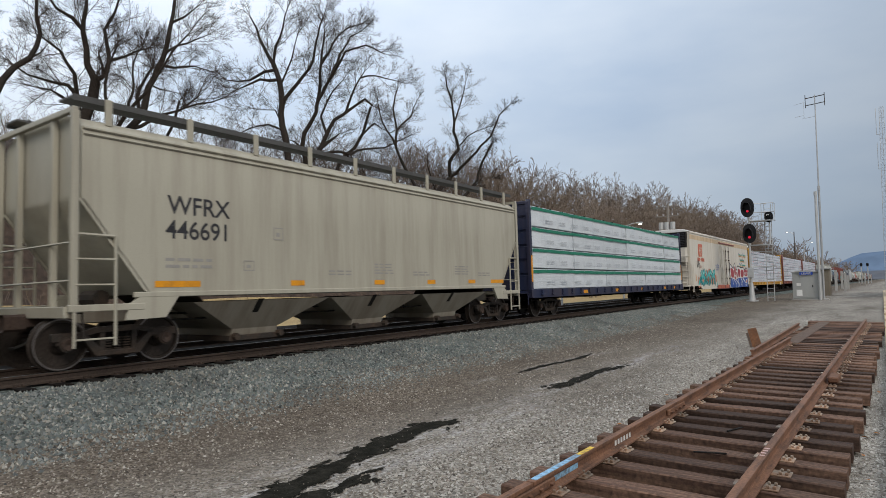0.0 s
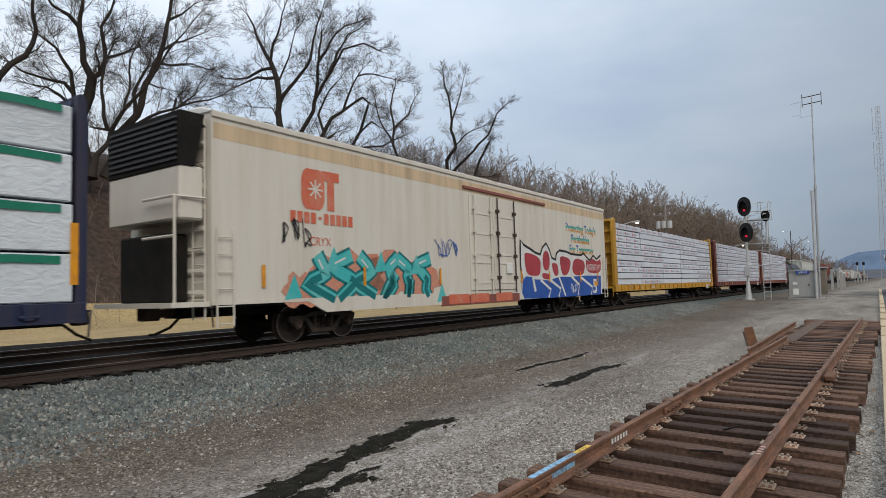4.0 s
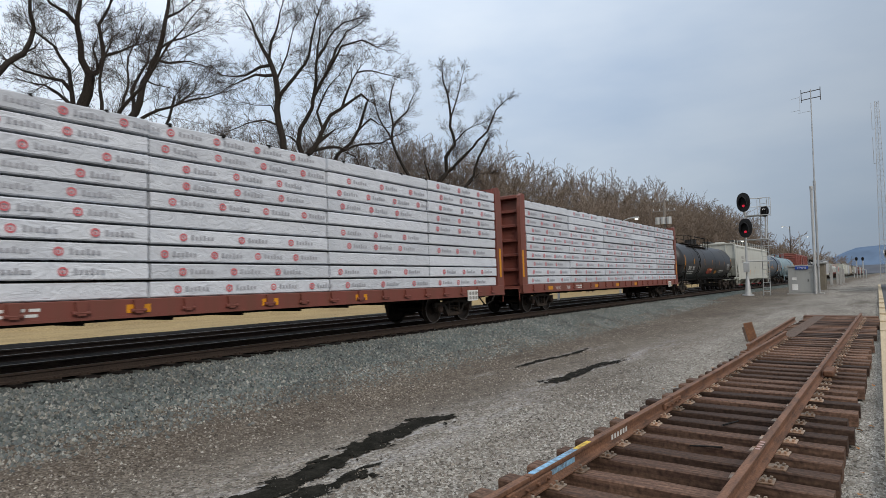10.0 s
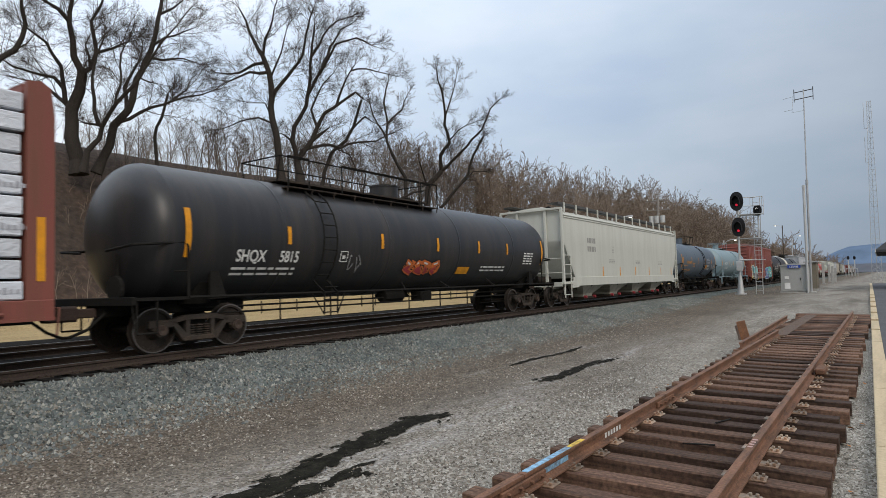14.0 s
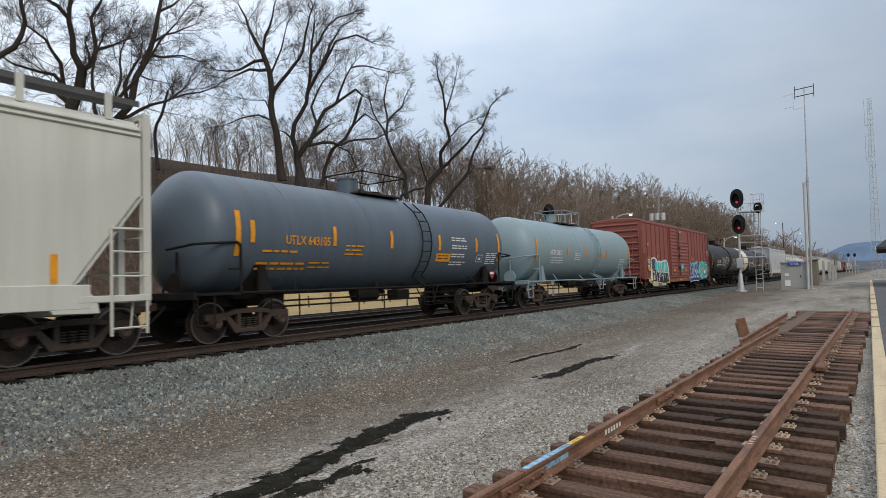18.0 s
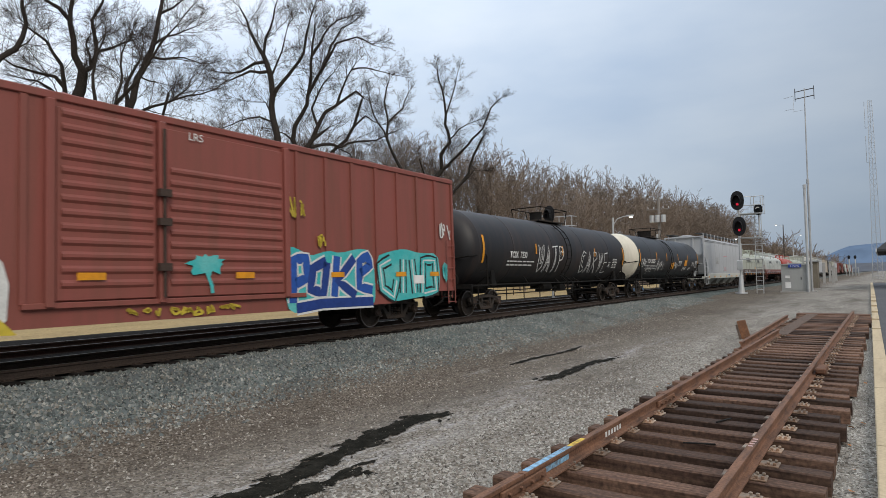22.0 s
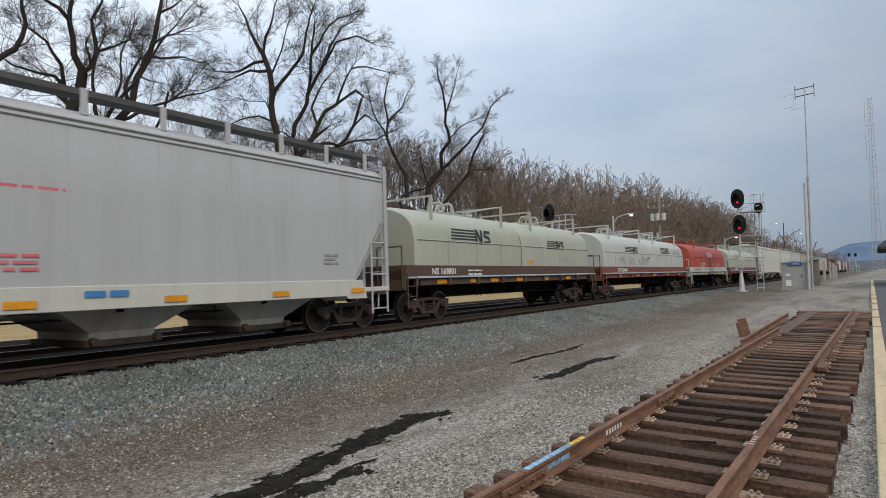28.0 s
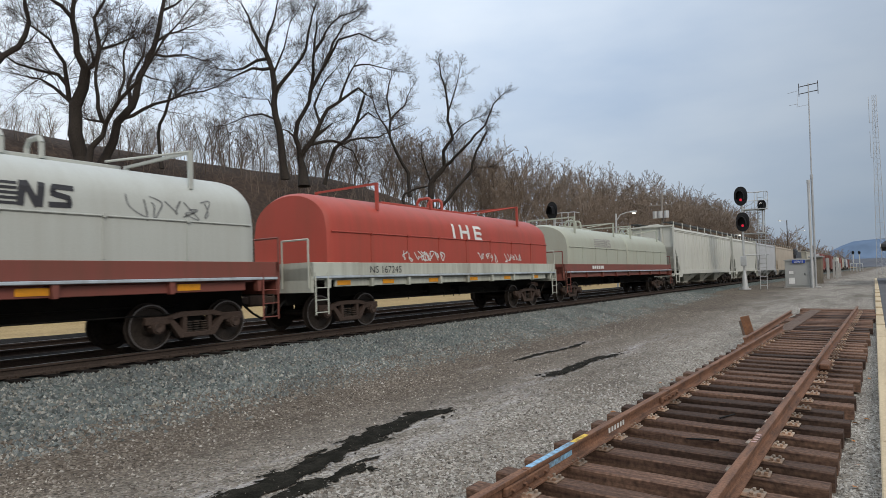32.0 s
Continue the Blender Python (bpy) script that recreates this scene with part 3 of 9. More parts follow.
        bar(k, yc - 0.3, 0.85, 0.16, 0.3, lambda y, z: 1.02 + (z - 0.5) * 0.48 / 0.62)
        part("vibrator_bracket", k, M_BLACK, car)
    # roof walk
    for s in (1, -1):
        k = Kit()
        k.box(s * 1.14 - 0.26, s * 1.14 + 0.26, -b + 0.1, b - 0.1, top + 0.29, top + 0.33)
        for i in range(int((2 * b) / 0.5)):
            y = -b + 0.3 + i * 0.5
            k.box(s * 1.14 - 0.27, s * 1.14 + 0.27, y, y + 0.05, top + 0.33, top + 0.345)
        k.box(s * 1.4 - 0.015, s * 1.4 + 0.015, -b + 0.1, b - 0.1, top + 0.24, top + 0.35)
        part("running_board", k, M_WALK, car)
        for i in range(posts):
            y = -b + 0.7 + (2 * b - 1.4) * i / (posts - 1)
            k = Kit().box(s * 1.43 - 0.02, s * 1.43 + 0.03, y - 0.06, y + 0.06, top - 0.12, top + 0.36, 0.008)
            part("walk_bracket", k, paint, car)
    k = Kit()
    for i in range(6):
        y = -b + 1.6 + (2 * b - 3.2) * i / 5
        k.box(-0.35, 0.35, y - 0.9, y + 0.9, top + 0.15, top + 0.24, 0.03)
    part("roof_hatch", k, paint, car)
    couplers(car, half, sill)
    trucks(car, (-b + 1.1, b - 1.1), frame_look)
    brake_gear(car, half, 1.0, int(g0))
    return car, half, b, surf


# -- centre-beam flat car with packed lumber --
def lumber_car(g0, g1, paint, label, wrap, rows=10, cols=5, straps=None, prints=0, edge=M_YELLOW, floor_z=1.13, top=4.52, seed=1, th=0.42, clear=()):
    car, half = start_car("centerbeam_flatcar", label, "flat car", g0, g1)
    b, w = half - 0.75, 1.56
    rng = random.Random(seed)
    k = Kit().box(-0.45, 0.45, -half + 0.6, half - 0.6, 0.72, floor_z, 0.02)
    part("center_sill", k, M_BLACK, car)
    k = Kit().box(-w, w, -b, b, floor_z - 0.14, floor_z - 0.02)
    part("deck", k, paint, car)
    for s in (1, -1):
        k = Kit().box(s * w - 0.06, s * w + 0.02, -b, b, floor_z - 0.30, floor_z + 0.02, 0.012)
        k.box(s * w - 0.1, s * w + 0.04, -b, b, floor_z - 0.32, floor_z - 0.27)
        part("side_sill", k, paint, car)
    for i in range(22):
        y = -b + 0.9 + (2 * b - 1.8) * i / 21
        if any(abs(y - c) < 0.45 for c in clear):
            continue
        k = Kit().prism_x([(y - 0.10, floor_z + 0.0), (y + 0.10, floor_z + 0.0), (y + 0.07, floor_z - 0.24), (y - 0.07, floor_z - 0.24)], w + 0.02, w + 0.08)
        k.tube((w + 0.05, y - 0.14, floor_z - 0.19), (w + 0.05, y + 0.14, floor_z - 0.19), 0.035, 8)
        part("strap_winch", k, paint, car)
    for i in range(13):
        y = -b + 1.4 + (2 * b - 2.8) * i / 12
        k = Kit().prism_x([(y - 0.04, floor_z - 0.3), (y + 0.04, floor_z - 0.3), (y + 0.03, floor_z - 0.42), (y - 0.03, floor_z - 0.42)], 0.3, 1.3)
        part("cross_bearer", k, M_BLACK, car)
    # bulkheads
    for e in (-1, 1):
        k = Kit().box(-w + 0.12, w - 0.12, e * (b - th + 0.02), e * (b - th + 0.12), floor_z, top + 0.12)
        part("bulkhead_sheet", k, paint, car)
        for s in (1, -1):
            k = Kit().prism_x([(e * b, floor_z - 0.3), (e * (b - th), floor_z - 0.3), (e * (b - th), top + 0.2), (e * (b - 0.5 * th), top + 0.24), (e * (b - 0.15 * th), top + 0.14), (e * b, top - 0.3)], s * w - 0.14, s * w)
            part("bulkhead_post", k, paint, car)
        k = Kit().box(-w + 0.14, w - 0.14, e * (b - 0.02), e * (b - th), top + 0.04, top + 0.18, 0.02)
        part("bulkhead_cap", k, paint, car)
        for z in (1.7, 2.28, 2.86, 3.44, 4.02):
            k = Kit().box(-w + 0.14, w - 0.14, e * (b - 0.35 * th), e * (b - th + 0.12), z, z + 0.11, 0.01)
            part("bulkhead_rib", k, paint, car)
        for x in (-0.5, 0.5):
            k = Kit().box(x - 0.08, x + 0.08, e * (b - 0.3 * th), e * (b - th + 0.1), floor_z, top + 0.04)
            part("bulkhead_rib", k, paint, car)
        k = Kit()
        bar(k, e * b - (0.27 if e > 0 else -0.05), 1.45, 0.13, 1.05, lambda y, z: w, 0.005)
        part("reflector", k, edge, car)
        ladder(car, -w + 0.05, e * b, 1.0, top - 0.3, 0.4, paint, "x")
    k = Kit().box(-0.12, 0.12, -b + th, b - th, floor_z, top + 0.05)
    part("center_beam", k, paint, car)
    # packs
    y0, y1 = -b + th + 0.03, b - th - 0.03
    lens = [rng.uniform(0.85, 1.15) for _ in range(cols)]
    tot, yy = sum(lens), y0
    hz = (top - floor_z) / rows
    ends = []
    for c in range(cols):
        ln = (y1 - y0) * lens[c] / tot
        ends.append((yy, yy + ln))
        for r in range(rows):
            out = w - 0.03 + rng.uniform(-0.035, 0.03)
            z = floor_z + 0.03 + r * hz
            ya, yb = yy + 0.012 + rng.uniform(0, 0.03), yy + ln - 0.012 - rng.uniform(0, 0.03)
            k = Kit()
            n = max(4, int((yb - ya) / 0.45))
            rings = []
            for i in range(n + 1):
                y = ya + (yb - ya) * i / n
                j = rng.uniform(-0.012, 0.012)
                zt = z + hz - 0.044
                rings.append([(0.14, y, z), (out - 0.02 + j, y, z), (out + j, y, z + 0.02), (out + j, y, zt - 0.018 + rng.uniform(-0.008, 0.008)), (out - 0.018 + j, y, zt), (0.14, y, zt)])
            k.loft(rings)
            p = part("lumber_pack", k, wrap, car, smooth=30)
            if prints and rng.random() < prints:
                kk, kg = Kit(), Kit()
                y = ya + rng.uniform(0.2, 0.7)
                step = 1.22 + rng.uniform(-0.2, 0.2)
                while y < yb - 0.5:
                    s = hz * 0.40
                    loop = [(y + s / 2 + s * 0.46 * math.cos(a) * (1.1 if j % 3 else 1.0), z + hz * 0.42 + s * 0.46 * math.sin(a)) for j, a in enumerate([0.5236 * q for q in range(13)])]
                    ribbon(kk, loop, s * 0.24, lambda a, q: out, 0.016)
                    bar(kk, y + s * 0.32, z + hz * 0.42 - s * 0.2, s * 0.3, s * 0.34, lambda a, q: out, 0.017)
                    for q in range(6):
                        bar(kg, y + s + 0.10 + 0.09 * q, z + hz * 0.30, 0.06, hz * (0.28 if q in (0, 3) else 0.2), lambda a, q: out, 0.016)
                    y += step
                part("red_stamp", kk, M_REDMARK, p)["kind"] = "stuff"
                part("grey_print", kg, M_PRINT, p)["kind"] = "stuff"
        yy += ln
    k = Kit().box(-w + 0.03, -0.14, y0, y1, floor_z + 0.02, top)
    part("far_lumber_stack", k, wrap, car)
    if straps is not None:
        for z in straps:
            k = Kit()
            y = y0
            pts = []
            while y < y1:
                pts.append((y, z + rng.uniform(-0.012, 0.012)))
                y += 0.35
            ribbon(k, pts, 0.13, lambda a, q: w, 0.012)
            part("printed_band", k, M_GREEN, car, "green printed band on the wrapping")
    # tie-down cables
    for i in range(18):
        y = y0 + 0.6 + (y1 - y0 - 1.2) * i / 17
        k = Kit().box(w - 0.3, w + 0.0, y - 0.035, y + 0.035, top - 0.05, top + 0.015, 0.01)
        part("cable_guard", k, M_BLACK, car)
    couplers(car, half, paint)
    trucks(car, (-half + 3.35, half - 3.35), "dark")
    brake_gear(car, half, 1.1, seed)
    return car, half, b, (lambda y, z: w + 0.02)


# -- tank car --
def tank_car(g0, g1, paint, label, radius=1.5, zc=2.45, frame_paint=None, head_paint=None, dome="rail", seed=1, caps="dark", dome_y=0.1, deck=(-1.6, 1.6), ladder_y=-0.35, look_="dark", dome_r=0.46, inset=0.74):
    car, half = start_car("tank_car", label, "tank car", g0, g1)
    fp = frame_paint or M_BLACK
    b = half - inset
    hd = radius * 0.50
    prof = []
    for i in range(9):
        a = math.pi / 2 * i / 8
        prof.append((-b + hd - hd * math.cos(a), max(radius * math.sin(a), 0.001)))
    body = prof[-1:] + [(-b + hd + 0.02, radius), (b - hd - 0.02, radius), (b - hd, radius)]
    k = Kit().spin([(a, r) for a, r in body], 64, "y").move(pose(0, 0, zc))
    k.f = [q for q in k.f if len(q) == 4]
    part("tank_shell", k, paint, car, smooth=40)
    for e in (-1, 1):
        k = Kit().spin([(-e * -1 * a if e > 0 else a, r) for a, r in [(-p[0] if e > 0 else p[0], p[1]) for p in prof]], 64, "y").move(pose(0, 0, zc))
        part("tank_head", k, (head_paint if (head_paint and e < 0) else paint), car, smooth=60)
    for y in (-b * 0.62, -b * 0.2, b * 0.2, b * 0.62):
        k = Kit().spin([(y - 0.04, radius + 0.002), (y - 0.03, radius + 0.008), (y + 0.03, radius + 0.008), (y + 0.04, radius + 0.002)], 64, "y").move(pose(0, 0, zc))
        k.f = [q for q in k.f if len(q) == 4]
        part("weld_seam", k, paint, car, smooth=40)
    surf = lambda y, z: math.sqrt(max(radius ** 2 - (z - zc) ** 2, 0.01))
    # frame
    for ya, yb in ((-half + 0.65, -b + 3.2), (b - 3.2, half - 0.65)):
        k = Kit().box(-0.35, 0.35, ya, yb, 0.76, 1.08, 0.02)
        part("stub_sill", k, fp, car)
    for e in (-1, 1):
        k = Kit()
        ys = e * (half - 2.45)
        k.loft([[(-1.25, ys - 0.18, zc - 0.75), (1.25, ys - 0.18, zc - 0.75), (1.25, ys + 0.18, zc - 0.75), (-1.25, ys + 0.18, zc - 0.75)],
                [(-0.8, ys - 0.25, 0.95), (0.8, ys - 0.25, 0.95), (0.8, ys + 0.25, 0.95), (-0.8, ys + 0.25, 0.95)]])
        part("saddle", k, fp, car)
        k = Kit().prism_x([(ys - 0.05, 1.05), (ys + 0.35, 1.05), (ys + 0.12, 1.75), (ys - 0.05, 1.75)], 1.18, 1.26)
        part("jacking_bracket", k, fp, car)
        k = Kit().box(-1.5, 1.5, e * (half - 0.62), e * (half - 1.75), 1.06, 1.12)
        k.box(-1.52, 1.52, e * (half - 0.58), e * (half - 0.66), 0.98, 1.14, 0.01)
        part("end_platform", k, fp, car)
        for s in (1, -1):
            k = Kit()
            k.line([(s * 1.48, e * (half - 1.75), 1.12), (s * 1.48, e * (half - 1.75), 2.12), (s * 1.46, e * (half - 1.68), 2.2), (s * 1.4, e * (half - 0.66), 2.12), (s * 0.5, e * (half - 0.63), 2.05)], 0.028, 6)
            k.line([(s * 1.48, e * (half - 1.75), 1.62), (s * 1.3, e * (half - 1.55), 1.62)], 0.02, 5)
            part("end_handrail", k, fp, car)
            k = Kit()
            k.line([(s * 1.46, e * (half - 0.7), 1.05), (s * 1.46, e * (half - 0.7), 0.45), (s * 1.46, e * (half - 1.1), 0.45), (s * 1.46, e * (half - 1.1), 1.05)], 0.022, 5)
            part("stirrup_step", k, fp, car)
            k = Kit().line([(s * 1.52, e * (half - 1.75), 1.1), (s * 1.52, 0, 1.08)], 0.03, 6)
            k.line([(s * 1.5, e * 1.2, 1.06), (s * 1.2, e * 1.0, 1.3)], 0.025, 5)
            k.line([(s * 1.5, e * 4.2, 1.06), (s * 1.2, e * 4.0, 1.36)], 0.025, 5)
            part("side_rail", k, fp, car)
        k = Kit()
        k.tube((0.6, e * (half - 0.8), 1.3), (0.6, e * (half - 0.72), 1.3), 0.26, 14)
        k.tube((0.6, e * (half - 0.8), 1.1), (0.6, e * (half - 0.8), 2.0), 0.03, 6)
        part("hand_brake", k, fp, car)
    # bottom outlet and piping
    k = Kit().tube((0, 0, zc - radius - 0.25), (0, 0, zc - radius + 0.1), 0.25, 12).box(-0.3, 0.3, -0.5, 0.5, zc - radius - 0.12, zc - radius + 0.02, 0.03)
    k.line([(0.7, -half + 2.5, 0.72), (0.7, half - 2.5, 0.70)], 0.025, 5)
    for i in range(9):
        y = -half + 3 + (2 * half - 6) * i / 8
        k.line([(0.7, y, 0.45), (0.7, y, 1.0)], 0.02, 4)
    k.line([(0.72, -half + 3, 0.46), (0.72, half - 3, 0.46)], 0.014, 4)
    part("bottom_piping", k, M_BLACK, car)
    brake_gear(car, half, 0.95, seed)
    # side ladder
    ly = ladder_y
    k = Kit()
    for dy in (0, 0.46):
        pts = [(1.58, ly + dy, 0.55), (1.60, ly + dy, 1.1)]
        for i in range(8):
            z = 1.4 + (zc + radius * 0.86 - 1.4) * i / 7
            pts.append((surf(0, z) + 0.14, ly + dy, z))
        k.line(pts, 0.022, 5)
    for i in range(11):
        z = 0.6 + i * 0.31
        x = (surf(0, z) + 0.14) if z > 1.35 else 1.59
        if z < zc + radius * 0.86:
            k.tube((x, ly, z), (x, ly + 0.46, z), 0.016, 5)
    k.line([(1.58, ly, 0.55), (1.52, ly - 0.35, 1.08)], 0.018, 5)
    k.line([(1.58, ly + 0.46, 0.55), (1.52, ly + 0.81, 1.08)], 0.018, 5)
    part("side_ladder", k, fp, car)
    # fittings on top
    zt = zc + radius
    d0, d1 = deck
    k = Kit().box(-0.62, 0.62, d0, d1, zt - 0.02, zt + 0.03)
    part("top_platform", k, M_TRUCK, car)
    k = Kit().tube((0, dome_y, zt - 0.05), (0, dome_y, zt + 0.42), dome_r, 20).tube((0, dome_y, zt + 0.42), (0, dome_y, zt + 0.46), dome_r + 0.03, 20)
    part("dome_housing", k, paint if dome != "dark" else fp, car, smooth=30)
    k = Kit().tube((0.1, dome_y + 1.0, zt), (0.1, dome_y + 1.0, zt + 0.14), 0.26, 14)
    part("manway", k, fp, car)
    k = Kit()
    for s in (1, -1):
        for y in (d0, (d0 + d1) / 2, d1):
            k.line([(s * 0.62, y, zt - 0.05), (s * 0.75, y, zt + 0.60)], 0.02, 5)
        k.line([(s * 0.75, d0, zt + 0.60), (s * 0.75, d1, zt + 0.60)], 0.02, 5)
    for y in (d0, d1):
        k.line([(-0.75, y, zt + 0.60), (0.75, y, zt + 0.60)], 0.02, 5)
    part("top_handrail", k, fp, car)
    if dome == "walk":
        k = Kit().box(0.62, 1.05, d0, d1, zt - 0.235, zt - 0.21)
        for i in range(9):
            y = d0 + i * (d1 - d0) / 8
            k.line([(1.0, y, zt - 0.36), (1.04, y, zt - 0.20)], 0.018, 4)
        part("top_walkway", k, M_TRUCK, car)
        for ya, yb in ((d0, d0 + 0.7), (d0 + 1.9, d1 - 1.0), (d1 - 0.9, d1)):
            k = Kit().line([(1.04, ya, zt - 0.25), (1.04, ya, zt + 0.55), (1.04, yb, zt + 0.55), (1.04, yb, zt - 0.25)], 0.022, 5)
            part("walkway_rail", k, fp, car)
    couplers(car, half, fp)
    trucks(car, (-half + 2.3, half - 2.3), look_, caps)
    mark = lambda y, z: math.sqrt(max((radius + 0.012) ** 2 - (z - zc) ** 2, 0.01))
    reflectors(car, [-b + hd + 0.25, b - hd - 0.2], zc - 0.55, 0.13, 1.0, mark, n=6)
    return car, half, b, mark


# -- box cars --
def box_car(g0, g1, paint, roof_paint, label, name, category, top=4.55, ribs=0, floor_z=1.05, sill_z=0.86, door=(-1.6, 1.6), under=None, look_="dark", truck_in=2.5):
    car, half = start_car(name, label, category, g0, g1)
    b, w = half - 0.55, 1.56
    for s in (1, -1):
        k = Kit().box(s * (w - 0.05), s * w, -b, b, floor_z, top - 0.1)
        part("side_wall", k, paint, car)
        k = Kit().box(s * w - 0.05, s * w + 0.045, -b, b, top - 0.16, top - 0.02, 0.015)
        part("roof_rail", k, paint, car)
        k = Kit().prism_x([(-b, floor_z + 0.03), (-b, sill_z + 0.1), (-b + 2.6, sill_z + 0.1), (-b + 3.2, sill_z - 0.18), (b - 3.2, sill_z - 0.18), (b - 2.6, sill_z + 0.1), (b, sill_z + 0.1), (b, floor_z + 0.03)], s * w - 0.06, s * w + 0.02)
        part("side_sill", k, under or paint, car)
    for e in (-1, 1):
        k = Kit().box(-w + 0.05, w - 0.05, e * b, e * (b - 0.08), floor_z - 0.1, top - 0.05)
        part("end_wall", k, paint, car)
        for i in range(9):
            z = floor_z + 0.2 + i * (top - floor_z - 0.45) / 8
            k = Kit().tube((-w + 0.2, e * b, z), (w - 0.2, e * b, z), 0.075, 8)
            part("end_rib", k, paint, car)
        ladder(car, 1.0, e * (b + 0.06), 0.7, top - 0.4, 0.42, paint, "x", "end_ladder")
        ladder(car, w + 0.07, e * (b - 0.08) - (0.4 if e > 0 else 0.0), 0.55, 2.6, 0.4, paint, "y", "side_ladder")
        k = Kit().box(-0.6, 0.6, e * (half - 0.6), e * (b + 0.02), 1.02, 1.08)
        part("crossover_step", k, M_STEEL, car)
    rp = [(-w - 0.02, top - 0.05), (-w + 0.3, top + 0.07), (0, top + 0.16), (w - 0.3, top + 0.07), (w + 0.02, top - 0.05)]
    k = Kit().prism_y(rp, -b, b)
    part("roof", k, roof_paint, car, smooth=20)
    n = 14
    for i in range(n + 1):
        y = -b + 2 * b * i / n
        k = Kit().loft([[(x, y - 0.03, z + 0.004) for x, z in rp], [(x * 1.002, y, z + 0.035) for x, z in rp], [(x, y + 0.03, z + 0.004) for x, z in rp]])
        part("roof_seam", k, roof_paint, car)
    k = Kit().box(-w + 0.05, w - 0.05, -b, b, floor_z - 0.1, floor_z)
    part("floor", k, M_BLACK, car)
    k = Kit().box(-0.35, 0.35, -half + 0.65, half - 0.65, 0.72, floor_z, 0.02)
    part("center_sill", k, M_BLACK, car)
    if ribs:
        for s in (1, -1):
            for i in range(ribs + 1):
                y = -b + 0.08 + (2 * b - 0.16) * i / ribs
                if door[0] - 0.15 < y < door[1] + 0.15:
                    continue
                k = Kit().prism_y([(s * w, 0), (s * (w + 0.05), 0.0), (s * (w + 0.05), 1.0), (s * w, 1.0)], y - 0.05, y + 0.05)
                k.v = [(x, yy, floor_z + 0.02 if z < 0.5 else top - 0.17) for x, yy, z in k.v]
                part("side_rib", k, paint, car)
    couplers(car, half)
    trucks(car, (-b + truck_in, b - truck_in), look_)
    brake_gear(car, half, 0.95, 3)
    return car, half, b, (lambda y, z: w)


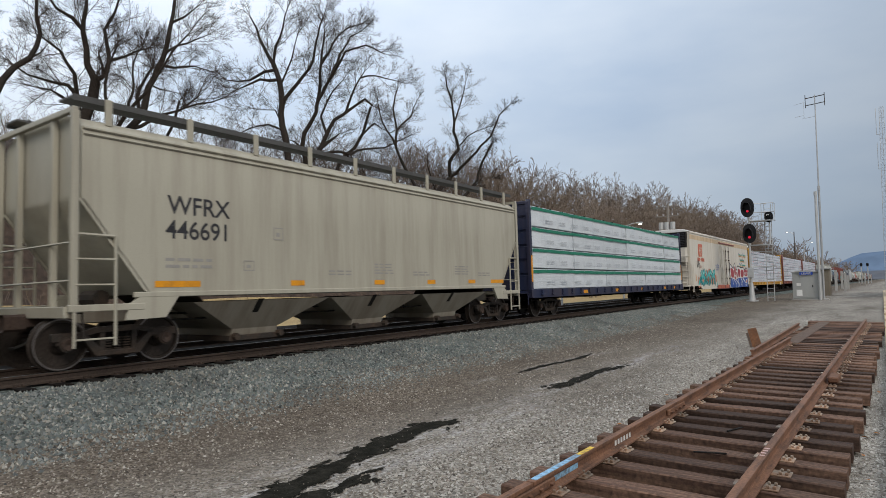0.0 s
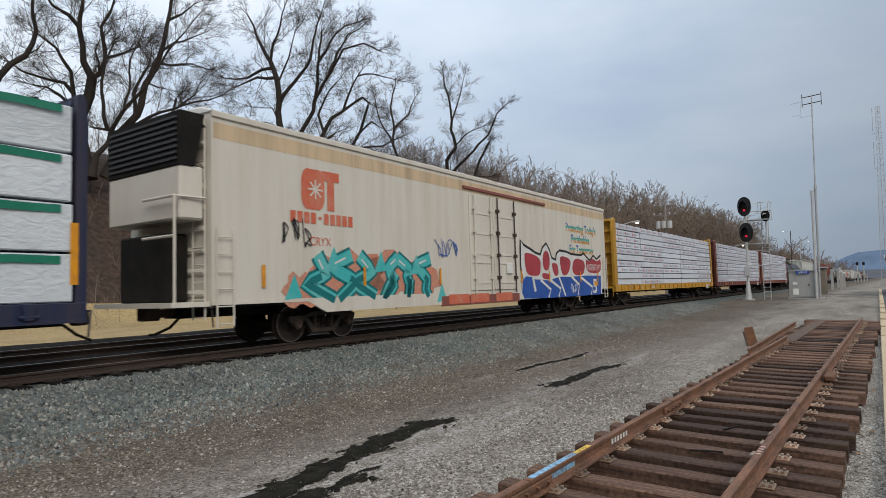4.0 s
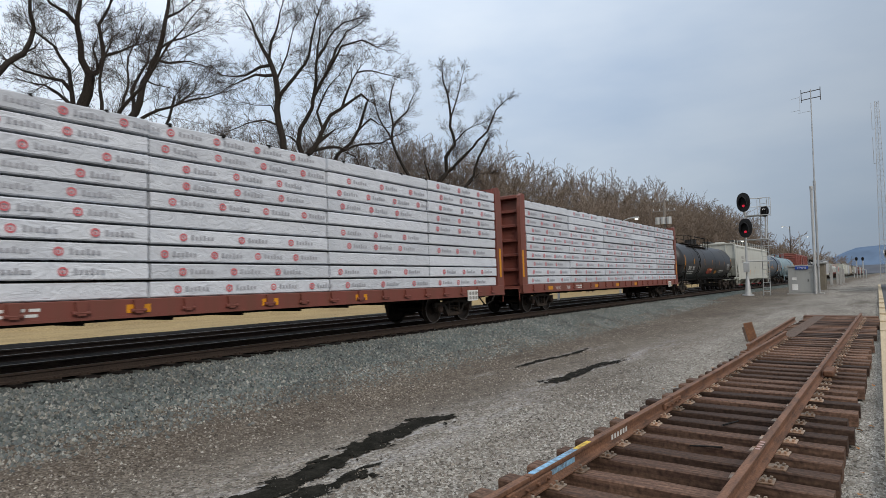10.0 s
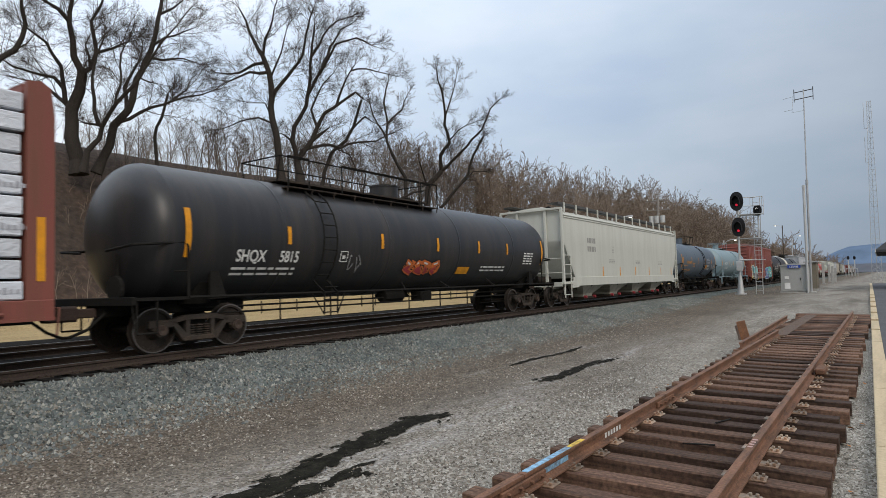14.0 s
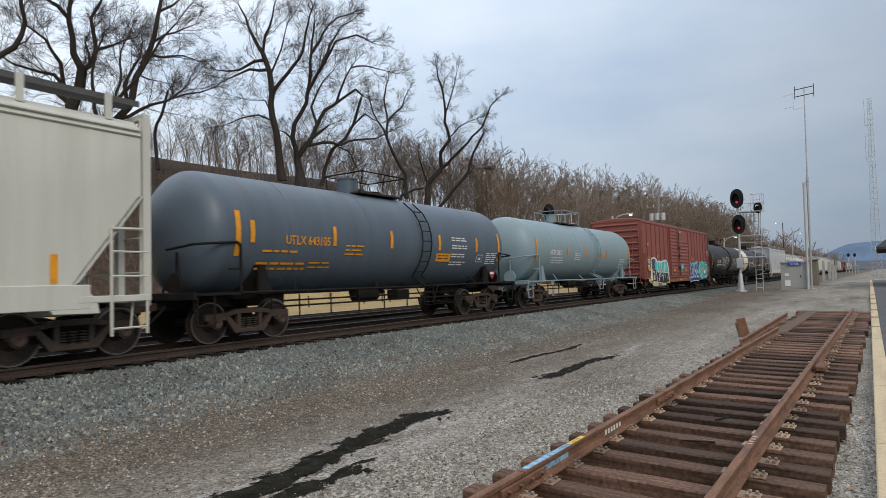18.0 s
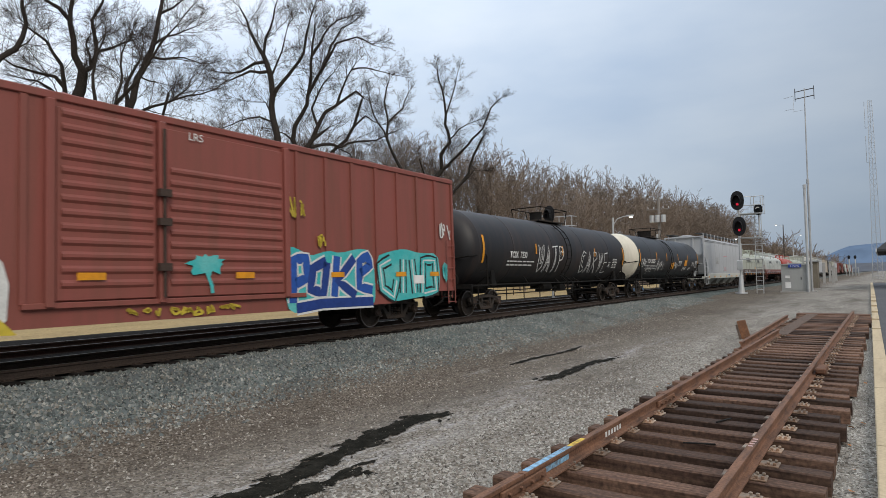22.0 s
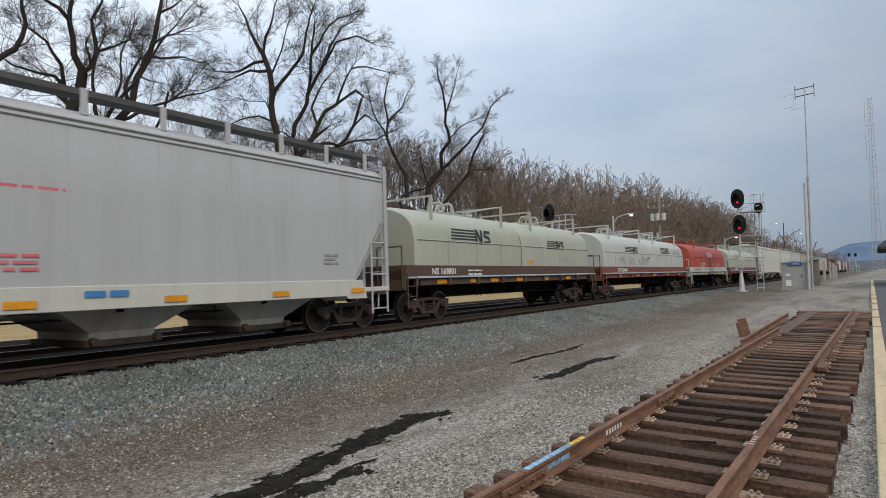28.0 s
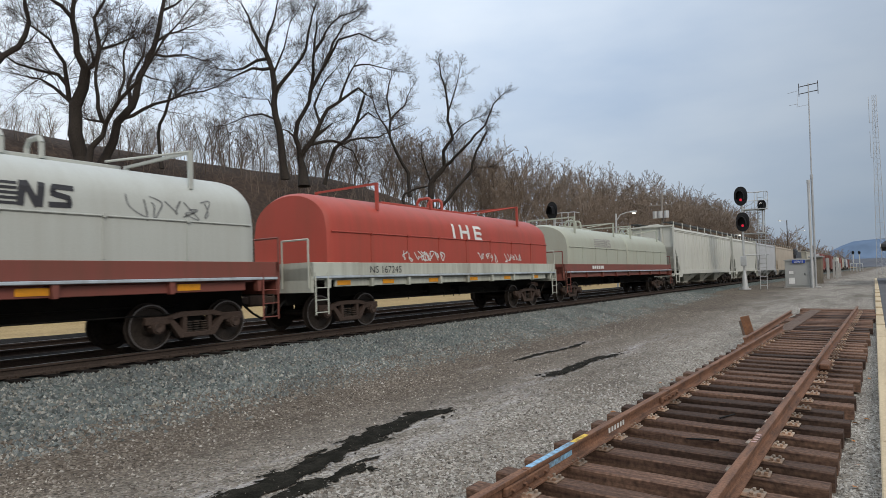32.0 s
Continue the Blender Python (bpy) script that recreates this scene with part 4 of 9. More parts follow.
def coil_car(g0, g1, paint, frame_p, stripe, label, hoods=2, frame_label="", look_="rust", band_paint=None):
    car, half = start_car("coil_car", label, "coil car", g0, g1)
    b, w = half - 0.48, 1.50
    fz, hz, top = 1.74, 1.74, 3.66
    for s in (1, -1):
        k = Kit().box(s * w - 0.06, s * w, -b, b, 1.40, fz, 0.01)
        part("side_sill", k, frame_p, car)
        k = Kit().box(s * w - 0.12, s * (w + 0.07), -b + 0.1, b - 0.1, 1.34, 1.40, 0.01)
        part("sill_flange", k, stripe, car)
        k = Kit().box(s * w - 0.14, s * w - 0.06, -b + 0.9, b - 0.9, 1.12, 1.34, 0.01)
        part("lower_sill", k, band_paint or frame_p, car)
    for i in range(9):
        y = -b + 0.6 + (2 * b - 1.2) * i / 8
        k = Kit().prism_x([(y - 0.06, 1.34), (y + 0.06, 1.34), (y + 0.04, 1.10), (y - 0.04, 1.10)], w - 0.1, w + 0.04)
        part("sill_gusset", k, frame_p, car)
    k = Kit().box(-w + 0.06, w - 0.06, -b, b, 1.3, 1.6)
    part("trough", k, frame_p, car)
    k = Kit().box(-0.4, 0.4, -half + 0.65, half - 0.65, 0.68, 1.2, 0.02)
    part("center_sill", k, M_BLACK, car)
    for e in (-1, 1):
        k = Kit().box(-w, w, e * b, e * (b - 0.1), 1.0, fz)
        part("end_sill", k, frame_p, car)
        k = Kit()
        k.line([(1.45, e * (b + 0.02), 1.1), (1.45, e * (b + 0.02), 2.3), (0.5, e * (b + 0.02), 2.3), (0.5, e * (b + 0.02), 1.1)], 0.025, 6)
        part("end_handrail", k, frame_p, car)
        ladder(car, w + 0.06, e * (b - 0.1) - (0.42 if e > 0 else 0), 0.45, 1.5, 0.42, frame_p, "y", "step_ladder", 0.3)
    # hoods
    arch = [(w - 0.03, hz), (w - 0.03, hz + 0.80), (w - 0.07, hz + 1.05)]
    for i in range(1, 9):
        a = math.pi / 2 * i / 8
        arch.append(((w - 0.07) * math.cos(a), hz + 1.05 + (top - hz - 1.05) * math.sin(a)))
    ring = arch + [(-x, z) for x, z in reversed(arch[:-1])]
    cuts = [(-b + 0.66, -0.05), (0.05, b - 0.66)] if hoods == 2 else [(-b + 0.66, b - 0.66)]
    surf_z = [(p[1], p[0]) for p in arch]

    def surf(y, z):
        for (z0, x0), (z1, x1) in zip(surf_z, surf_z[1:]):
            if z0 <= z <= z1:
                return x0 + (x1 - x0) * (z - z0) / max(z1 - z0, 1e-6)
        return 0.1 if z > top else w
    for ya, yb in cuts:
        sect = lambda y, k_: [(x * k_, y, hz + (z - hz) * k_) for x, z in ring]
        k = Kit().loft([sect(ya, 0.955), sect(ya + 0.10, 0.99), sect(ya + 0.28, 1.0), sect(yb - 0.28, 1.0), sect(yb - 0.10, 0.99), sect(yb, 0.955)])
        hood = part("hood", k, paint, car, smooth=35)
        k = Kit()
        k.tube((w - 0.02, ya + 0.1, hz + 0.80), (w - 0.02, yb - 0.1, hz + 0.80), 0.022, 6)
        k.tube((-w + 0.02, ya + 0.1, hz + 0.80), (-w + 0.02, yb - 0.1, hz + 0.80), 0.022, 6)
        part("hood_rib", k, paint, hood)
        m = int((yb - ya) / 1.5)
        for i in range(1, m):
            y = ya + (yb - ya) * i / m
            k = Kit().box(w - 0.035, w - 0.015, y - 0.02, y + 0.02, hz + 0.03, hz + 0.78)
            k.tube((w - 0.03, y, hz + 0.80), (w + 0.02, y, hz + 0.80), 0.04, 6)
            part("hood_seam", k, paint, hood)
        ym = (ya + yb) / 2
        k = Kit().box(-0.22, 0.22, ym - (yb - ya) * 0.22, ym + (yb - ya) * 0.22, top - 0.04, top + 0.07, 0.01)
        part("lifting_beam", k, paint, hood)
        for dy in (-0.32, 0.32):
            k = Kit()
            pts = [(0.12 * math.cos(0), ym + dy, top + 0.05)]
            k.line([(0.3, ym + dy, top), (0.3, ym + dy, top + 0.28), (0.2, ym + dy, top + 0.4), (-0.2, ym + dy, top + 0.4), (-0.3, ym + dy, top + 0.28), (-0.3, ym + dy, top)], 0.05, 6)
            part("lifting_lug", k, paint, hood)
        for e, yy in ((-1, ya + (yb - ya) * 0.17), (1, yb - (yb - ya) * 0.17)):
            k = Kit()
            for s in (1, -1):
                z0 = top - 0.42
                k.box(s * (surf(0, z0)) - 0.04, s * (surf(0, z0)) + 0.04, yy - 0.04, yy + 0.04, z0, top + 0.38)
            k.box(-surf(0, top - 0.42), surf(0, top - 0.42), yy - 0.03, yy + 0.03, top + 0.32, top + 0.38)
            k.line([(surf(0, top - 0.42), yy, top + 0.36), (0.2, yy + 1.2 * -e, top + 0.12)], 0.025, 5)
            part("stacking_guide", k, paint, hood)
    couplers(car, half)
    trucks(car, (-b + 1.82, b - 1.82), look_)
    brake_gear(car, half, 0.95, int(g0))
    return car, half, b, surf, hz, top

# ---- ground ----
def smooth01(a, b, v):
    t = min(max((v - a) / (b - a), 0.0), 1.0)
    return t * t * (3 - 2 * t)


def ground_z(x, y):
    """Height of the natural ground: yard, ballast bank, field and hill."""
    c = track_x(y) if -60 < y < 600 else track_x(600 if y > 0 else -60)
    z = 0.40 * smooth01(22, 55, y)
    d = c - x
    bank = smooth01(-3.9, -1.9, d)
    z = z + (0.50 - z) * bank
    z -= 0.06 * smooth01(1.4, 2.2, d) * (1 - smooth01(6.6, 7.4, d))
    z -= 0.9 * smooth01(7.5, 12.0, d)
    z += smooth01(27.0, 47.0, d) * (15.2 - 7.2 * smooth01(60, 110, y)) + smooth01(60.0, 160.0, d) * (3.0 + 7.0 * smooth01(60, 110, y))
    if d > 26:
        z += 0.5 * noise.noise(Vector((x * 0.08, y * 0.08, 0)))
    return z


 
EARTH = [(0.032, 0.024, 0.017), (0.095, 0.075, 0.056), (0.131, 0.105, 0.080), (0.171, 0.140, 0.108), (0.279, 0.241, 0.194)]
GRAVEL = [(0.070, 0.061, 0.050), (0.195, 0.175, 0.147), (0.260, 0.234, 0.198), (0.344, 0.312, 0.270), (0.539, 0.507, 0.451)]
M_GROUND = gravel("yard_gravel", EARTH, 34.0, (0.085, 0.068, 0.052), 0.5, GRAVEL, (-7.4, -4.6), 1.5, silt=((-5.3, 0.85, 2.0, 10.5, 0.75), (-5.75, 0.5, 9.5, 22.0, 0.7), (-7.3, 0.4, 10.0, 20.0, 0.5)))
M_BALLAST = gravel("ballast_bed", [(0.030, 0.036, 0.034), (0.075, 0.095, 0.090), (0.105, 0.133, 0.126), (0.145, 0.170, 0.158), (0.30, 0.32, 0.295)], 19.0, (0.085, 0.085, 0.072), 0.6, depth=0.04)
# track bed with the shade under cars and between ties painted in
M_DARKBED = mat("shade_dark_ballast", (0.017, 0.0155, 0.0145), 1.0, 0, 30, 0.6, 0.9, (0.010, 0.0095, 0.009), 0.7, bump=0.6, depth=0.03, spec=0.08)
M_GRASS = mat("dry_grass", (0.36, 0.265, 0.13), 0.95, 0, 9, 0.35, 0.5, (0.23, 0.165, 0.085), 0.75, (1, 0.5, 1), 0.8, 0.05)
M_LITTER = mat("leaf_litter_slope", (0.052, 0.034, 0.024), 0.95, 0, 2.5, 0.55, 0.25, (0.035, 0.027, 0.022), 0.8, bump=0.8, depth=0.1)


def ground_sheet():
    xs = [-900, -400, -250, -180, -130] + [-100 + 4 * i for i in range(15)] + [-42 + 1.5 * i for i in range(9)]
    xs += [-29 + 0.5 * i for i in range(26)] + [-16 + 0.25 * i for i in range(32)] + [-8 + 0.5 * i for i in range(22)] + [3.5, 6, 12, 30, 80, 200, 500, 900]
    xs = sorted(set(xs))
    ys = [-300, -120, -60, -30] + [-15 + 1.0 * i for i in range(85)] + [75 + 8 * i for i in range(30)] + [330, 420, 600, 900, 1500, 2500]
    me = bpy.data.meshes.new("ground")
    vs = [(x, y, ground_z(x, y) + (0.03 if x < -9.5 else 0.012) * noise.noise(Vector((x * 1.3, y * 1.3, 3)))) for y in ys for x in xs]
    n = len(xs)
    fs = [(j * n + i, j * n + i + 1, (j + 1) * n + i + 1, (j + 1) * n + i) for j in range(len(ys) - 1) for i in range(n - 1)]
    me.from_pydata(vs, [], fs)
    mats = [M_GROUND, M_BALLAST, M_GRASS, M_LITTER, M_DARKBED]
    for m in mats:
        me.materials.append(m)
    for p in me.polygons:
        c = p.center
        d = track_x(min(c.y, 600)) - c.x
        # slot 4, the bed coloured as if shaded, lies under both tracks and the siding
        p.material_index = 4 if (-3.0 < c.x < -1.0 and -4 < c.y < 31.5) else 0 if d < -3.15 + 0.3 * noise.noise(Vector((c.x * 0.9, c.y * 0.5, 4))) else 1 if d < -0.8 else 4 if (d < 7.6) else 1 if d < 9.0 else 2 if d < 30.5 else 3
        p.use_smooth = True
    return tagged(new("ground", me), "brown-grey gravel yard, dry grass and litter-covered hillside", "ground", kind="structure")


ground_sheet()


# ---- rails and ties ----
def rail_section(s=1.0):
    half = [(0.036, 0.0), (0.038, -0.012), (0.036, -0.035), (0.012, -0.052), (0.009, -0.115), (0.022, -0.137), (0.07, -0.150), (0.07, -0.165)]
    return [(x * s, z * s) for x, z in half] + [(-x * s, z * s) for x, z in reversed(half)]


def rail_between(pts, section):
    """A rail swept along (x, y, z) points of the rail head's middle."""
    k = Kit()
    k.loft([[(x + dx, y, z + dz) for dx, dz in section] for x, y, z in pts])
    return k


SEC = rail_section(1.0)


def main_track(off, name, label, lean):
    tr = thing(name, label, "railway track", kind="structure")
    ys = [-30 + 5 * i for i in range(20)] + [75 + 25 * i for i in range(20)]
    for s in (-1, 1):
        zz = RAIL_Z - 0.012 + s * lean * 0.015 - (0.10 if not lean else 0.0)
        pts = [(track_x(y) + off + s * 0.753, y, zz) for y in ys]
        part("rail", rail_between(pts, SEC), M_MAINRAIL, tr, "rust-brown running rail with a worn head")
        k = Kit().loft([[(x - 0.03, y, z + 0.002), (x + 0.03, y, z + 0.002), (x + 0.03, y, z + 0.004), (x - 0.03, y, z + 0.004)] for x, y, z in pts])
        part("rail_head", k, M_RAILTOP, tr, "shiny worn rail head")
    rng = random.Random(5)
    k = Kit().box(-1.3, 1.3, -0.115, 0.115, -0.18, 0.0, 0.012)
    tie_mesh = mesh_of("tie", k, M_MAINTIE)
    k = Kit().box(-0.17, 0.19, -0.095, 0.095, 0.0, 0.02, 0.004)
    for a in (-0.06, 0.06):
        k.box(0.075, 0.115, a - 0.02, a + 0.02, 0.02, 0.065, 0.008)
        k.box(0.14, 0.17, a - 0.015, a + 0.015, 0.02, 0.055, 0.006)
    plate_mesh = mesh_of("tie_plate", k, M_MAINRAIL)
    k = Kit().box(-0.09, 0.10, -0.02, 0.02, -0.03, 0.03, 0.008)
    anchor_mesh = mesh_of("rail_anchor", k, M_MAINRAIL)
    y = -14.0
    while y < 110:
        part("tie", tie_mesh, None, tr, at=pose(track_x(y) + off + rng.uniform(-0.03, 0.03), y, RAIL_Z - 0.182 - (0.10 if not lean else 0.0), 0, -CANT * lean, rng.uniform(-0.6, 0.6)))
        if lean and y < 40:
            part("tie_plate", plate_mesh, None, tr, at=pose(track_x(y) + 0.753, y, RAIL_Z - 0.182, 0, 0, rng.uniform(-2, 2)))
            if rng.random() < 0.6:
                part("rail_anchor", anchor_mesh, None, tr, at=pose(track_x(y) + 0.753, y + 0.15, RAIL_Z - 0.165))
        y += 0.545 if y < 60 else 1.09
    return tr


main_track(0.0, "main_track", "main railway track with rusty rails on grey ballast", 1)
main_track(-4.3, "second_track", "second railway track behind the train on dark ballast", 0)


# ---- siding beside the platform ----
SID_X, SID_Z = -1.90, 0.40


def siding():
    rng = random.Random(8)
    tr = thing("siding_track", "unused siding track of dark ties and rusty rails ending in gravel", "railway track", kind="structure")
    half = SID_X
    left = [(half - 0.753, y, SID_Z) for y in (-4, 4.78)], [(half - 0.753, y, SID_Z) for y in (4.80, 9.05)], [(half - 0.753, y, SID_Z) for y in (9.07, 20.9)]
    for pts in left:
        part("rail", rail_between(pts, SEC), M_RAIL, tr, "rust-brown rail")
    for a, b in ((-4, 13.3), (13.32, 31.8)):
        part("rail", rail_between([(half + 0.753, a, SID_Z), (half + 0.753, b, SID_Z)], SEC), M_RAIL, tr, "rust-brown rail")
    part("loose_rail", rail_between([(-2.98, 16.8, SID_Z - 0.01), (-3.24, 28.2, SID_Z - 0.01)], SEC), M_RAIL, tr, "loose rusty rail laid outside the track")
    # joint bars
    for x, y in ((half - 0.753 + 0.03, 9.06), (half - 0.753 + 0.03, 4.79), (half + 0.753 - 0.05, 13.31)):
        k = Kit().box(x - 0.02, x + 0.02, y - 0.4, y + 0.4, SID_Z - 0.12, SID_Z - 0.045, 0.008)
        for i in range(4):
            k.tube((x, y - 0.3 + 0.2 * i, SID_Z - 0.085), (x + 0.05, y - 0.3 + 0.2 * i, SID_Z - 0.085), 0.018, 6)
        part("joint_bar", k, M_RAIL, tr)
    k = Kit().box(half + 0.82, half + 0.98, 12.9, 13.5, SID_Z - 0.12, SID_Z - 0.02, 0.02)
    part("rail_clamp", k, M_CLAMP, tr, "bright rust clamp on the rail")
    # paint on the near rail
    for a, b, m, w in ((4.86, 5.80, M_BLUEPAINT, 0.03), (5.80, 6.15, M_YELLOWPAINT, 0.026)):
        k = Kit().box(half - 0.753 - w, half - 0.753 + w, a, b, SID_Z + 0.001, SID_Z + 0.004)
        part("paint_mark", k, m, tr, "flaking paint on the rail head")
    k = Kit().box(half - 0.753 + 0.0125, half - 0.753 + 0.016, 4.9, 5.75, SID_Z - 0.11, SID_Z - 0.06)
    part("paint_mark", k, M_BLUEPAINT, tr, "blue paint on the rail web")
    k = Kit()
    for i in range(6):
        k.box(half - 0.753 + 0.0125, half - 0.753 + 0.016, 6.75 + i * 0.09, 6.80 + i * 0.09, SID_Z - 0.115, SID_Z - 0.06)
    part("chalk_mark", k, M_WHITEMARK, tr)
    k = Kit()
    for i in range(4):
        k.box(half + 0.753 - 0.025, half + 0.753 + 0.02, 6.75 + i * 0.1, 6.79 + i * 0.1, SID_Z + 0.001, SID_Z + 0.004)
    part("chalk_mark", k, M_PINKMARK, tr)
    # ties
    meshes = []
    for i in range(5):
        k = Kit()
        n = 6
        rings = []
        for j in range(n + 1):
            x = -1.30 + 2.60 * j / n
            e = 0.012
            d = [rng.uniform(-0.008, 0.008) for _ in range(4)]
            rings.append([(x, -0.115 + d[0], -0.18), (x, 0.115 + d[1], -0.18), (x, 0.117 + d[1], -e), (x, 0.103, d[2] * 0.6), (x, -0.103, d[3] * 0.6), (x, -0.117 + d[0], -e)])
        k.loft(rings)
        meshes.append(mesh_of("tie", k, M_TIE))
    pk = Kit().box(-0.19, 0.19, -0.095, 0.095, 0.0, 0.016, 0.004)
    pk.box(0.075, 0.095, -0.09, 0.09, 0.016, 0.026)
    pk.box(-0.095, -0.075, -0.09, 0.09, 0.016, 0.026)
    for x in (0.10, -0.10, 0.155):
        for y in (-0.06, 0.06):
            pk.box(x - 0.014, x + 0.014, y - 0.014, y + 0.014, 0.016, 0.042, 0.004)
    plate = mesh_of("tie_plate", pk, M_PLATE)
    top = SID_Z - 0.165 - 0.016
    y = -3.6
    while y < 31.6:
        yy = y + rng.uniform(-0.04, 0.04)
        tilt = rng.uniform(-1.2, 1.2)
        t = part("tie", rng.choice(meshes), None, tr, at=pose(half + 0.10 + rng.uniform(-0.05, 0.05), yy, top, 0, rng.uniform(-0.25, 0.25), tilt))
        for s in (-1, 1):
            if s < 0 and y > 20.7:
                continue
            part("tie_plate", plate, None, tr, at=pose(half + s * 0.753 + s * rng.uniform(-0.01, 0.05), yy + rng.uniform(-0.02, 0.02), top, 0, 0, rng.uniform(-4, 4)))
        y += 0.551
    # header ties closing the end, pale dust strip where the rail is gone
    for i in range(3):
        k = Kit().box(-3.3, -0.55, 31.7 + 0.27 * i, 31.94 + 0.27 * i, 0.05, 0.24, 0.015)
        part("end_tie", k, M_TIE, tr)
    k = Kit()
    for i in range(40):
        k.box(half - 0.753 - 0.22, half - 0.753 + 0.20, 21.1 + i * 0.262, 21.25 + i * 0.262, 0.215, 0.237, 0.006)
    part("plank_strip", k, M_PALEWOOD, tr, "pale weathered boards where the rail is missing")
    # debris on the ties
    for x, y, r in ((-1.75, 7.25, 20), (-1.75, 8.55, 70)):
        k = Kit().box(-0.17, 0.17, -0.012, 0.012, 0, 0.016, 0.004)
        part("loose_rod", k, M_BLACK, tr, at=pose(x, y, top + 0.004, 0, 0, r))
    return tr


M_CLAMP = mat("bright_rust", (0.15, 0.075, 0.045), 0.8, 0.1, 40, 0.3, 5)
M_BLUEPAINT = mat("flaking_blue_paint", (0.24, 0.44, 0.62), 0.6, 0, 40, 0.25, 13, (0.10, 0.065, 0.045), 1.0)
M_YELLOWPAINT = mat("flaking_yellow_paint", (0.70, 0.48, 0.06), 0.6, 0, 40, 0.2, 14, (0.13, 0.08, 0.05), 1.0)
M_PINKMARK = mat("pinkish_chalk", (0.55, 0.38, 0.35), 0.8, 0, 40, 0.2, 9, (0.2, 0.12, 0.1), 0.9)
M_PALEWOOD = mat("pale_weathered_board", (0.135, 0.095, 0.075), 0.9, 0, 30, 0.3, 3, (0.12, 0.10, 0.085), 0.7)
siding()

# board standing by the end of the siding
st = thing("marker_board", "leaning rust-stained wooden board standing in gravel", "board", pose(-3.62, 21.4, 0.0, 0, -14, 8))
k = Kit().box(-0.13, 0.13, -0.035, 0.035, -0.05, 0.62, 0.01)
part("board", k, mat("orange_stained_wood", (0.22, 0.10, 0.05), 0.85, 0, 18, 0.3, 3, (0.10, 0.09, 0.08), 0.8, (1, 1, 0.3)), st)
k = Kit().box(-0.20, -0.13, -0.05, 0.05, -0.05, 0.52, 0.01)
part("brace", k, M_PALEWOOD, st)

# ---- platform with timber edge ----
M_EDGE = mat("pale_timber_edge", (0.50, 0.40, 0.26), 0.85, 0, 22, 0.15, 1.5, (0.33, 0.26, 0.17), 0.7, (3, 0.3, 3), 0.4, 0.01)
M_ASPHALT = mat("asphalt", (0.075, 0.075, 0.08), 0.9, 0, 60, 0.25, 0.7, (0.12, 0.12, 0.12), 0.5, bump=0.5)
EDGE_A = 0.0155


def edge_x(y):
    return -0.02 - EDGE_A * y


pf = thing("platform", "low asphalt platform with a pale timber edge", "platform", kind="structure")
for i in range(24):
    y0, y1 = -4 + 4.2 * i, -4 + 4.2 * (i + 1) - 0.03
    zz = 0.14 + 0.40 * smooth01(22, 55, (y0 + y1) / 2)
    k = Kit()
    k.loft([[(edge_x(y) + dx, y, z) for dx, z in ((0, zz - 0.3), (0, zz - 0.01), (0.012, zz), (0.24, zz), (0.24, zz - 0.3))] for y in (y0, y1)])
    part("edge_timber", k, M_EDGE, pf)
k = Kit()
k.loft([[(edge_x(y) + dx, y, 0.13 + 0.40 * smooth01(22, 55, y) + dz) for dx, dz in ((0.242, -0.3), (0.242, -0.02), (9.0, 0.02), (9.0, -0.3))] for y in (-6, 5, 15, 22, 28, 34, 40, 46, 52, 60, 97)])
part("paving", k, M_ASPHALT, pf)

# ---- trees ----
M_BARK = mat("bark", (0.030, 0.025, 0.022), 0.95, 0, 14, 0.35, 3, (0.055, 0.046, 0.038), 0.5, (1, 1, 0.25), 0.8, 0.02)
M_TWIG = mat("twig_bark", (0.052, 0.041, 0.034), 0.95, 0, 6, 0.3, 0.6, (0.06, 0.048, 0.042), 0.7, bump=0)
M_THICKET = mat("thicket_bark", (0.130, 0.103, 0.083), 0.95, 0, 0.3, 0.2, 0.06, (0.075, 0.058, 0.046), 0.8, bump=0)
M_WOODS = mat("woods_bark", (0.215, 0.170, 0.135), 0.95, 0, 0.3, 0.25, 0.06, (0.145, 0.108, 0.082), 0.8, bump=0)


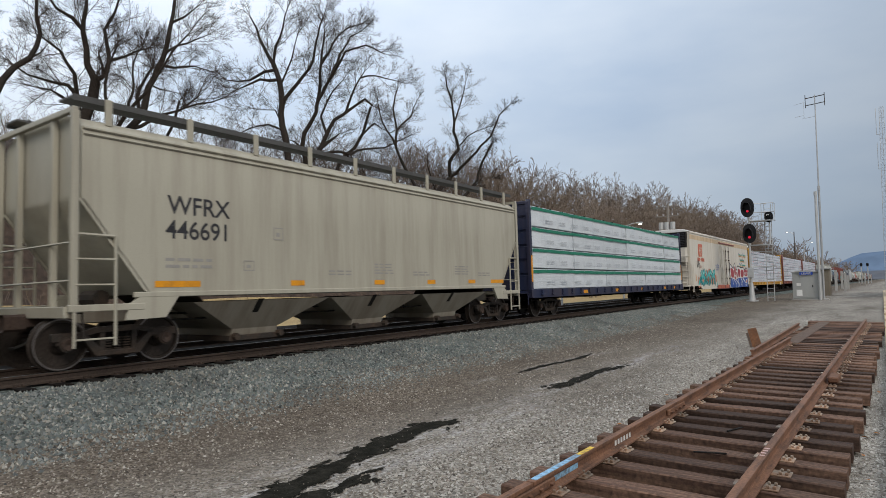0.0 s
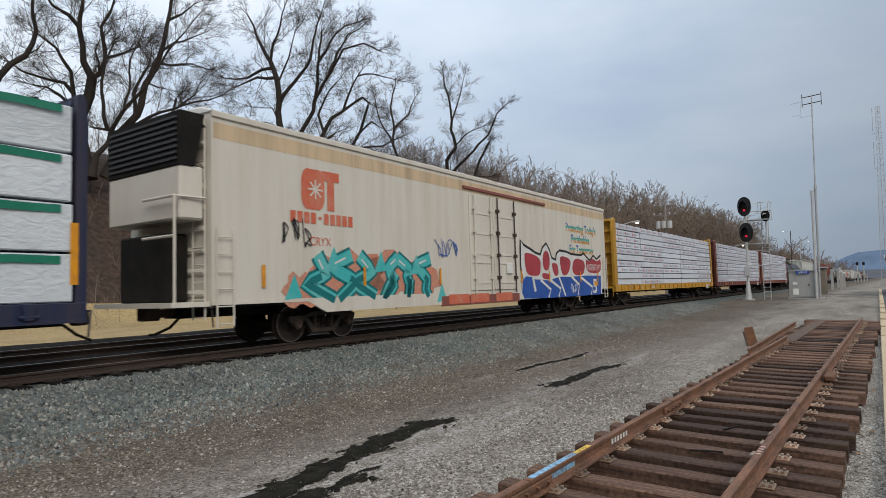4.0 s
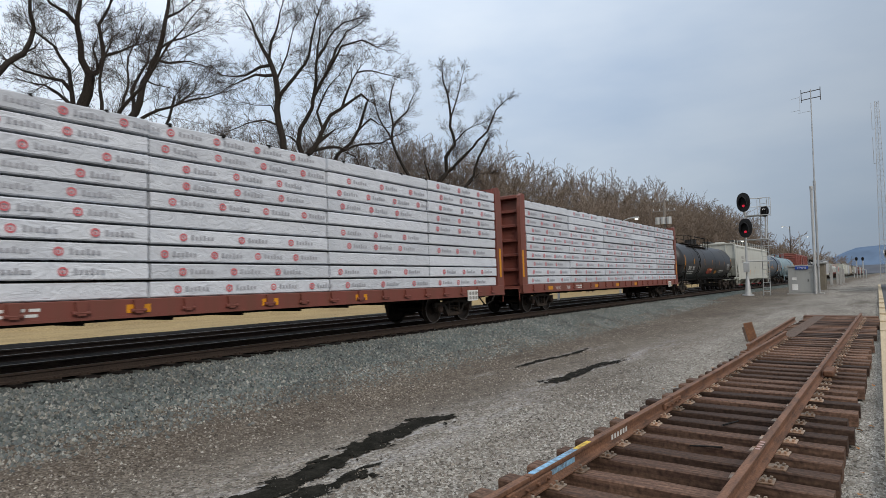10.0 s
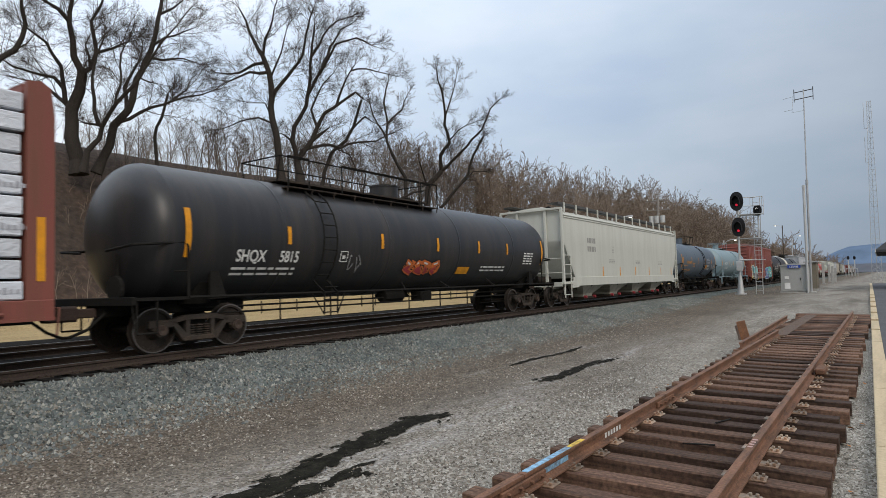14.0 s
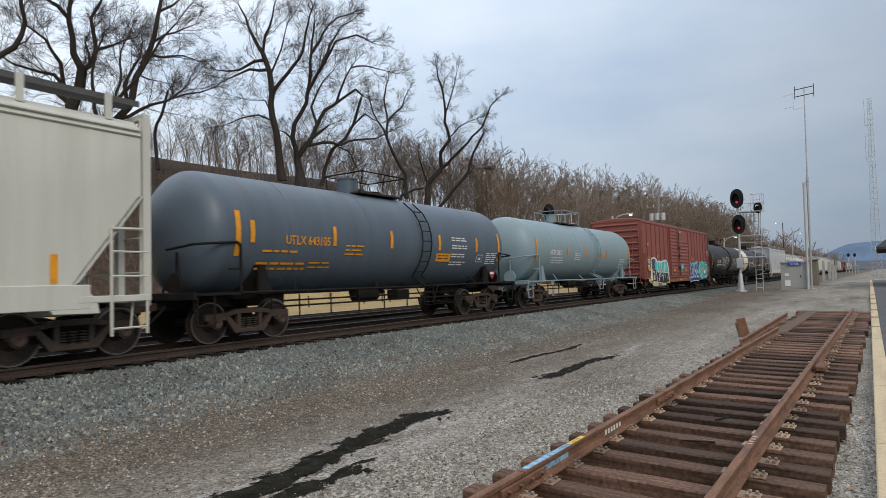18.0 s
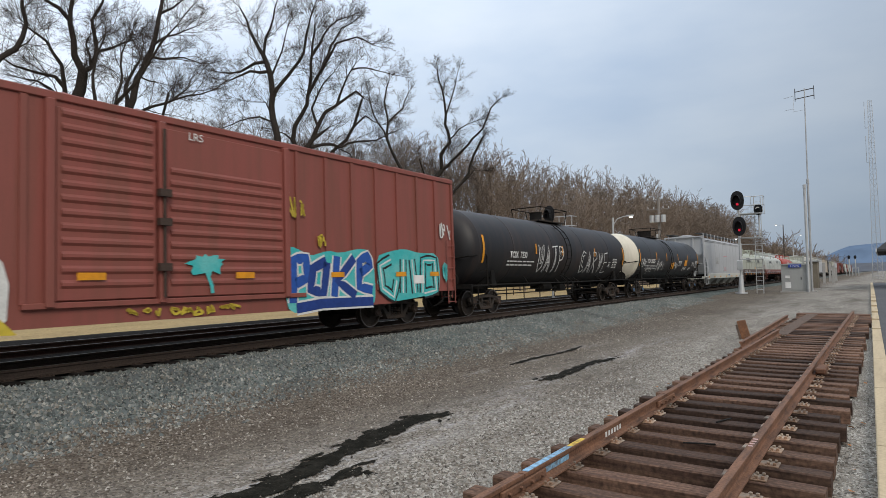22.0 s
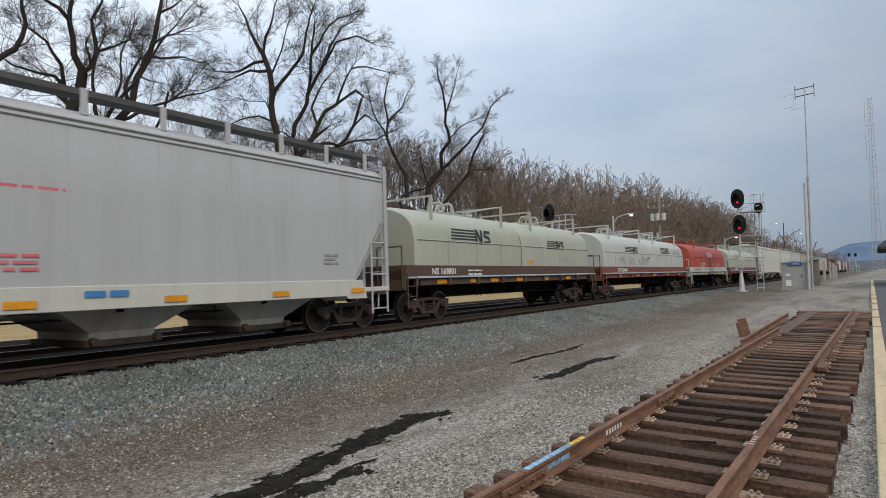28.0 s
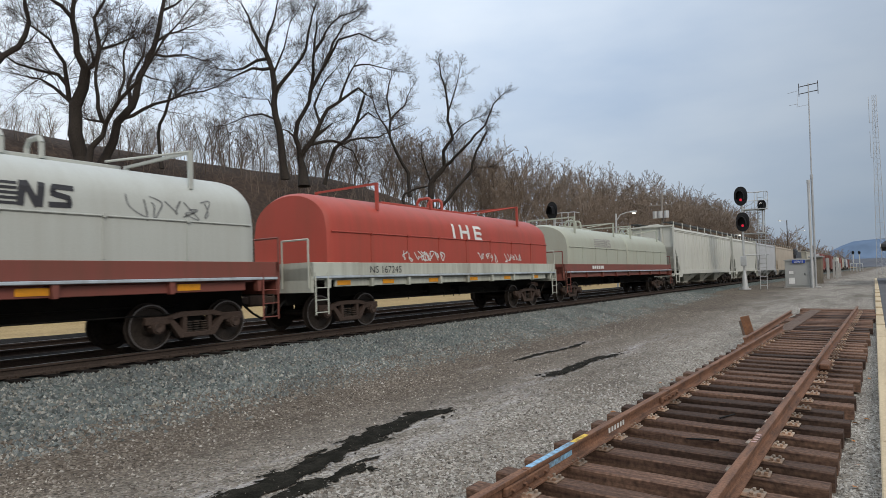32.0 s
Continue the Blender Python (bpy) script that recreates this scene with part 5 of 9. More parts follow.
class Limbs:
    """Branch segments gathered as arrays and skinned with thin tubes."""

    def __init__(self):
        self.seg = []

    def grow(self, rng, p, d, length, r, level, levels, spread, kids, droop, wob, small=0.48, large=0.75):
        n = max(2, int(length / (0.55 + 0.35 * (levels - level) * 0.5))) if level < levels else 1
        n = min(n, 9)
        q, dirn = Vector(p), Vector(d).normalized()
        pts = [(q.copy(), r)]
        for i in range(n):
            dirn = (dirn + Vector((rng.gauss(0, wob), rng.gauss(0, wob), rng.gauss(0, wob) + droop))).normalized()
            q = q + dirn * (length / n)
            pts.append((q.copy(), r * (1 - 0.62 * (i + 1) / n)))
        for (a, ra), (b, rb) in zip(pts, pts[1:]):
            self.seg.append((a, b, ra, rb, level))
        if level >= levels:
            return
        for i in range(kids[level]):
            f = 0.28 + 0.72 * (i + rng.random()) / kids[level]
            x = f * n
            j = min(int(x), n - 1)
            a, ra = pts[j]
            b, rb = pts[j + 1]
            base = a.lerp(b, x - j)
            rr = (ra + (rb - ra) * (x - j))
            axis = dirn.orthogonal().normalized()
            side = Matrix.Rotation(rng.uniform(0, 6.283), 3, dirn) @ axis
            ang = spread * rng.uniform(0.65, 1.3)
            nd = ((b - a).normalized() * math.cos(ang) + side * math.sin(ang)).normalized()
            self.grow(rng, base, nd, length * rng.uniform(small, large) * (1.15 - 0.45 * f), rr * rng.uniform(0.45, 0.68), level + 1, levels, spread, kids, droop, wob, small, large)

    def mesh(self, name, material, pick, thick=0.0):
        vs, fs = [], []
        for a, b, ra, rb, lv in self.seg:
            if not pick(lv):
                continue
            n = 8 if lv <= 0 else 5 if lv == 1 else 3
            d = (b - a).normalized()
            u = d.orthogonal().normalized()
            w = d.cross(u)
            o = len(vs)
            for c, r in ((a - d * ra * 0.3, max(ra, thick)), (b, max(rb, thick * 0.8))):
                for i in range(n):
                    t = 6.28318 * i / n
                    vs.append(c + (u * math.cos(t) + w * math.sin(t)) * r)
            for i in range(n):
                fs.append((o + i, o + (i + 1) % n, o + n + (i + 1) % n, o + n + i))
        me = bpy.data.meshes.new(name)
        me.from_pydata(vs, [], fs)
        me.materials.append(material)
        me.polygons.foreach_set("use_smooth", [True] * len(me.polygons))
        me.update()
        return me


def big_tree(x, y, z, label, seed, limbs, twigs=1.0, reach=1.0):
    """A tree given limb by limb: the limb that it springs from and how far along, its radius, and its run as (metres, degrees from upright)."""
    rng = random.Random(seed)
    t = thing("tree", label, "tree", pose(x, y, z), group="bare trees by the line")
    lb = Limbs()
    across = Vector((y, -x, 0)).normalized()
    back = Vector((x, y, 0)).normalized()
    runs = []
    for i, (src, at, r, run) in enumerate(limbs):
        if src < 0:
            p = Vector((0, 0, 0))
        else:
            pts = runs[src]
            go = at * sum((b[0] - a[0]).length for a, b in zip(pts, pts[1:]))
            p = pts[-1][0].copy()
            for (a, _), (b, _) in zip(pts, pts[1:]):
                d = (b - a).length
                if go <= d:
                    p = a.lerp(b, go / d)
                    break
                go -= d
        lean = rng.uniform(-0.5, 0.5) if src >= 0 else rng.uniform(-0.06, 0.06)
        total, done = sum(q[0] for q in run), 0.0
        last = 0.30 if src >= 0 or len(run) > 5 else 0.62
        pts = [(p.copy(), r * (1.25 if src < 0 else 1.0))]
        for ln, deg in run:
            n = max(1, int(ln / 0.9))
            for j in range(n):
                a = radians(deg + rng.uniform(-9, 9))
                p = p + (across * math.sin(a) + Vector((0, 0, math.cos(a))) + back * (lean + rng.uniform(-0.12, 0.12))) * (ln / n)
                done += ln / n
                pts.append((p.copy(), max(r * (1 - (1 - last) * done / total), 0.02)))
        runs.append(pts)
        for (a, ra), (b, rb) in zip(pts, pts[1:]):
            lb.seg.append((a, b, ra, rb, -1 - i))
        # branches along the limb, more of them towards its end
        length = sum((b[0] - a[0]).length for a, b in zip(pts, pts[1:]))
        m = len(pts) - 1
        count = int(twigs * (2.0 * length if src >= 0 else 0.6 * length)) + 2
        for j in range(count):
            f = 1 - (1 - (0.12 if src >= 0 else 0.5)) * rng.random() ** 1.25
            k = min(int(f * m), m - 1)
            (a, ra), (b, rb) = pts[k], pts[k + 1]
            d = (b - a).normalized()
            side = Matrix.Rotation(rng.uniform(0, 6.283), 3, d) @ d.orthogonal().normalized()
            ang = rng.uniform(0.5, 1.3)
            nd = (d * math.cos(ang) + side * math.sin(ang) + Vector((0, 0, 0.25))).normalized()
            size = rng.uniform(1.6, 4.4) * (1.15 - 0.5 * f) * reach
            lb.grow(rng, a.lerp(b, f * m - k), nd, size, min(rb * 0.5, 0.008 * size + 0.010), 3, 5, 0.80, (0, 0, 0, 11, 8), 0.035, 0.20, 0.26, 0.56)
        for j in range(3):
            a = pts[-1][0]
            d = (a - pts[-2][0]).normalized() + Vector((rng.gauss(0, 0.35), rng.gauss(0, 0.35), 0.3 + rng.gauss(0, 0.2)))
            lb.grow(rng, a, d, rng.uniform(1.6, 2.8) * reach, min(pts[-1][1] * 0.9, 0.035), 3, 5, 0.75, (0, 0, 0, 11, 8), 0.035, 0.18, 0.28, 0.58)
    for i, row in enumerate(limbs):
        name = "trunk" if row[0] < 0 else "limb"
        part(name, lb.mesh(name, M_BARK, lambda v: v == -1 - i), M_BARK, t)
    part("crown", lb.mesh("crown", M_TWIG, lambda v: v > 2, 0.0064), M_TWIG, t)
    return t


def thin_tree(rng, h, kids=(9, 5, 3)):
    lb = Limbs()
    lb.grow(rng, (0, 0, 0), (rng.gauss(0, 0.05), rng.gauss(0, 0.05), 1), h * 0.74, 0.0075 * h, 0, len(kids), 0.66, kids, 0.03, 0.12, 0.28, 0.52)
    return lb


def woods(name, label, spots, seed, thick, kids, kinds=9, material=None):
    """Many slender bare trees as one mesh; each is one of a few grown shapes, turned and scaled."""
    rng = random.Random(seed)
    protos = []
    for i in range(kinds):
        me = thin_tree(rng, 10.0, kids).mesh("proto", M_TWIG, lambda v: True, thick)
        co = np.empty(len(me.vertices) * 3)
        me.vertices.foreach_get("co", co)
        fc = np.array([list(p.vertices) for p in me.polygons])
        protos.append((co.reshape(-1, 3), fc))
        bpy.data.meshes.remove(me)
    vs, fs, o = [], [], 0
    for x, y, h in spots:
        co, fc = protos[rng.randrange(kinds)]
        a, s = rng.uniform(0, 6.283), h / 10.0
        rot = np.array([[math.cos(a), -math.sin(a), 0], [math.sin(a), math.cos(a), 0], [0, 0, 1]])
        vs.append(co @ rot.T * s + np.array([x, y, ground_z(x, y) - 0.2]))
        fs.append(fc + o)
        o += len(co)
    vs, fs = np.concatenate(vs), np.concatenate(fs)
    me = bpy.data.meshes.new(name)
    me.vertices.add(len(vs))
    me.vertices.foreach_set("co", vs.ravel())
    me.loops.add(fs.size)
    me.loops.foreach_set("vertex_index", fs.ravel())
    me.polygons.add(len(fs))
    me.polygons.foreach_set("loop_start", np.arange(0, fs.size, 4))
    me.polygons.foreach_set("use_smooth", [True] * len(fs))
    me.materials.append(material or M_WOODS)
    me.update(calc_edges=True)
    return tagged(new(name, me), label, "woods", kind="stuff")




# ---- yard fixtures ----
M_SIGBLACK = mat("signal_black", (0.012, 0.012, 0.013), 0.5, 0, 30, 0.2, 3)
M_ALU = mat("weathered_aluminium", (0.52, 0.53, 0.53), 0.45, 0.4, 30, 0.1, 2, (0.36, 0.36, 0.35), 0.5)
M_BUNGALOW = mat("bungalow_grey_metal", (0.38, 0.385, 0.37), 0.5, 0.2, 30, 0.06, 1.2, (0.30, 0.31, 0.30), 0.5, STREAK)
M_CONCRETE = mat("concrete", (0.36, 0.35, 0.33), 0.9, 0, 30, 0.2, 1, (0.24, 0.23, 0.21), 0.6)
M_BLUESIGN = mat("blue_sign", (0.03, 0.07, 0.32), 0.5, 0, 30, 0.1, 3)
M_POLEWOOD = mat("pole_wood", (0.26, 0.235, 0.21), 0.9, 0, 16, 0.25, 2, (0.16, 0.14, 0.12), 0.6, (2, 2, 0.2))
M_DARKWOOD = mat("dark_pole_wood", (0.07, 0.055, 0.045), 0.9, 0, 16, 0.25, 2)


def glow(name, col, power):
    m = mat(name, col, 0.4, bump=0)
    b = m.node_tree.nodes["Principled BSDF"]
    b.inputs["Emission Color"].default_value = (*col, 1)
    b.inputs["Emission Strength"].default_value = power
    return m


M_REDLIGHT = glow("red_signal_light", (0.75, 0.02, 0.05), 0.7)
M_LAMPLIGHT = glow("lit_street_lamp", (1.0, 0.95, 0.82), 3.0)
M_HEADLIGHT = glow("headlight", (1.0, 0.72, 0.30), 14.0)


def signal_head(parent, x, y, z, s=1.0, lit=True, name="signal_head", tall=0.78):
    """Oval backing with a hooded lens, facing the viewer (-y)."""
    k = Kit()
    n, ring = 24, []
    for i in range(n):
        a = 2 * math.pi * i / n
        ring.append((0.50 * s * math.cos(a), tall * s * math.copysign(abs(math.sin(a)) ** 0.8, math.sin(a))))
    k.loft([[(x + p, y, z + q) for p, q in ring], [(x + p, y + 0.06, z + q) for p, q in ring]])
    k.box(x - 0.18 * s, x + 0.18 * s, y + 0.06, y + 0.32, z - 0.45 * s, z + 0.45 * s, 0.03)
    h = part(name, k, M_SIGBLACK, parent, smooth=30)
    k = Kit()
    zc = z - 0.18 * s
    rings = []
    for j, yy in enumerate((y, y - 0.55 * s)):
        rings.append([(x + 0.30 * s * math.cos(a), yy, zc + (0.62 if j == 0 else 0.56) * s * max(math.sin(a), -0.25)) for a in [math.pi * (-0.15 + 1.3 * i / 14) for i in range(15)]])
    k.loft(rings, caps=False, closed=False)
    part("visor", k, M_SIGBLACK, h)
    k = Kit().tube((x, y - 0.02, zc - 0.12), (x, y - 0.005, zc - 0.12), 0.10 * s, 16)
    part("lens", k, M_REDLIGHT if lit else M_SIGBLACK, h, "lit red lens" if lit else "")
    return h


def signal_mast():
    gx, gy = -9.45, 54.4
    gz = ground_z(gx, gy)
    m = thing("signal_mast", "silver railway signal mast with two black heads showing red", "railway signal", pose(0, 0, 0))
    k = Kit().tube((gx, gy, gz - 0.2), (gx, gy, gz + 0.10), 0.45, 12).tube((gx, gy, gz + 0.10), (gx, gy, gz + 1.5), 0.26, 12, 0.12)
    part("mast_base", k, M_ALU, m, smooth=40)
    k = Kit().tube((gx, gy, gz + 1.4), (gx, gy, 8.6), 0.085, 10)
    part("mast", k, M_ALU, m, smooth=40)
    k = Kit().box(gx - 0.22, gx + 0.22, gy - 0.25, gy - 0.1, gz + 1.9, gz + 2.7, 0.03)
    part("relay_case", k, M_ALU, m)
    signal_head(m, gx + 0.0, gy - 0.45, 7.95)
    signal_head(m, gx + 0.08, gy - 0.45, 5.85)
    # side ladder with safety cage
    lx, ly = gx + 0.95, gy + 1.2
    lz = ground_z(lx, ly)
    k = Kit()
    for dx in (0, 0.5):
        k.tube((lx + dx, ly, lz), (lx + dx, ly, 8.3), 0.03, 6)
    z = lz + 0.3
    while z < 8.2:
        k.tube((lx, ly, z), (lx + 0.5, ly, z), 0.022, 5)
        z += 0.36
    part("ladder", k, M_ALU, m)
    for z in (3.2, 4.4, 6.9, 7.6, 8.3):
        k = Kit().line([(lx - 0.1, ly - 0.7, z), (lx + 0.75, ly - 0.7, z), (lx + 0.75, ly + 0.1, z)], 0.03, 5)
        k.line([(gx, gy, z), (lx + 0.2, ly - 0.2, z)], 0.035, 5)
        part("platform_rail", k, M_ALU, m)
    for p in ((lx - 0.1, ly - 0.7), (lx + 0.75, ly - 0.7), (lx + 0.75, ly + 0.1)):
        k = Kit().tube((*p, 6.9), (*p, 8.3), 0.022, 5)
        part("rail_post", k, M_ALU, m)
    for z in (3.15, 4.9, 6.85):
        k = Kit().box(gx, lx + 0.6, gy - 0.1, ly, z, z + 0.05)
        part("stand_grating", k, M_ALU, m)
    h = signal_head(m, gx + 1.35, gy + 0.6, 7.2, 0.62, False, "small_signal_head", 0.72)
    k = Kit().tube((gx + 1.35, gy + 0.9, 5.0), (gx + 1.35, gy + 0.9, 7.3), 0.06, 8)
    part("bracket_post", k, M_ALU, m)
    k = Kit()
    bar_ = [(gx + 1.25, 7.25), (gx + 1.33, 7.36), (gx + 1.45, 7.30)]
    k.line([(a, gy + 0.15, b) for a, b in bar_], 0.03, 5)
    part("lens_ring", k, M_WHITE, h)
    return m


signal_mast()


def far_side_signal():
    gx, gy = -19.6, 40.8
    m = thing("signal_mast", "black signal head on a grey mast beyond the second track", "railway signal")
    k = Kit().tube((gx, gy, ground_z(gx, gy)), (gx, gy, 6.9), 0.09, 10)
    part("mast", k, M_ALU, m)
    signal_head(m, gx, gy - 0.4, 6.55, 0.82, False, tall=0.8)
    k = Kit()
    for x in (gx + 0.5, gx + 1.0, gx + 1.5):
        k.tube((x, gy + 0.2, 4.8), (x, gy + 0.2, 6.4), 0.03, 5)
    for z in (5.0, 5.7, 6.4):
        k.line([(gx, gy + 0.2, z), (gx + 1.5, gy + 0.2, z), (gx + 1.5, gy + 1.0, z)], 0.03, 5)
    part("platform_rail", k, M_ALU, m)
    k = Kit().box(gx, gx + 1.5, gy + 0.2, gy + 1.0, 4.75, 4.8)
    part("stand_grating", k, M_ALU, m)
    return m


far_side_signal()


def bungalow():
    x0, x1, y0, y1 = -7.05, -5.05, 58.4, 61.2
    z = ground_z(-6, 58.4)
    m = thing("equipment_cabinet", "grey metal trackside equipment cabinet with a blue name sign", "cabinet")
    k = Kit().box(x0 - 0.1, x1 + 0.1, y0 - 0.15, y1 + 0.1, z - 0.1, z + 0.10, 0.02)
    part("base_slab", k, M_CONCRETE, m)
    k = Kit().box(x0, x1, y0, y1, z + 0.12, z + 2.28, 0.02)
    part("body", k, M_BUNGALOW, m)
    k = Kit().prism_y([(x0 - 0.08, z + 2.28), (x1 + 0.08, z + 2.28), (x1 + 0.08, z + 2.34), ((x0 + x1) / 2, z + 2.46), (x0 - 0.08, z + 2.34)], y0 - 0.1, y1 + 0.1)
    part("roof", k, M_BUNGALOW, m)
    k = Kit().box(x0 + 0.55, x0 + 1.55, y0 - 0.02, y0, z + 0.2, z + 2.15, 0.006)
    d = part("door", k, M_BUNGALOW, m)
    k = Kit().box(x0 + 1.42, x0 + 1.48, y0 - 0.07, y0 - 0.02, z + 1.05, z + 1.25, 0.01)
    part("handle", k, M_SIGBLACK, d)
    for a, b, c, e in ((0.30, 0.62, 1.18, 1.40), (0.28, 0.70, 0.35, 0.85)):
        k = Kit().box(x0 + a, x0 + b, y0 - 0.032, y0 - 0.022, z + c, z + e)
        part("white_notice", k, M_WHITE, m)
    k = Kit().box(x0 + 0.55, x0 + 1.5, y0 - 0.13, y0 - 0.10, z + 2.06, z + 2.32, 0.006)
    s = part("name_sign", k, M_BLUESIGN, m, "blue sign with white letters")
    cu = bpy.data.curves.new("sign_text", "FONT")
    cu.body, cu.size, cu.align_x = "LEWIS", 0.24, "CENTER"
    ob = bpy.data.objects.new("sign_text", cu)
    me = bpy.data.meshes.new_from_object(ob)
    bpy.data.objects.remove(ob)
    me.materials.clear()
    me.materials.append(M_WHITEMARK)
    part("lettering", me, M_WHITEMARK, s, at=pose(x0 + 1.02, y0 - 0.135, z + 2.10, 90, 0, 0))
    return m


bungalow()


def antenna_poles():
    x, y = -4.86, 58.6
    z = ground_z(x, y)
    m = thing("antenna_pole", "tall slim grey antenna pole with a cross-arm antenna", "antenna pole")
    k = Kit().box(x - 0.35, x + 0.35, y - 0.35, y + 0.35, z - 0.1, z + 0.12, 0.02)
    part("footing", k, M_CONCRETE, m)
    k = Kit().tube((x, y, z), (x, y, 9.6), 0.085, 10).tube((x, y, 9.6), (x + 0.04, y, 17.4), 0.055, 8, 0.04)
    part("pole", k, M_STEEL, m, smooth=40)
    k = Kit().tube((x, y, 9.4), (x, y, 9.75), 0.11, 10)
    part("collar", k, M_STEEL, m)
    for zz in (16.6, 17.2):
        k = Kit().tube((x - 0.68, y, zz), (x + 0.75, y, zz + 0.10), 0.035, 6)
        part("cross_arm", k, M_TRUCK, m)
    for dx in (-0.65, 0.72):
        k = Kit().tube((x + dx, y, 16.4), (x + dx, y, 17.5), 0.028, 6)
        part("antenna_element", k, M_TRUCK, m)
    k = Kit()
    k.line([(x, y, 15.6), (x - 0.9, y, 15.55)], 0.012, 5)
    k.line([(x - 0.78, y, 15.6), (x - 0.78, y, 17.0)], 0.012, 5)
    k.line([(x - 0.8, y, 16.9), (x - 1.5, y, 16.8)], 0.014, 5)
    k.line([(x - 0.8, y, 15.8), (x - 1.45, y, 15.75)], 0.014, 5)
    part("yagi_antenna", k, M_STEEL, m)
    q = thing("conduit_pole", "shorter grey steel pole beside the antenna pole", "pole")
    k = Kit().tube((x - 0.22, y - 0.35, z - 0.1), (x - 0.22, y - 0.35, 9.1), 0.10, 10)
    part("pole", k, M_ALU, q, smooth=40)
    k = Kit().tube((x - 0.22, y - 0.35, 9.0), (x - 0.22, y - 0.35, 9.3), 0.13, 10)
    part("cap", k, M_ALU, q)


antenna_poles()


def lattice_tower():
    x, y, top = -1.05, 150.0, 36.5
    m = thing("lattice_tower", "tall thin steel lattice radio tower", "radio tower")
    z = ground_z(x, y)
    w = lambda h: 0.85 - 0.50 * h / top
    legs = [(-1, -0.6), (1, -0.6), (0, 1.1)]
    for a, b in legs:
        k = Kit().tube((x + a * w(0), y + b * w(0), z), (x + a * w(top), y + b * w(top), top), 0.045, 5)
        part("leg", k, M_STEEL, m)
    n = 34
    for i in range(n):
        h0, h1 = top * i / n, top * (i + 1) / n
        k = Kit()
        for (a, b), (c, d) in zip(legs, legs[1:] + legs[:1]):
            k.tube((x + a * w(h0), y + b * w(h0), h0), (x + c * w(h1), y + d * w(h1), h1), 0.018, 4)
            k.tube((x + a * w(h1), y + b * w(h1), h1), (x + c * w(h1), y + d * w(h1), h1), 0.018, 4)
        part("bracing", k, M_STEEL, m)
    for h in (34, 27):
        k = Kit().line([(x - 0.4, y, h - 3), (x - 0.95, y, h - 3), (x - 0.95, y, h + 2.4)], 0.05, 5)
        part("whip_antenna", k, M_STEEL, m)


lattice_tower()


def utility_pole():
    x, y = -22.0, 75.3
    m = thing("utility_pole", "wooden utility pole with crossarms and three transformers", "utility pole")
    z = ground_z(x, y)
    k = Kit().tube((x, y, z - 0.2), (x + 0.1, y, 11.4), 0.19, 10, 0.14)
    part("pole", k, M_POLEWOOD, m, smooth=40)
    for h in (11.0, 9.9):
        k = Kit().box(x - 1.4, x + 1.4, y - 0.06, y + 0.06, h, h + 0.14)
        part("crossarm", k, M_POLEWOOD, m)
        for dx in (-1.2, -0.5, 0.6, 1.25):
            k = Kit().tube((x + dx, y, h + 0.14), (x + dx, y, h + 0.36), 0.06, 6)
            part("insulator", k, M_ALU, m)
    for dx in (-0.65, 0.0, 0.7):
        k = Kit().tube((x + dx, y - 0.35, 8.35), (x + dx, y - 0.35, 9.2), 0.28, 12)
        part("transformer", k, M_ALU, m, "pale grey transformer can", smooth=30)
    k = Kit().tube((x - 0.1, y - 0.3, 6.2), (x - 0.1, y - 0.3, 6.9), 0.12, 8)
    part("cable_box", k, M_ALU, m)


utility_pole()


def street_lamp(x, y, top, reach, dark=False):
    m = thing("street_lamp", "street lamp with a curved arm and a lit head", "street lamp", group="street lamps across the tracks")
    z = ground_z(x, y)
    k = Kit().tube((x, y, z - 0.1), (x, y, top), 0.11, 8)
    part("pole", k, M_DARKWOOD if dark else M_ALU, m)
    k = Kit().line([(x, y, top - 0.8), (x + reach * 0.3, y, top - 0.15), (x + reach * 0.7, y, top + 0.05), (x + reach, y, top + 0.08)], 0.05, 6)
    part("arm", k, M_ALU, m)
    k = Kit().box(x + reach - 0.1, x + reach + 0.55, y - 0.15, y + 0.15, top, top + 0.16, 0.04)
    h = part("head", k, M_ALU, m)
    k = Kit().tube((x + reach + 0.3, y, top - 0.12), (x + reach + 0.3, y, top), 0.16, 10, 0.12)
    part("globe", k, M_LAMPLIGHT, h, "glowing lamp globe")


street_lamp(-22.6, 61.5, 8.0, 1.6)
street_lamp(-22.6, 116.0, 7.9, 1.6)
street_lamp(-22.0, 190.0, 15.0, -2.0, True)
street_lamp(-24.0, 230.0, 14.0, 2.0)

# ---- far end of the yard ----
cab = thing("relay_hut", "small brown trackside hut behind the grey cabinet", "hut")
k = Kit().box(-6.6, -5.6, 74.0, 76.0, ground_z(-6, 75) - 0.1, 3.1, 0.03)
part("wall", k, mat("brown_hut_wall", (0.19, 0.165, 0.125), 0.8, 0, 20, 0.15, 1), cab)
k = Kit().box(-6.75, -5.45, 73.8, 76.2, 3.1, 3.25, 0.02)
part("roof", k, M_BUNGALOW, cab)
for x, y, h in ((-6.8, 100, 3.0), (-5.9, 103, 2.6), (-7.2, 118, 3.0), (-6.6, 122, 2.4)):
    p = thing("concrete_post", "pale concrete post standing in the yard", "post", pose(x, y, ground_z(x, y) - 0.1), group="posts in the yard")
    k = Kit().box(-0.16, 0.16, -0.16, 0.16, 0, h, 0.02)
    part("shaft", k, M_CONCRETE, p)
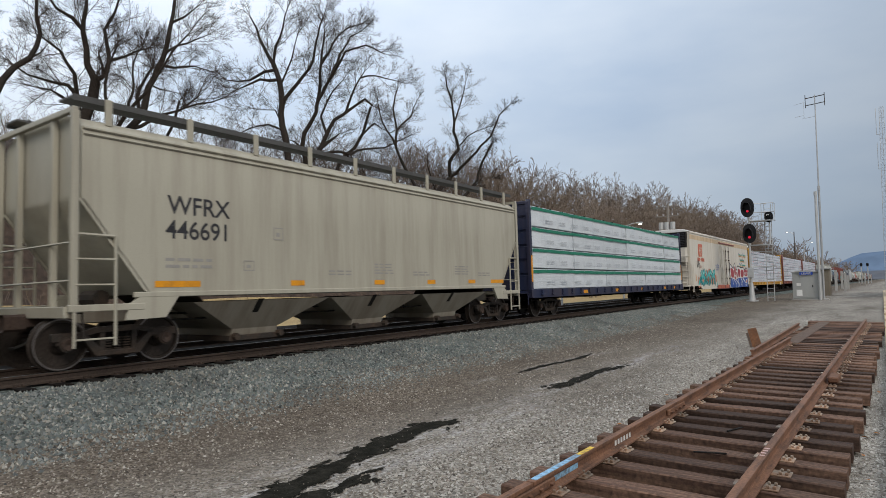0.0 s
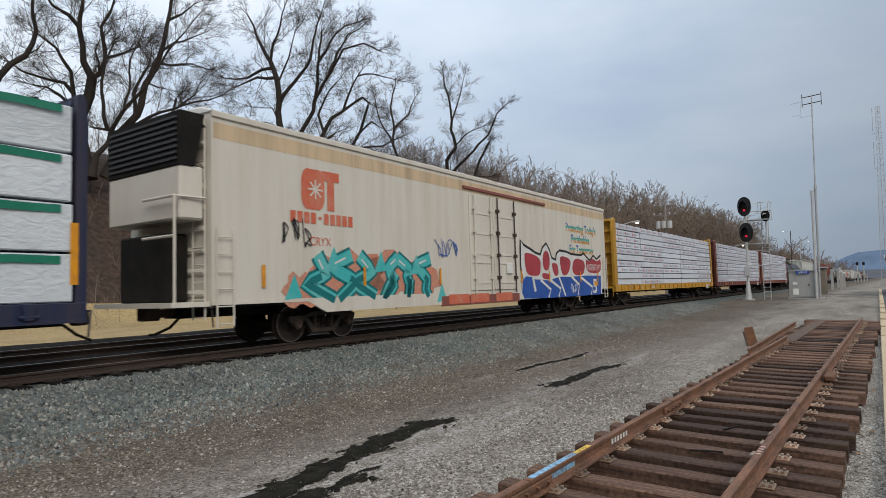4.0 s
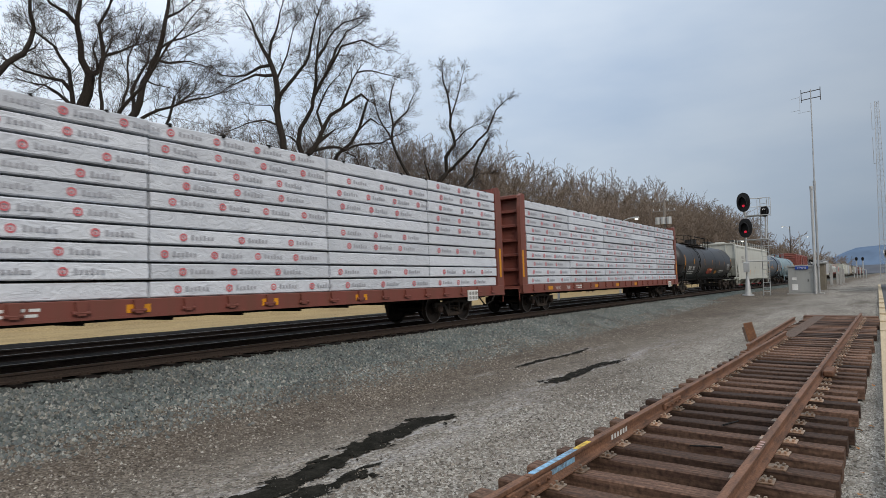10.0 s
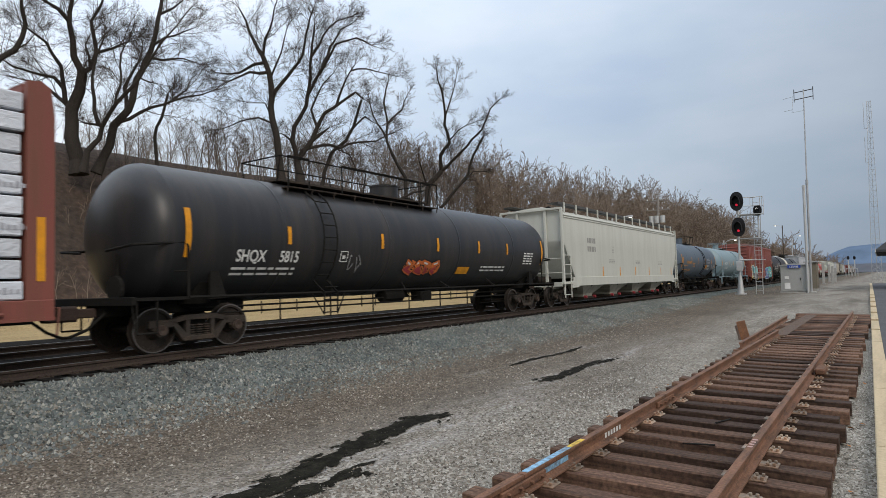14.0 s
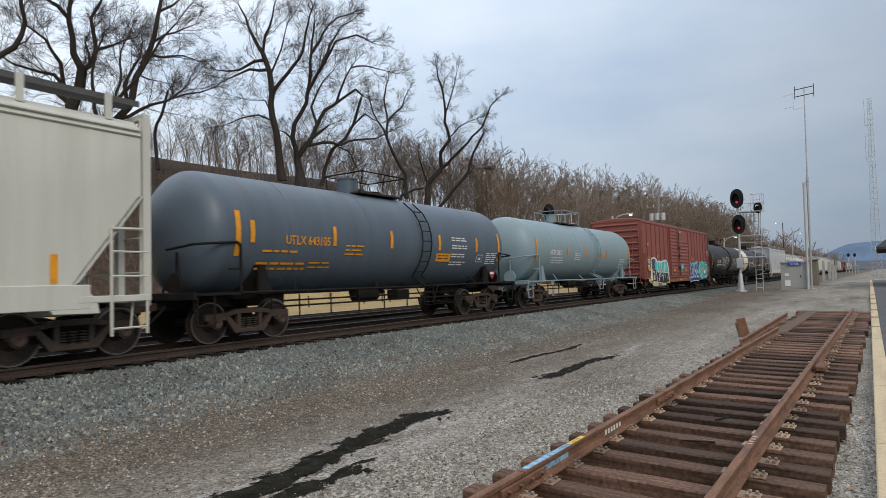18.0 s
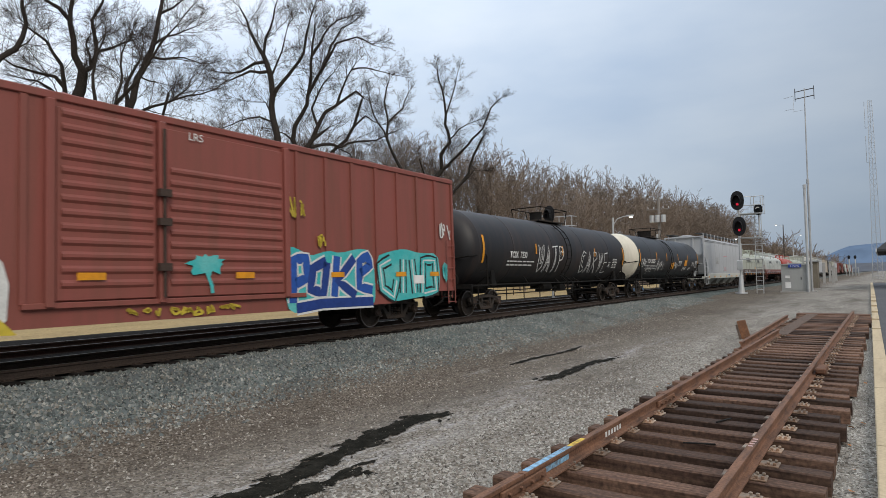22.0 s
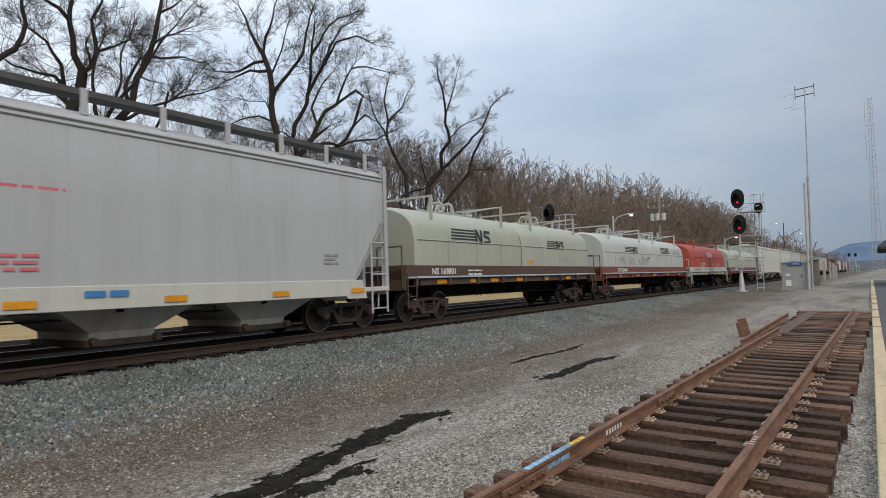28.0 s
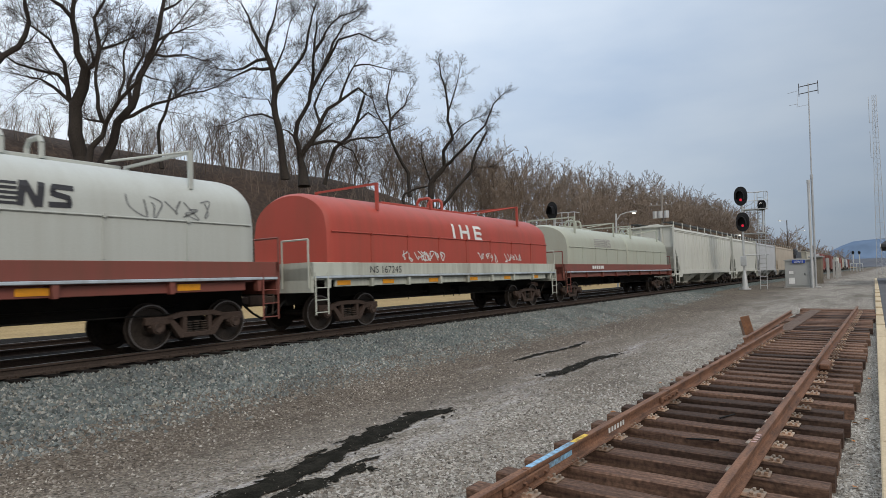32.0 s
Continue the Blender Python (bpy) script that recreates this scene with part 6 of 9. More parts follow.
for x, y in ((-9.6, 250.0), (-7.9, 252.0)):
    p = thing("signal_mast", "distant railway signal with a black head", "railway signal", pose(x, y, 0.3), group="distant signals")
    k = Kit().tube((0, 0, 0), (0, 0, 6.0), 0.16, 8)
    part("mast", k, M_ALU, p)
    k = Kit().box(-0.9, 0.9, -0.4, 0.4, 2.6, 2.8).box(-0.9, -0.75, -0.4, 0.4, 0, 2.6).box(0.75, 0.9, -0.4, 0.4, 0, 2.6)
    part("stand", k, M_ALU, p)
    signal_head(p, 0, -0.4, 6.4, 0.8, False)
sh = thing("warehouse", "long low pale warehouse beyond the tracks", "warehouse")
k = Kit().box(-34, -22, 190, 250, -1, 5.2)
part("wall", k, M_CONCRETE, sh)
k = Kit().prism_y([(-34.5, 5.2), (-21.5, 5.2), (-28, 7.4)], 189, 251)
part("roof", k, M_BUNGALOW, sh)
st = thing("station_building", "small station building with a dark shingled overhanging roof", "station building")
sx, sy = 0.42, 66.0
k = Kit().box(sx, sx + 7, sy, sy + 16, 0.3, 3.9)
part("wall", k, mat("tan_station_wall", (0.36, 0.30, 0.25), 0.85, 0, 18, 0.15, 1), st)
k = Kit().loft([[(sx - 0.9, sy - 1.4, 3.75), (sx + 8, sy - 1.4, 3.75), (sx + 8, sy + 17.4, 3.75), (sx - 0.9, sy + 17.4, 3.75)], [(sx - 0.9, sy - 1.4, 3.95), (sx + 8, sy - 1.4, 3.95), (sx + 8, sy + 17.4, 3.95), (sx - 0.9, sy + 17.4, 3.95)], [(sx + 1.6, sy + 1.2, 6.2), (sx + 5.5, sy + 1.2, 6.2), (sx + 5.5, sy + 15, 6.2), (sx + 1.6, sy + 15, 6.2)]])
part("roof", k, mat("dark_shingle_roof", (0.05, 0.05, 0.052), 0.9, 0, 30, 0.3, 1), st)
k = Kit().box(sx - 0.95, sx - 0.88, sy - 1.45, sy + 17.4, 3.72, 3.98)
part("fascia", k, M_WHITE, st)
k = Kit().box(sx + 0.8, sx + 1.5, sy - 0.05, sy, 0.9, 2.6)
part("window_frame", k, M_DARKWOOD, st)

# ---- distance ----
# the air is clear: distance haze is mixed into both hill colours
M_FARHILL = mat("far_hill_haze_tint", (0.125, 0.175, 0.255), 1.0, 0, 0.02, 0.12, 0.004, (0.10, 0.14, 0.20), 0.6, bump=0, spec=0.0)
M_NEARHILL = mat("nearer_woods_haze_tint", (0.105, 0.115, 0.135), 1.0, 0, 0.05, 0.15, 0.01, (0.13, 0.12, 0.12), 0.6, bump=0, spec=0.0)


def ridge(name, y, depth, material, height, label):
    k = Kit()
    xs = [-2400 + 40 * i for i in range(121)]
    k.loft([[(x, y, -5), (x, y + depth * 0.3, height(x) * 0.8), (x, y + depth * 0.6, height(x)), (x, y + depth, -5)] for x in xs], caps=False)
    return tagged(new(name, mesh_of(name, k, material, 60)), label, "hill", kind="structure")


ridge("backdrop", 2900, 500, M_FARHILL, lambda x: 118 - 95 * smooth01(-90, -330, x) + 9 * noise.noise(Vector((x * 0.004, 0, 0))) + 3 * noise.noise(Vector((x * 0.02, 1, 0))), "wooded ridge far away, painted haze-blue")
ridge("backdrop_low", 1300, 200, M_NEARHILL, lambda x: 17 + 5 * noise.noise(Vector((x * 0.006, 5, 0))) + 2.5 * noise.noise(Vector((x * 0.03, 5, 0))), "low woods at the end of the line with haze in their colour")

# ---- the big trees ----
big_tree(-52, 14.9, 10.3, "tall bare tree leaning over the bank", 11, (
    (-1, 0.0, 0.35, ((3.9, 3), (3.4, 14), (1.3, 39), (1.3, 38), (2.1, 20), (1.2, -5), (1.7, 3))),
    (0, 0.29, 0.23, ((2.4, -9), (3.2, -6), (2.8, -4))),
    (0, 0.66, 0.08, ((1.0, 47), (0.8, 39)))), 0.9)
big_tree(-52, 22.4, 11.1, "massive old bare tree with dark forked limbs", 12, (
    (-1, 0.0, 0.63, ((2.8, -9), (2.2, -4), (1.7, 16), (1.4, 8))),
    (0, 1.0, 0.29, ((1.4, -23), (2.3, -5), (1.9, 8), (2.2, 7))),
    (1, 0.5, 0.18, ((1.1, -45), (1.1, -66), (1.3, -43))),
    (0, 1.0, 0.21, ((0.8, 48), (1.3, 24), (2.7, -3), (1.6, 33), (1.9, 16))),
    (3, 0.26, 0.13, ((1.4, 67), (1.0, 53), (1.1, 53))),
    (0, 0.63, 0.18, ((2.3, -37), (1.0, -48), (0.8, -83))),
    (5, 0.16, 0.21, ((2.8, -1), (1.9, -30), (1.4, -68))),
    (6, 0.18, 0.16, ((1.0, -45), (1.0, -86), (1.6, -75), (1.0, -65))),
    (3, 0.09, 0.13, ((1.9, -9), (0.9, 12)))), 1.0)
big_tree(-51, 22.3, 11.0, "bare tree stem leaning beside the old tree", 13, (
    (-1, 0.0, 0.28, ((1.7, 6), (1.3, 32), (1.0, 16))),
    (0, 1.0, 0.18, ((0.4, -44), (1.8, -9), (1.8, -8), (1.7, 15), (1.5, 12))),
    (0, 1.0, 0.18, ((2.0, 24), (1.7, 38), (1.9, 33), (2.0, 25), (1.7, 46))),
    (2, 0.21, 0.13, ((2.7, 13), (2.1, 3), (1.9, 21))),
    (1, 0.02, 0.13, ((1.1, -79), (0.5, -55)))), 0.8)
big_tree(-52, 23.8, 11.3, "tall bare leaning tree with a long broken limb", 14, (
    (-1, 0.0, 0.4, ((2.4, 16), (1.7, 14), (1.8, 34), (2.7, 13), (2.7, 22), (2.8, 13), (1.5, 12), (2.1, 6))),
    (0, 0.25, 0.16, ((2.1, 60), (3.0, 59), (3.3, 72))),
    (1, 0.59, 0.13, ((0.8, 47), (0.8, 39))),
    (2, 0.01, 0.11, ((0.7, 1),)),
    (0, 0.32, 0.19, ((2.2, -3), (3.6, 16), (1.6, 8))),
    (0, 0.61, 0.13, ((1.2, 83), (1.9, 67), (1.5, 94))),
    (0, 0.83, 0.13, ((1.5, 55), (1.6, 41))),
    (0, 0.5, 0.08, ((0.8, 102), (1.0, 82))),
    (0, 0.67, 0.11, ((1.5, 53), (2.1, 51), (1.3, 45)))), 0.9)
big_tree(-52, 29.0, 12.0, "dead broken tree trunk standing on the bank", 15, (
    (-1, 0.0, 0.17, ((2.1, 2), (2.0, 4), (2.0, 16), (1.4, 16))),
    (0, 0.84, 0.08, ((0.8, 38),))), 0.35)
big_tree(-52, 42.8, 12.7, "tall bare tree with a spreading twiggy crown", 16, (
    (-1, 0.0, 0.41, ((2.6, -6), (4.2, -8), (2.6, -3), (2.4, -12), (1.8, -18))),
    (0, 0.69, 0.22, ((1.7, 35), (3.6, 36), (1.8, 16), (2.7, 16))),
    (0, 0.87, 0.19, ((2.0, -90), (2.5, -119))),
    (0, 0.95, 0.19, ((1.2, -91), (1.7, -117), (1.2, -97), (1.4, -76))),
    (0, 1.0, 0.22, ((2.1, -31), (2.5, -20), (1.6, -25))),
    (0, 1.0, 0.16, ((1.7, 12), (0.9, 25), (2.8, 12))),
    (0, 0.46, 0.12, ((1.6, -69), (2.0, -110), (1.8, -112))),
    (0, 0.48, 0.09, ((2.3, -24), (1.7, -83), (1.2, -78))),
    (0, 0.82, 0.12, ((2.9, 29), (2.5, 7)))), 0.85)
big_tree(-52, 45.4, 12.3, "broad low-forked bare tree with thick crooked limbs", 17, (
    (-1, 0.0, 0.58, ((1.7, -8), (1.3, -10))),
    (0, 1.0, 0.29, ((2.3, -13), (1.5, 0), (2.6, 30), (1.9, 10), (3.3, 2), (3.0, 9))),
    (1, 0.01, 0.32, ((3.0, 42), (3.5, 26), (2.2, 52), (2.2, 59), (1.2, 128))),
    (1, 0.51, 0.19, ((1.8, 34), (4.0, 28), (2.2, 71), (1.8, 119))),
    (2, 0.14, 0.19, ((3.0, 76), (1.2, 94), (2.1, 62), (2.6, 81), (3.0, 58))),
    (2, 0.67, 0.16, ((1.9, 25), (2.9, 31))),
    (5, 0.85, 0.1, ((1.8, 78), (3.7, 91))),
    (2, 0.25, 0.26, ((1.5, 43), (1.1, 46))),
    (2, 0.38, 0.16, ((2.3, -16), (2.8, 20), (3.1, 31))),
    (1, 0.15, 0.16, ((1.2, -42), (0.6, -75))),
    (1, 0.78, 0.16, ((2.8, 24), (2.6, 38), (1.6, 60))),
    (3, 0.3, 0.16, ((3.0, 20), (2.8, 28), (2.0, 45)))), 0.85)
big_tree(-53, 49.4, 12.9, "bent slender bare tree on the bank", 18, (
    (-1, 0.0, 0.23, ((1.9, 13), (2.4, 20), (2.2, 53), (2.9, 22), (2.4, 14))),
    (0, 0.43, 0.1, ((1.7, 105), (3.0, 147))),
    (0, 0.69, 0.13, ((2.2, 49), (2.2, 116)))), 0.85)
big_tree(-52, 63.9, 12.7, "slender bare tree with a fine round crown", 19, (
    (-1, 0.0, 0.27, ((3.1, -6), (2.5, -25), (3.1, -21), (2.3, 7), (3.1, -11), (2.8, 12))),
    (0, 0.52, 0.15, ((3.4, -30), (2.8, -15))),
    (0, 0.65, 0.15, ((2.9, 40), (2.5, 19)))), 0.85, 0.8)
big_tree(-52, 68.6, 10.6, "forked bare tree with small tufted crowns", 20, (
    (-1, 0.0, 0.52, ((2.5, -5), (2.0, -1), (3.0, 40))),
    (0, 1.0, 0.24, ((4.1, 49), (3.8, 44), (2.9, 24), (1.4, 46))),
    (0, 1.0, 0.28, ((2.1, -8), (2.0, 36), (2.5, -14), (1.2, 12), (3.3, -6), (2.5, -14))),
    (0, 0.6, 0.16, ((2.2, -23), (1.7, -13))),
    (2, 0.33, 0.12, ((1.8, 50), (2.6, 72))),
    (2, 0.57, 0.12, ((3.1, 24), (2.1, 19)))), 1.0, 0.8)
big_tree(-51, 68.4, 10.4, "bare sapling leaning outwards", 21, (
    (-1, 0.0, 0.24, ((4.3, 37), (3.8, 45), (2.7, 16), (3.0, 33))),
    (0, 0.43, 0.12, ((3.1, 42), (1.4, 85)))), 0.85, 0.8)
big_tree(-51, 62.0, 10.4, "crooked dead stem on the bank", 22, (
    (-1, 0.0, 0.19, ((1.7, -12), (0.8, 17), (1.6, 71), (1.5, 82))),), 0.2)

rw = random.Random(77)


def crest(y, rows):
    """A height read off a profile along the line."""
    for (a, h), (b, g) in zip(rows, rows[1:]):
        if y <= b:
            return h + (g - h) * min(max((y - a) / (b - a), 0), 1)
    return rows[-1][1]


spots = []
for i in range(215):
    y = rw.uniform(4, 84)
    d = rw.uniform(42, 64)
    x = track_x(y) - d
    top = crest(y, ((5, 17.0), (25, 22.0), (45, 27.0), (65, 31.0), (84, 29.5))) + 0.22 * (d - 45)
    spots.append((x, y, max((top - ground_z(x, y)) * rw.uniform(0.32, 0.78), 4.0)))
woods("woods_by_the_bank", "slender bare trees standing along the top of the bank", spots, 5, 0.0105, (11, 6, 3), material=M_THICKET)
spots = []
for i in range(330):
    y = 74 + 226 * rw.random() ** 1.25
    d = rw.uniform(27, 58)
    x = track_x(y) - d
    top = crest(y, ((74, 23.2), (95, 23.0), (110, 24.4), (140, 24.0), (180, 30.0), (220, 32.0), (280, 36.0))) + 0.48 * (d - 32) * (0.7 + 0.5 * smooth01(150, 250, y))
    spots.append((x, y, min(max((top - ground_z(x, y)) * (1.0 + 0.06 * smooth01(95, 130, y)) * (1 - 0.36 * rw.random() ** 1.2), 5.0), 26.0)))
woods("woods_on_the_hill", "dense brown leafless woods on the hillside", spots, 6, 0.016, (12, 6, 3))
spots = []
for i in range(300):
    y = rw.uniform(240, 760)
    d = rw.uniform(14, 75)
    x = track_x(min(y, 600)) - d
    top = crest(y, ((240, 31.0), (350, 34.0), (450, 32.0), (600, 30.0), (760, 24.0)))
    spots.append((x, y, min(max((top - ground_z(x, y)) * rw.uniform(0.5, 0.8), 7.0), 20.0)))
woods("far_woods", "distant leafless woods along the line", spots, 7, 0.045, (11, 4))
spots = []
for i in range(760):
    y = rw.uniform(0, 120)
    spots.append((track_x(y) - rw.uniform(28, 48), y, rw.uniform(1.2, 3.6)))
for i in range(420):
    y = rw.uniform(0, 82)
    spots.append((track_x(y) - rw.uniform(40, 54), y, rw.uniform(1.6, 4.6)))
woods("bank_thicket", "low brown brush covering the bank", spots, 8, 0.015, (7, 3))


# ---- loose stone ----
def stones(name, label, material, n, pick, size, seed):
    rng = np.random.default_rng(seed)
    base = np.array([(1, 0, -0.3), (-1, 0, -0.3), (0, 1, -0.3), (0, -1, -0.3), (0, 0, 1.2)], float)
    tri = np.array([(0, 2, 4), (2, 1, 4), (1, 3, 4), (3, 0, 4)])
    pos = np.array([pick(rng) for _ in range(n)])
    z = np.array([ground_z(x, y) for x, y in pos])
    s = size[0] + (size[1] - size[0]) * rng.random(n) ** 2
    v = base[None] * (0.65 + 0.7 * rng.random((n, 5, 1))) * s[:, None, None] * np.array([1, 1, 0.72])
    v += 0.25 * s[:, None, None] * rng.standard_normal((n, 5, 3)) * 0.6
    a = rng.random(n) * 6.283
    c, q = np.cos(a)[:, None], np.sin(a)[:, None]
    vx, vy = v[..., 0] * c - v[..., 1] * q, v[..., 0] * q + v[..., 1] * c
    v = np.stack([vx + pos[:, :1], vy + pos[:, 1:], v[..., 2] + (z + 0.10 * s)[:, None]], -1).reshape(-1, 3)
    f = (tri[None] + 5 * np.arange(n)[:, None, None]).reshape(-1, 3)
    me = bpy.data.meshes.new(name)
    me.vertices.add(len(v))
    me.vertices.foreach_set("co", v.ravel())
    me.loops.add(f.size)
    me.loops.foreach_set("vertex_index", f.ravel())
    me.polygons.add(len(f))
    me.polygons.foreach_set("loop_start", np.arange(0, f.size, 3))
    me.materials.append(material)
    me.update(calc_edges=True)
    return tagged(new(name, me), label, "stones", kind="stuff")


def stone_mat(name, cols, rough=0.85):
    m = bpy.data.materials.new(name)
    m.use_nodes = True
    n, l = m.node_tree.nodes, m.node_tree.links
    g = n.new("ShaderNodeNewGeometry")
    rp = n.new("ShaderNodeValToRGB")
    rp.color_ramp.interpolation = "LINEAR"
    while len(rp.color_ramp.elements) < len(cols):
        rp.color_ramp.elements.new(0.5)
    for i, c in enumerate(cols):
        rp.color_ramp.elements[i].position = i / (len(cols) - 1)
        rp.color_ramp.elements[i].color = (*c, 1)
    l.new(g.outputs["Random Per Island"], rp.inputs["Fac"])
    nz = n.new("ShaderNodeTexNoise")
    nz.inputs["Scale"].default_value = 0.7
    hs = n.new("ShaderNodeHueSaturation")
    mr = n.new("ShaderNodeMapRange")
    mr.inputs["From Min"].default_value, mr.inputs["From Max"].default_value = 0.3, 0.7
    mr.inputs["To Min"].default_value, mr.inputs["To Max"].default_value = 0.75, 1.2
    tc = n.new("ShaderNodeTexCoord")
    l.new(tc.outputs["Object"], nz.inputs["Vector"])
    l.new(nz.outputs["Fac"], mr.inputs["Value"])
    l.new(mr.outputs["Result"], hs.inputs["Value"])
    l.new(rp.outputs["Color"], hs.inputs["Color"])
    l.new(hs.outputs["Color"], n["Principled BSDF"].inputs["Base Color"])
    n["Principled BSDF"].inputs["Roughness"].default_value = rough
    return m


M_STONE_BLUE = stone_mat("ballast_stone", [(0.019, 0.021, 0.019), (0.132, 0.151, 0.146), (0.051, 0.058, 0.053), (0.211, 0.220, 0.203), (0.092, 0.110, 0.111), (0.150, 0.136, 0.107), (0.370, 0.361, 0.316)])
M_STONE_BROWN = stone_mat("yard_stone", [(0.037, 0.029, 0.022), (0.209, 0.174, 0.140), (0.079, 0.064, 0.049), (0.307, 0.270, 0.223), (0.140, 0.115, 0.091), (0.465, 0.428, 0.372)])
M_STONE_PALE = stone_mat("pale_stone", [(0.112, 0.102, 0.088), (0.326, 0.307, 0.265), (0.205, 0.191, 0.167), (0.465, 0.442, 0.400), (0.260, 0.246, 0.219)])


M_STONE_DARK = stone_mat("dark_stone", [(0.02, 0.018, 0.016), (0.055, 0.047, 0.04), (0.035, 0.03, 0.026), (0.08, 0.07, 0.06)])


def on_bank(r):
    y = -1 + 46 * r.random() ** 1.5
    return track_x(y) + 1.02 + 2.45 * r.random() ** 1.1 + 0.42 * abs(r.standard_normal()), y


def in_yard(r):
    while True:
        y = 1.5 + 30 * r.random() ** 1.7
        x = -10.2 + 7.0 * r.random()
        if not (-6.2 < x < -4.6 and y < 9 and r.random() < 0.6):
            return x, y


def by_siding(r):
    y = 1 + 34 * r.random() ** 1.6
    return (-3.3 - 1.5 * r.random() ** 1.5, y) if r.random() < 0.5 else (-0.62 + (0.6 + EDGE_A * -y) * r.random(), y)


def under_siding(r):
    return -3.2 + 2.6 * r.random(), 1 + 30 * r.random()


stones("ballast_stones", "blue-grey crushed ballast stones on the bank", M_STONE_BLUE, 80000, on_bank, (0.015, 0.042), 1)
stones("yard_stones", "fine brown gravel of the yard", M_STONE_BROWN, 48000, in_yard, (0.007, 0.024), 2)
stones("siding_stones", "pale gravel along the siding", M_STONE_PALE, 22000, by_siding, (0.008, 0.026), 3)
stones("between_ties", "dark gravel between the siding ties", M_STONE_DARK, 5000, under_siding, (0.012, 0.03), 4)

# ---- puddles and pale crust ----
M_PUDDLE = mat("wet_mud", (0.0095, 0.009, 0.0065), 0.9, 0, 45, 0.6, 5, (0.05, 0.045, 0.036), 0.45, bump=0.6, depth=0.015, spec=0.06)


def ragged(name, label, box, cell, level, material, z, category):
    """The part of a flat sheet where level(x, y) is above zero, cut along its outline."""
    x0, x1, y0, y1 = box
    nx, ny = int((x1 - x0) / cell), int((y1 - y0) / cell)
    val = [[level(x0 + i * cell, y0 + j * cell) for i in range(nx + 1)] for j in range(ny + 1)]
    vs, fs = [], []
    for j in range(ny):
        for i in range(nx):
            q = [(i, j), (i + 1, j), (i + 1, j + 1), (i, j + 1)]
            if max(val[b][a] for a, b in q) <= 0:
                continue
            poly = []
            for (a, b), (c, d) in zip(q, q[1:] + q[:1]):
                p, r = val[b][a], val[d][c]
                if p > 0:
                    poly.append((a, b))
                if (p > 0) != (r > 0):
                    t = p / (p - r)
                    poly.append((a + (c - a) * t, b + (d - b) * t))
            if len(poly) > 2:
                fs.append(tuple(range(len(vs), len(vs) + len(poly))))
                vs += [(x0 + a * cell, y0 + b * cell, z) for a, b in poly]
    me = bpy.data.meshes.new(name)
    me.from_pydata(vs, [], fs)
    me.materials.append(material)
    return tagged(new(name, me), label, category, kind="stuff")


def field(x, y, s, k):
    return noise.fractal(Vector((x * s, y * s * 0.42, k)), 0.9, 2.1, 4)


# ruts of the yard road: middle at the near end, drift, reach along y, half width
RUTS = ((-5.22, -0.165, 1.5, 8.6, 0.23), (-4.82, -0.05, 2.2, 5.8, 0.17), (-5.72, 0.0, 11.0, 15.9, 0.17), (-7.31, 0.0, 12.4, 18.0, 0.09))


def wet(x, y):
    best = 0.0
    for cx, drift, y0, y1, w in RUTS:
        if y0 < y < y1 and abs(x - cx) < 1.4:
            c = cx + drift * min(max(y - 4.0, -2), 3.2) + 0.06 * math.sin(y * 1.7)
            lies = smooth01(y0, y0 + 0.9, y) * (1 - smooth01(y1 - 1.6, y1, y))
            best = max(best, math.exp(-((x - c) / w) ** 2) * lies)
    if best < 0.02:
        return -1.0
    return best + 0.30 * field(x, y, 2.4, 2.0) + 0.50 * field(x, y, 7.0, 5.0) + 0.34 * field(x, y, 24.0, 8.0) - 0.50


ragged("puddle", "dark wet puddles in the muddy ruts", (-7.9, -4.2, 2.2, 18.2), 0.026, wet, M_PUDDLE, 0.015, "puddle")

# ---- fallen leaves beside the siding ----
M_LEAF = mat("fallen_orange_leaf", (0.42, 0.17, 0.045), 0.8, 0, 20, 0.2, 6, (0.24, 0.11, 0.04), 0.7, rnd=0.3)
lr = random.Random(12)
for i in range(26):
    y = 3.2 + 12 * lr.random()
    x = lr.uniform(-0.72, -0.12 - EDGE_A * y) if i % 4 else lr.uniform(-3.6, -3.3)
    s = lr.uniform(0.025, 0.055)
    k = Kit().add([(0, -s, 0), (s * 0.6, -s * 0.3, s * 0.25), (s * 0.45, s * 0.6, s * 0.1), (0, s * 1.1, s * 0.3), (-s * 0.5, s * 0.5, s * 0.35), (-s * 0.6, -s * 0.4, s * 0.05), (0, 0, s * 0.12)],
                  [(6, 0, 1), (6, 1, 2), (6, 2, 3), (6, 3, 4), (6, 4, 5), (6, 5, 0)])
    lf = lump("fallen_leaf", k, M_LEAF, "dry orange leaf lying on the gravel", "leaf", group="fallen leaves")
    lf.matrix_basis = pose(x, y, 0.022, lr.uniform(-12, 12), lr.uniform(-12, 12), lr.uniform(0, 360))

# ---- the train's cars ----
P_BEIGE = car_paint("beige_hopper_paint", (0.40, 0.38, 0.31), 0.30)
# bays and centre sill: darker base than the body, with more dirt streaks
P_BEIGE_UNDER = car_paint("darker_beige_underside", (0.25, 0.23, 0.19), 0.6)
P_NAVY = car_paint("navy_paint", (0.016, 0.023, 0.058), 0.45)
P_CREAM = car_paint("cream_reefer_paint", (0.62, 0.59, 0.52), 0.25, dirt_col=(0.32, 0.2, 0.12))
P_WHITE_ROOF = car_paint("white_roof_paint", (0.72, 0.71, 0.68), 0.2)
P_ORANGE_BAND = car_paint("faded_orange_band", (0.60, 0.46, 0.30), 0.4)
P_YELLOW = car_paint("yellow_car_paint", (0.50, 0.27, 0.03), 0.5)
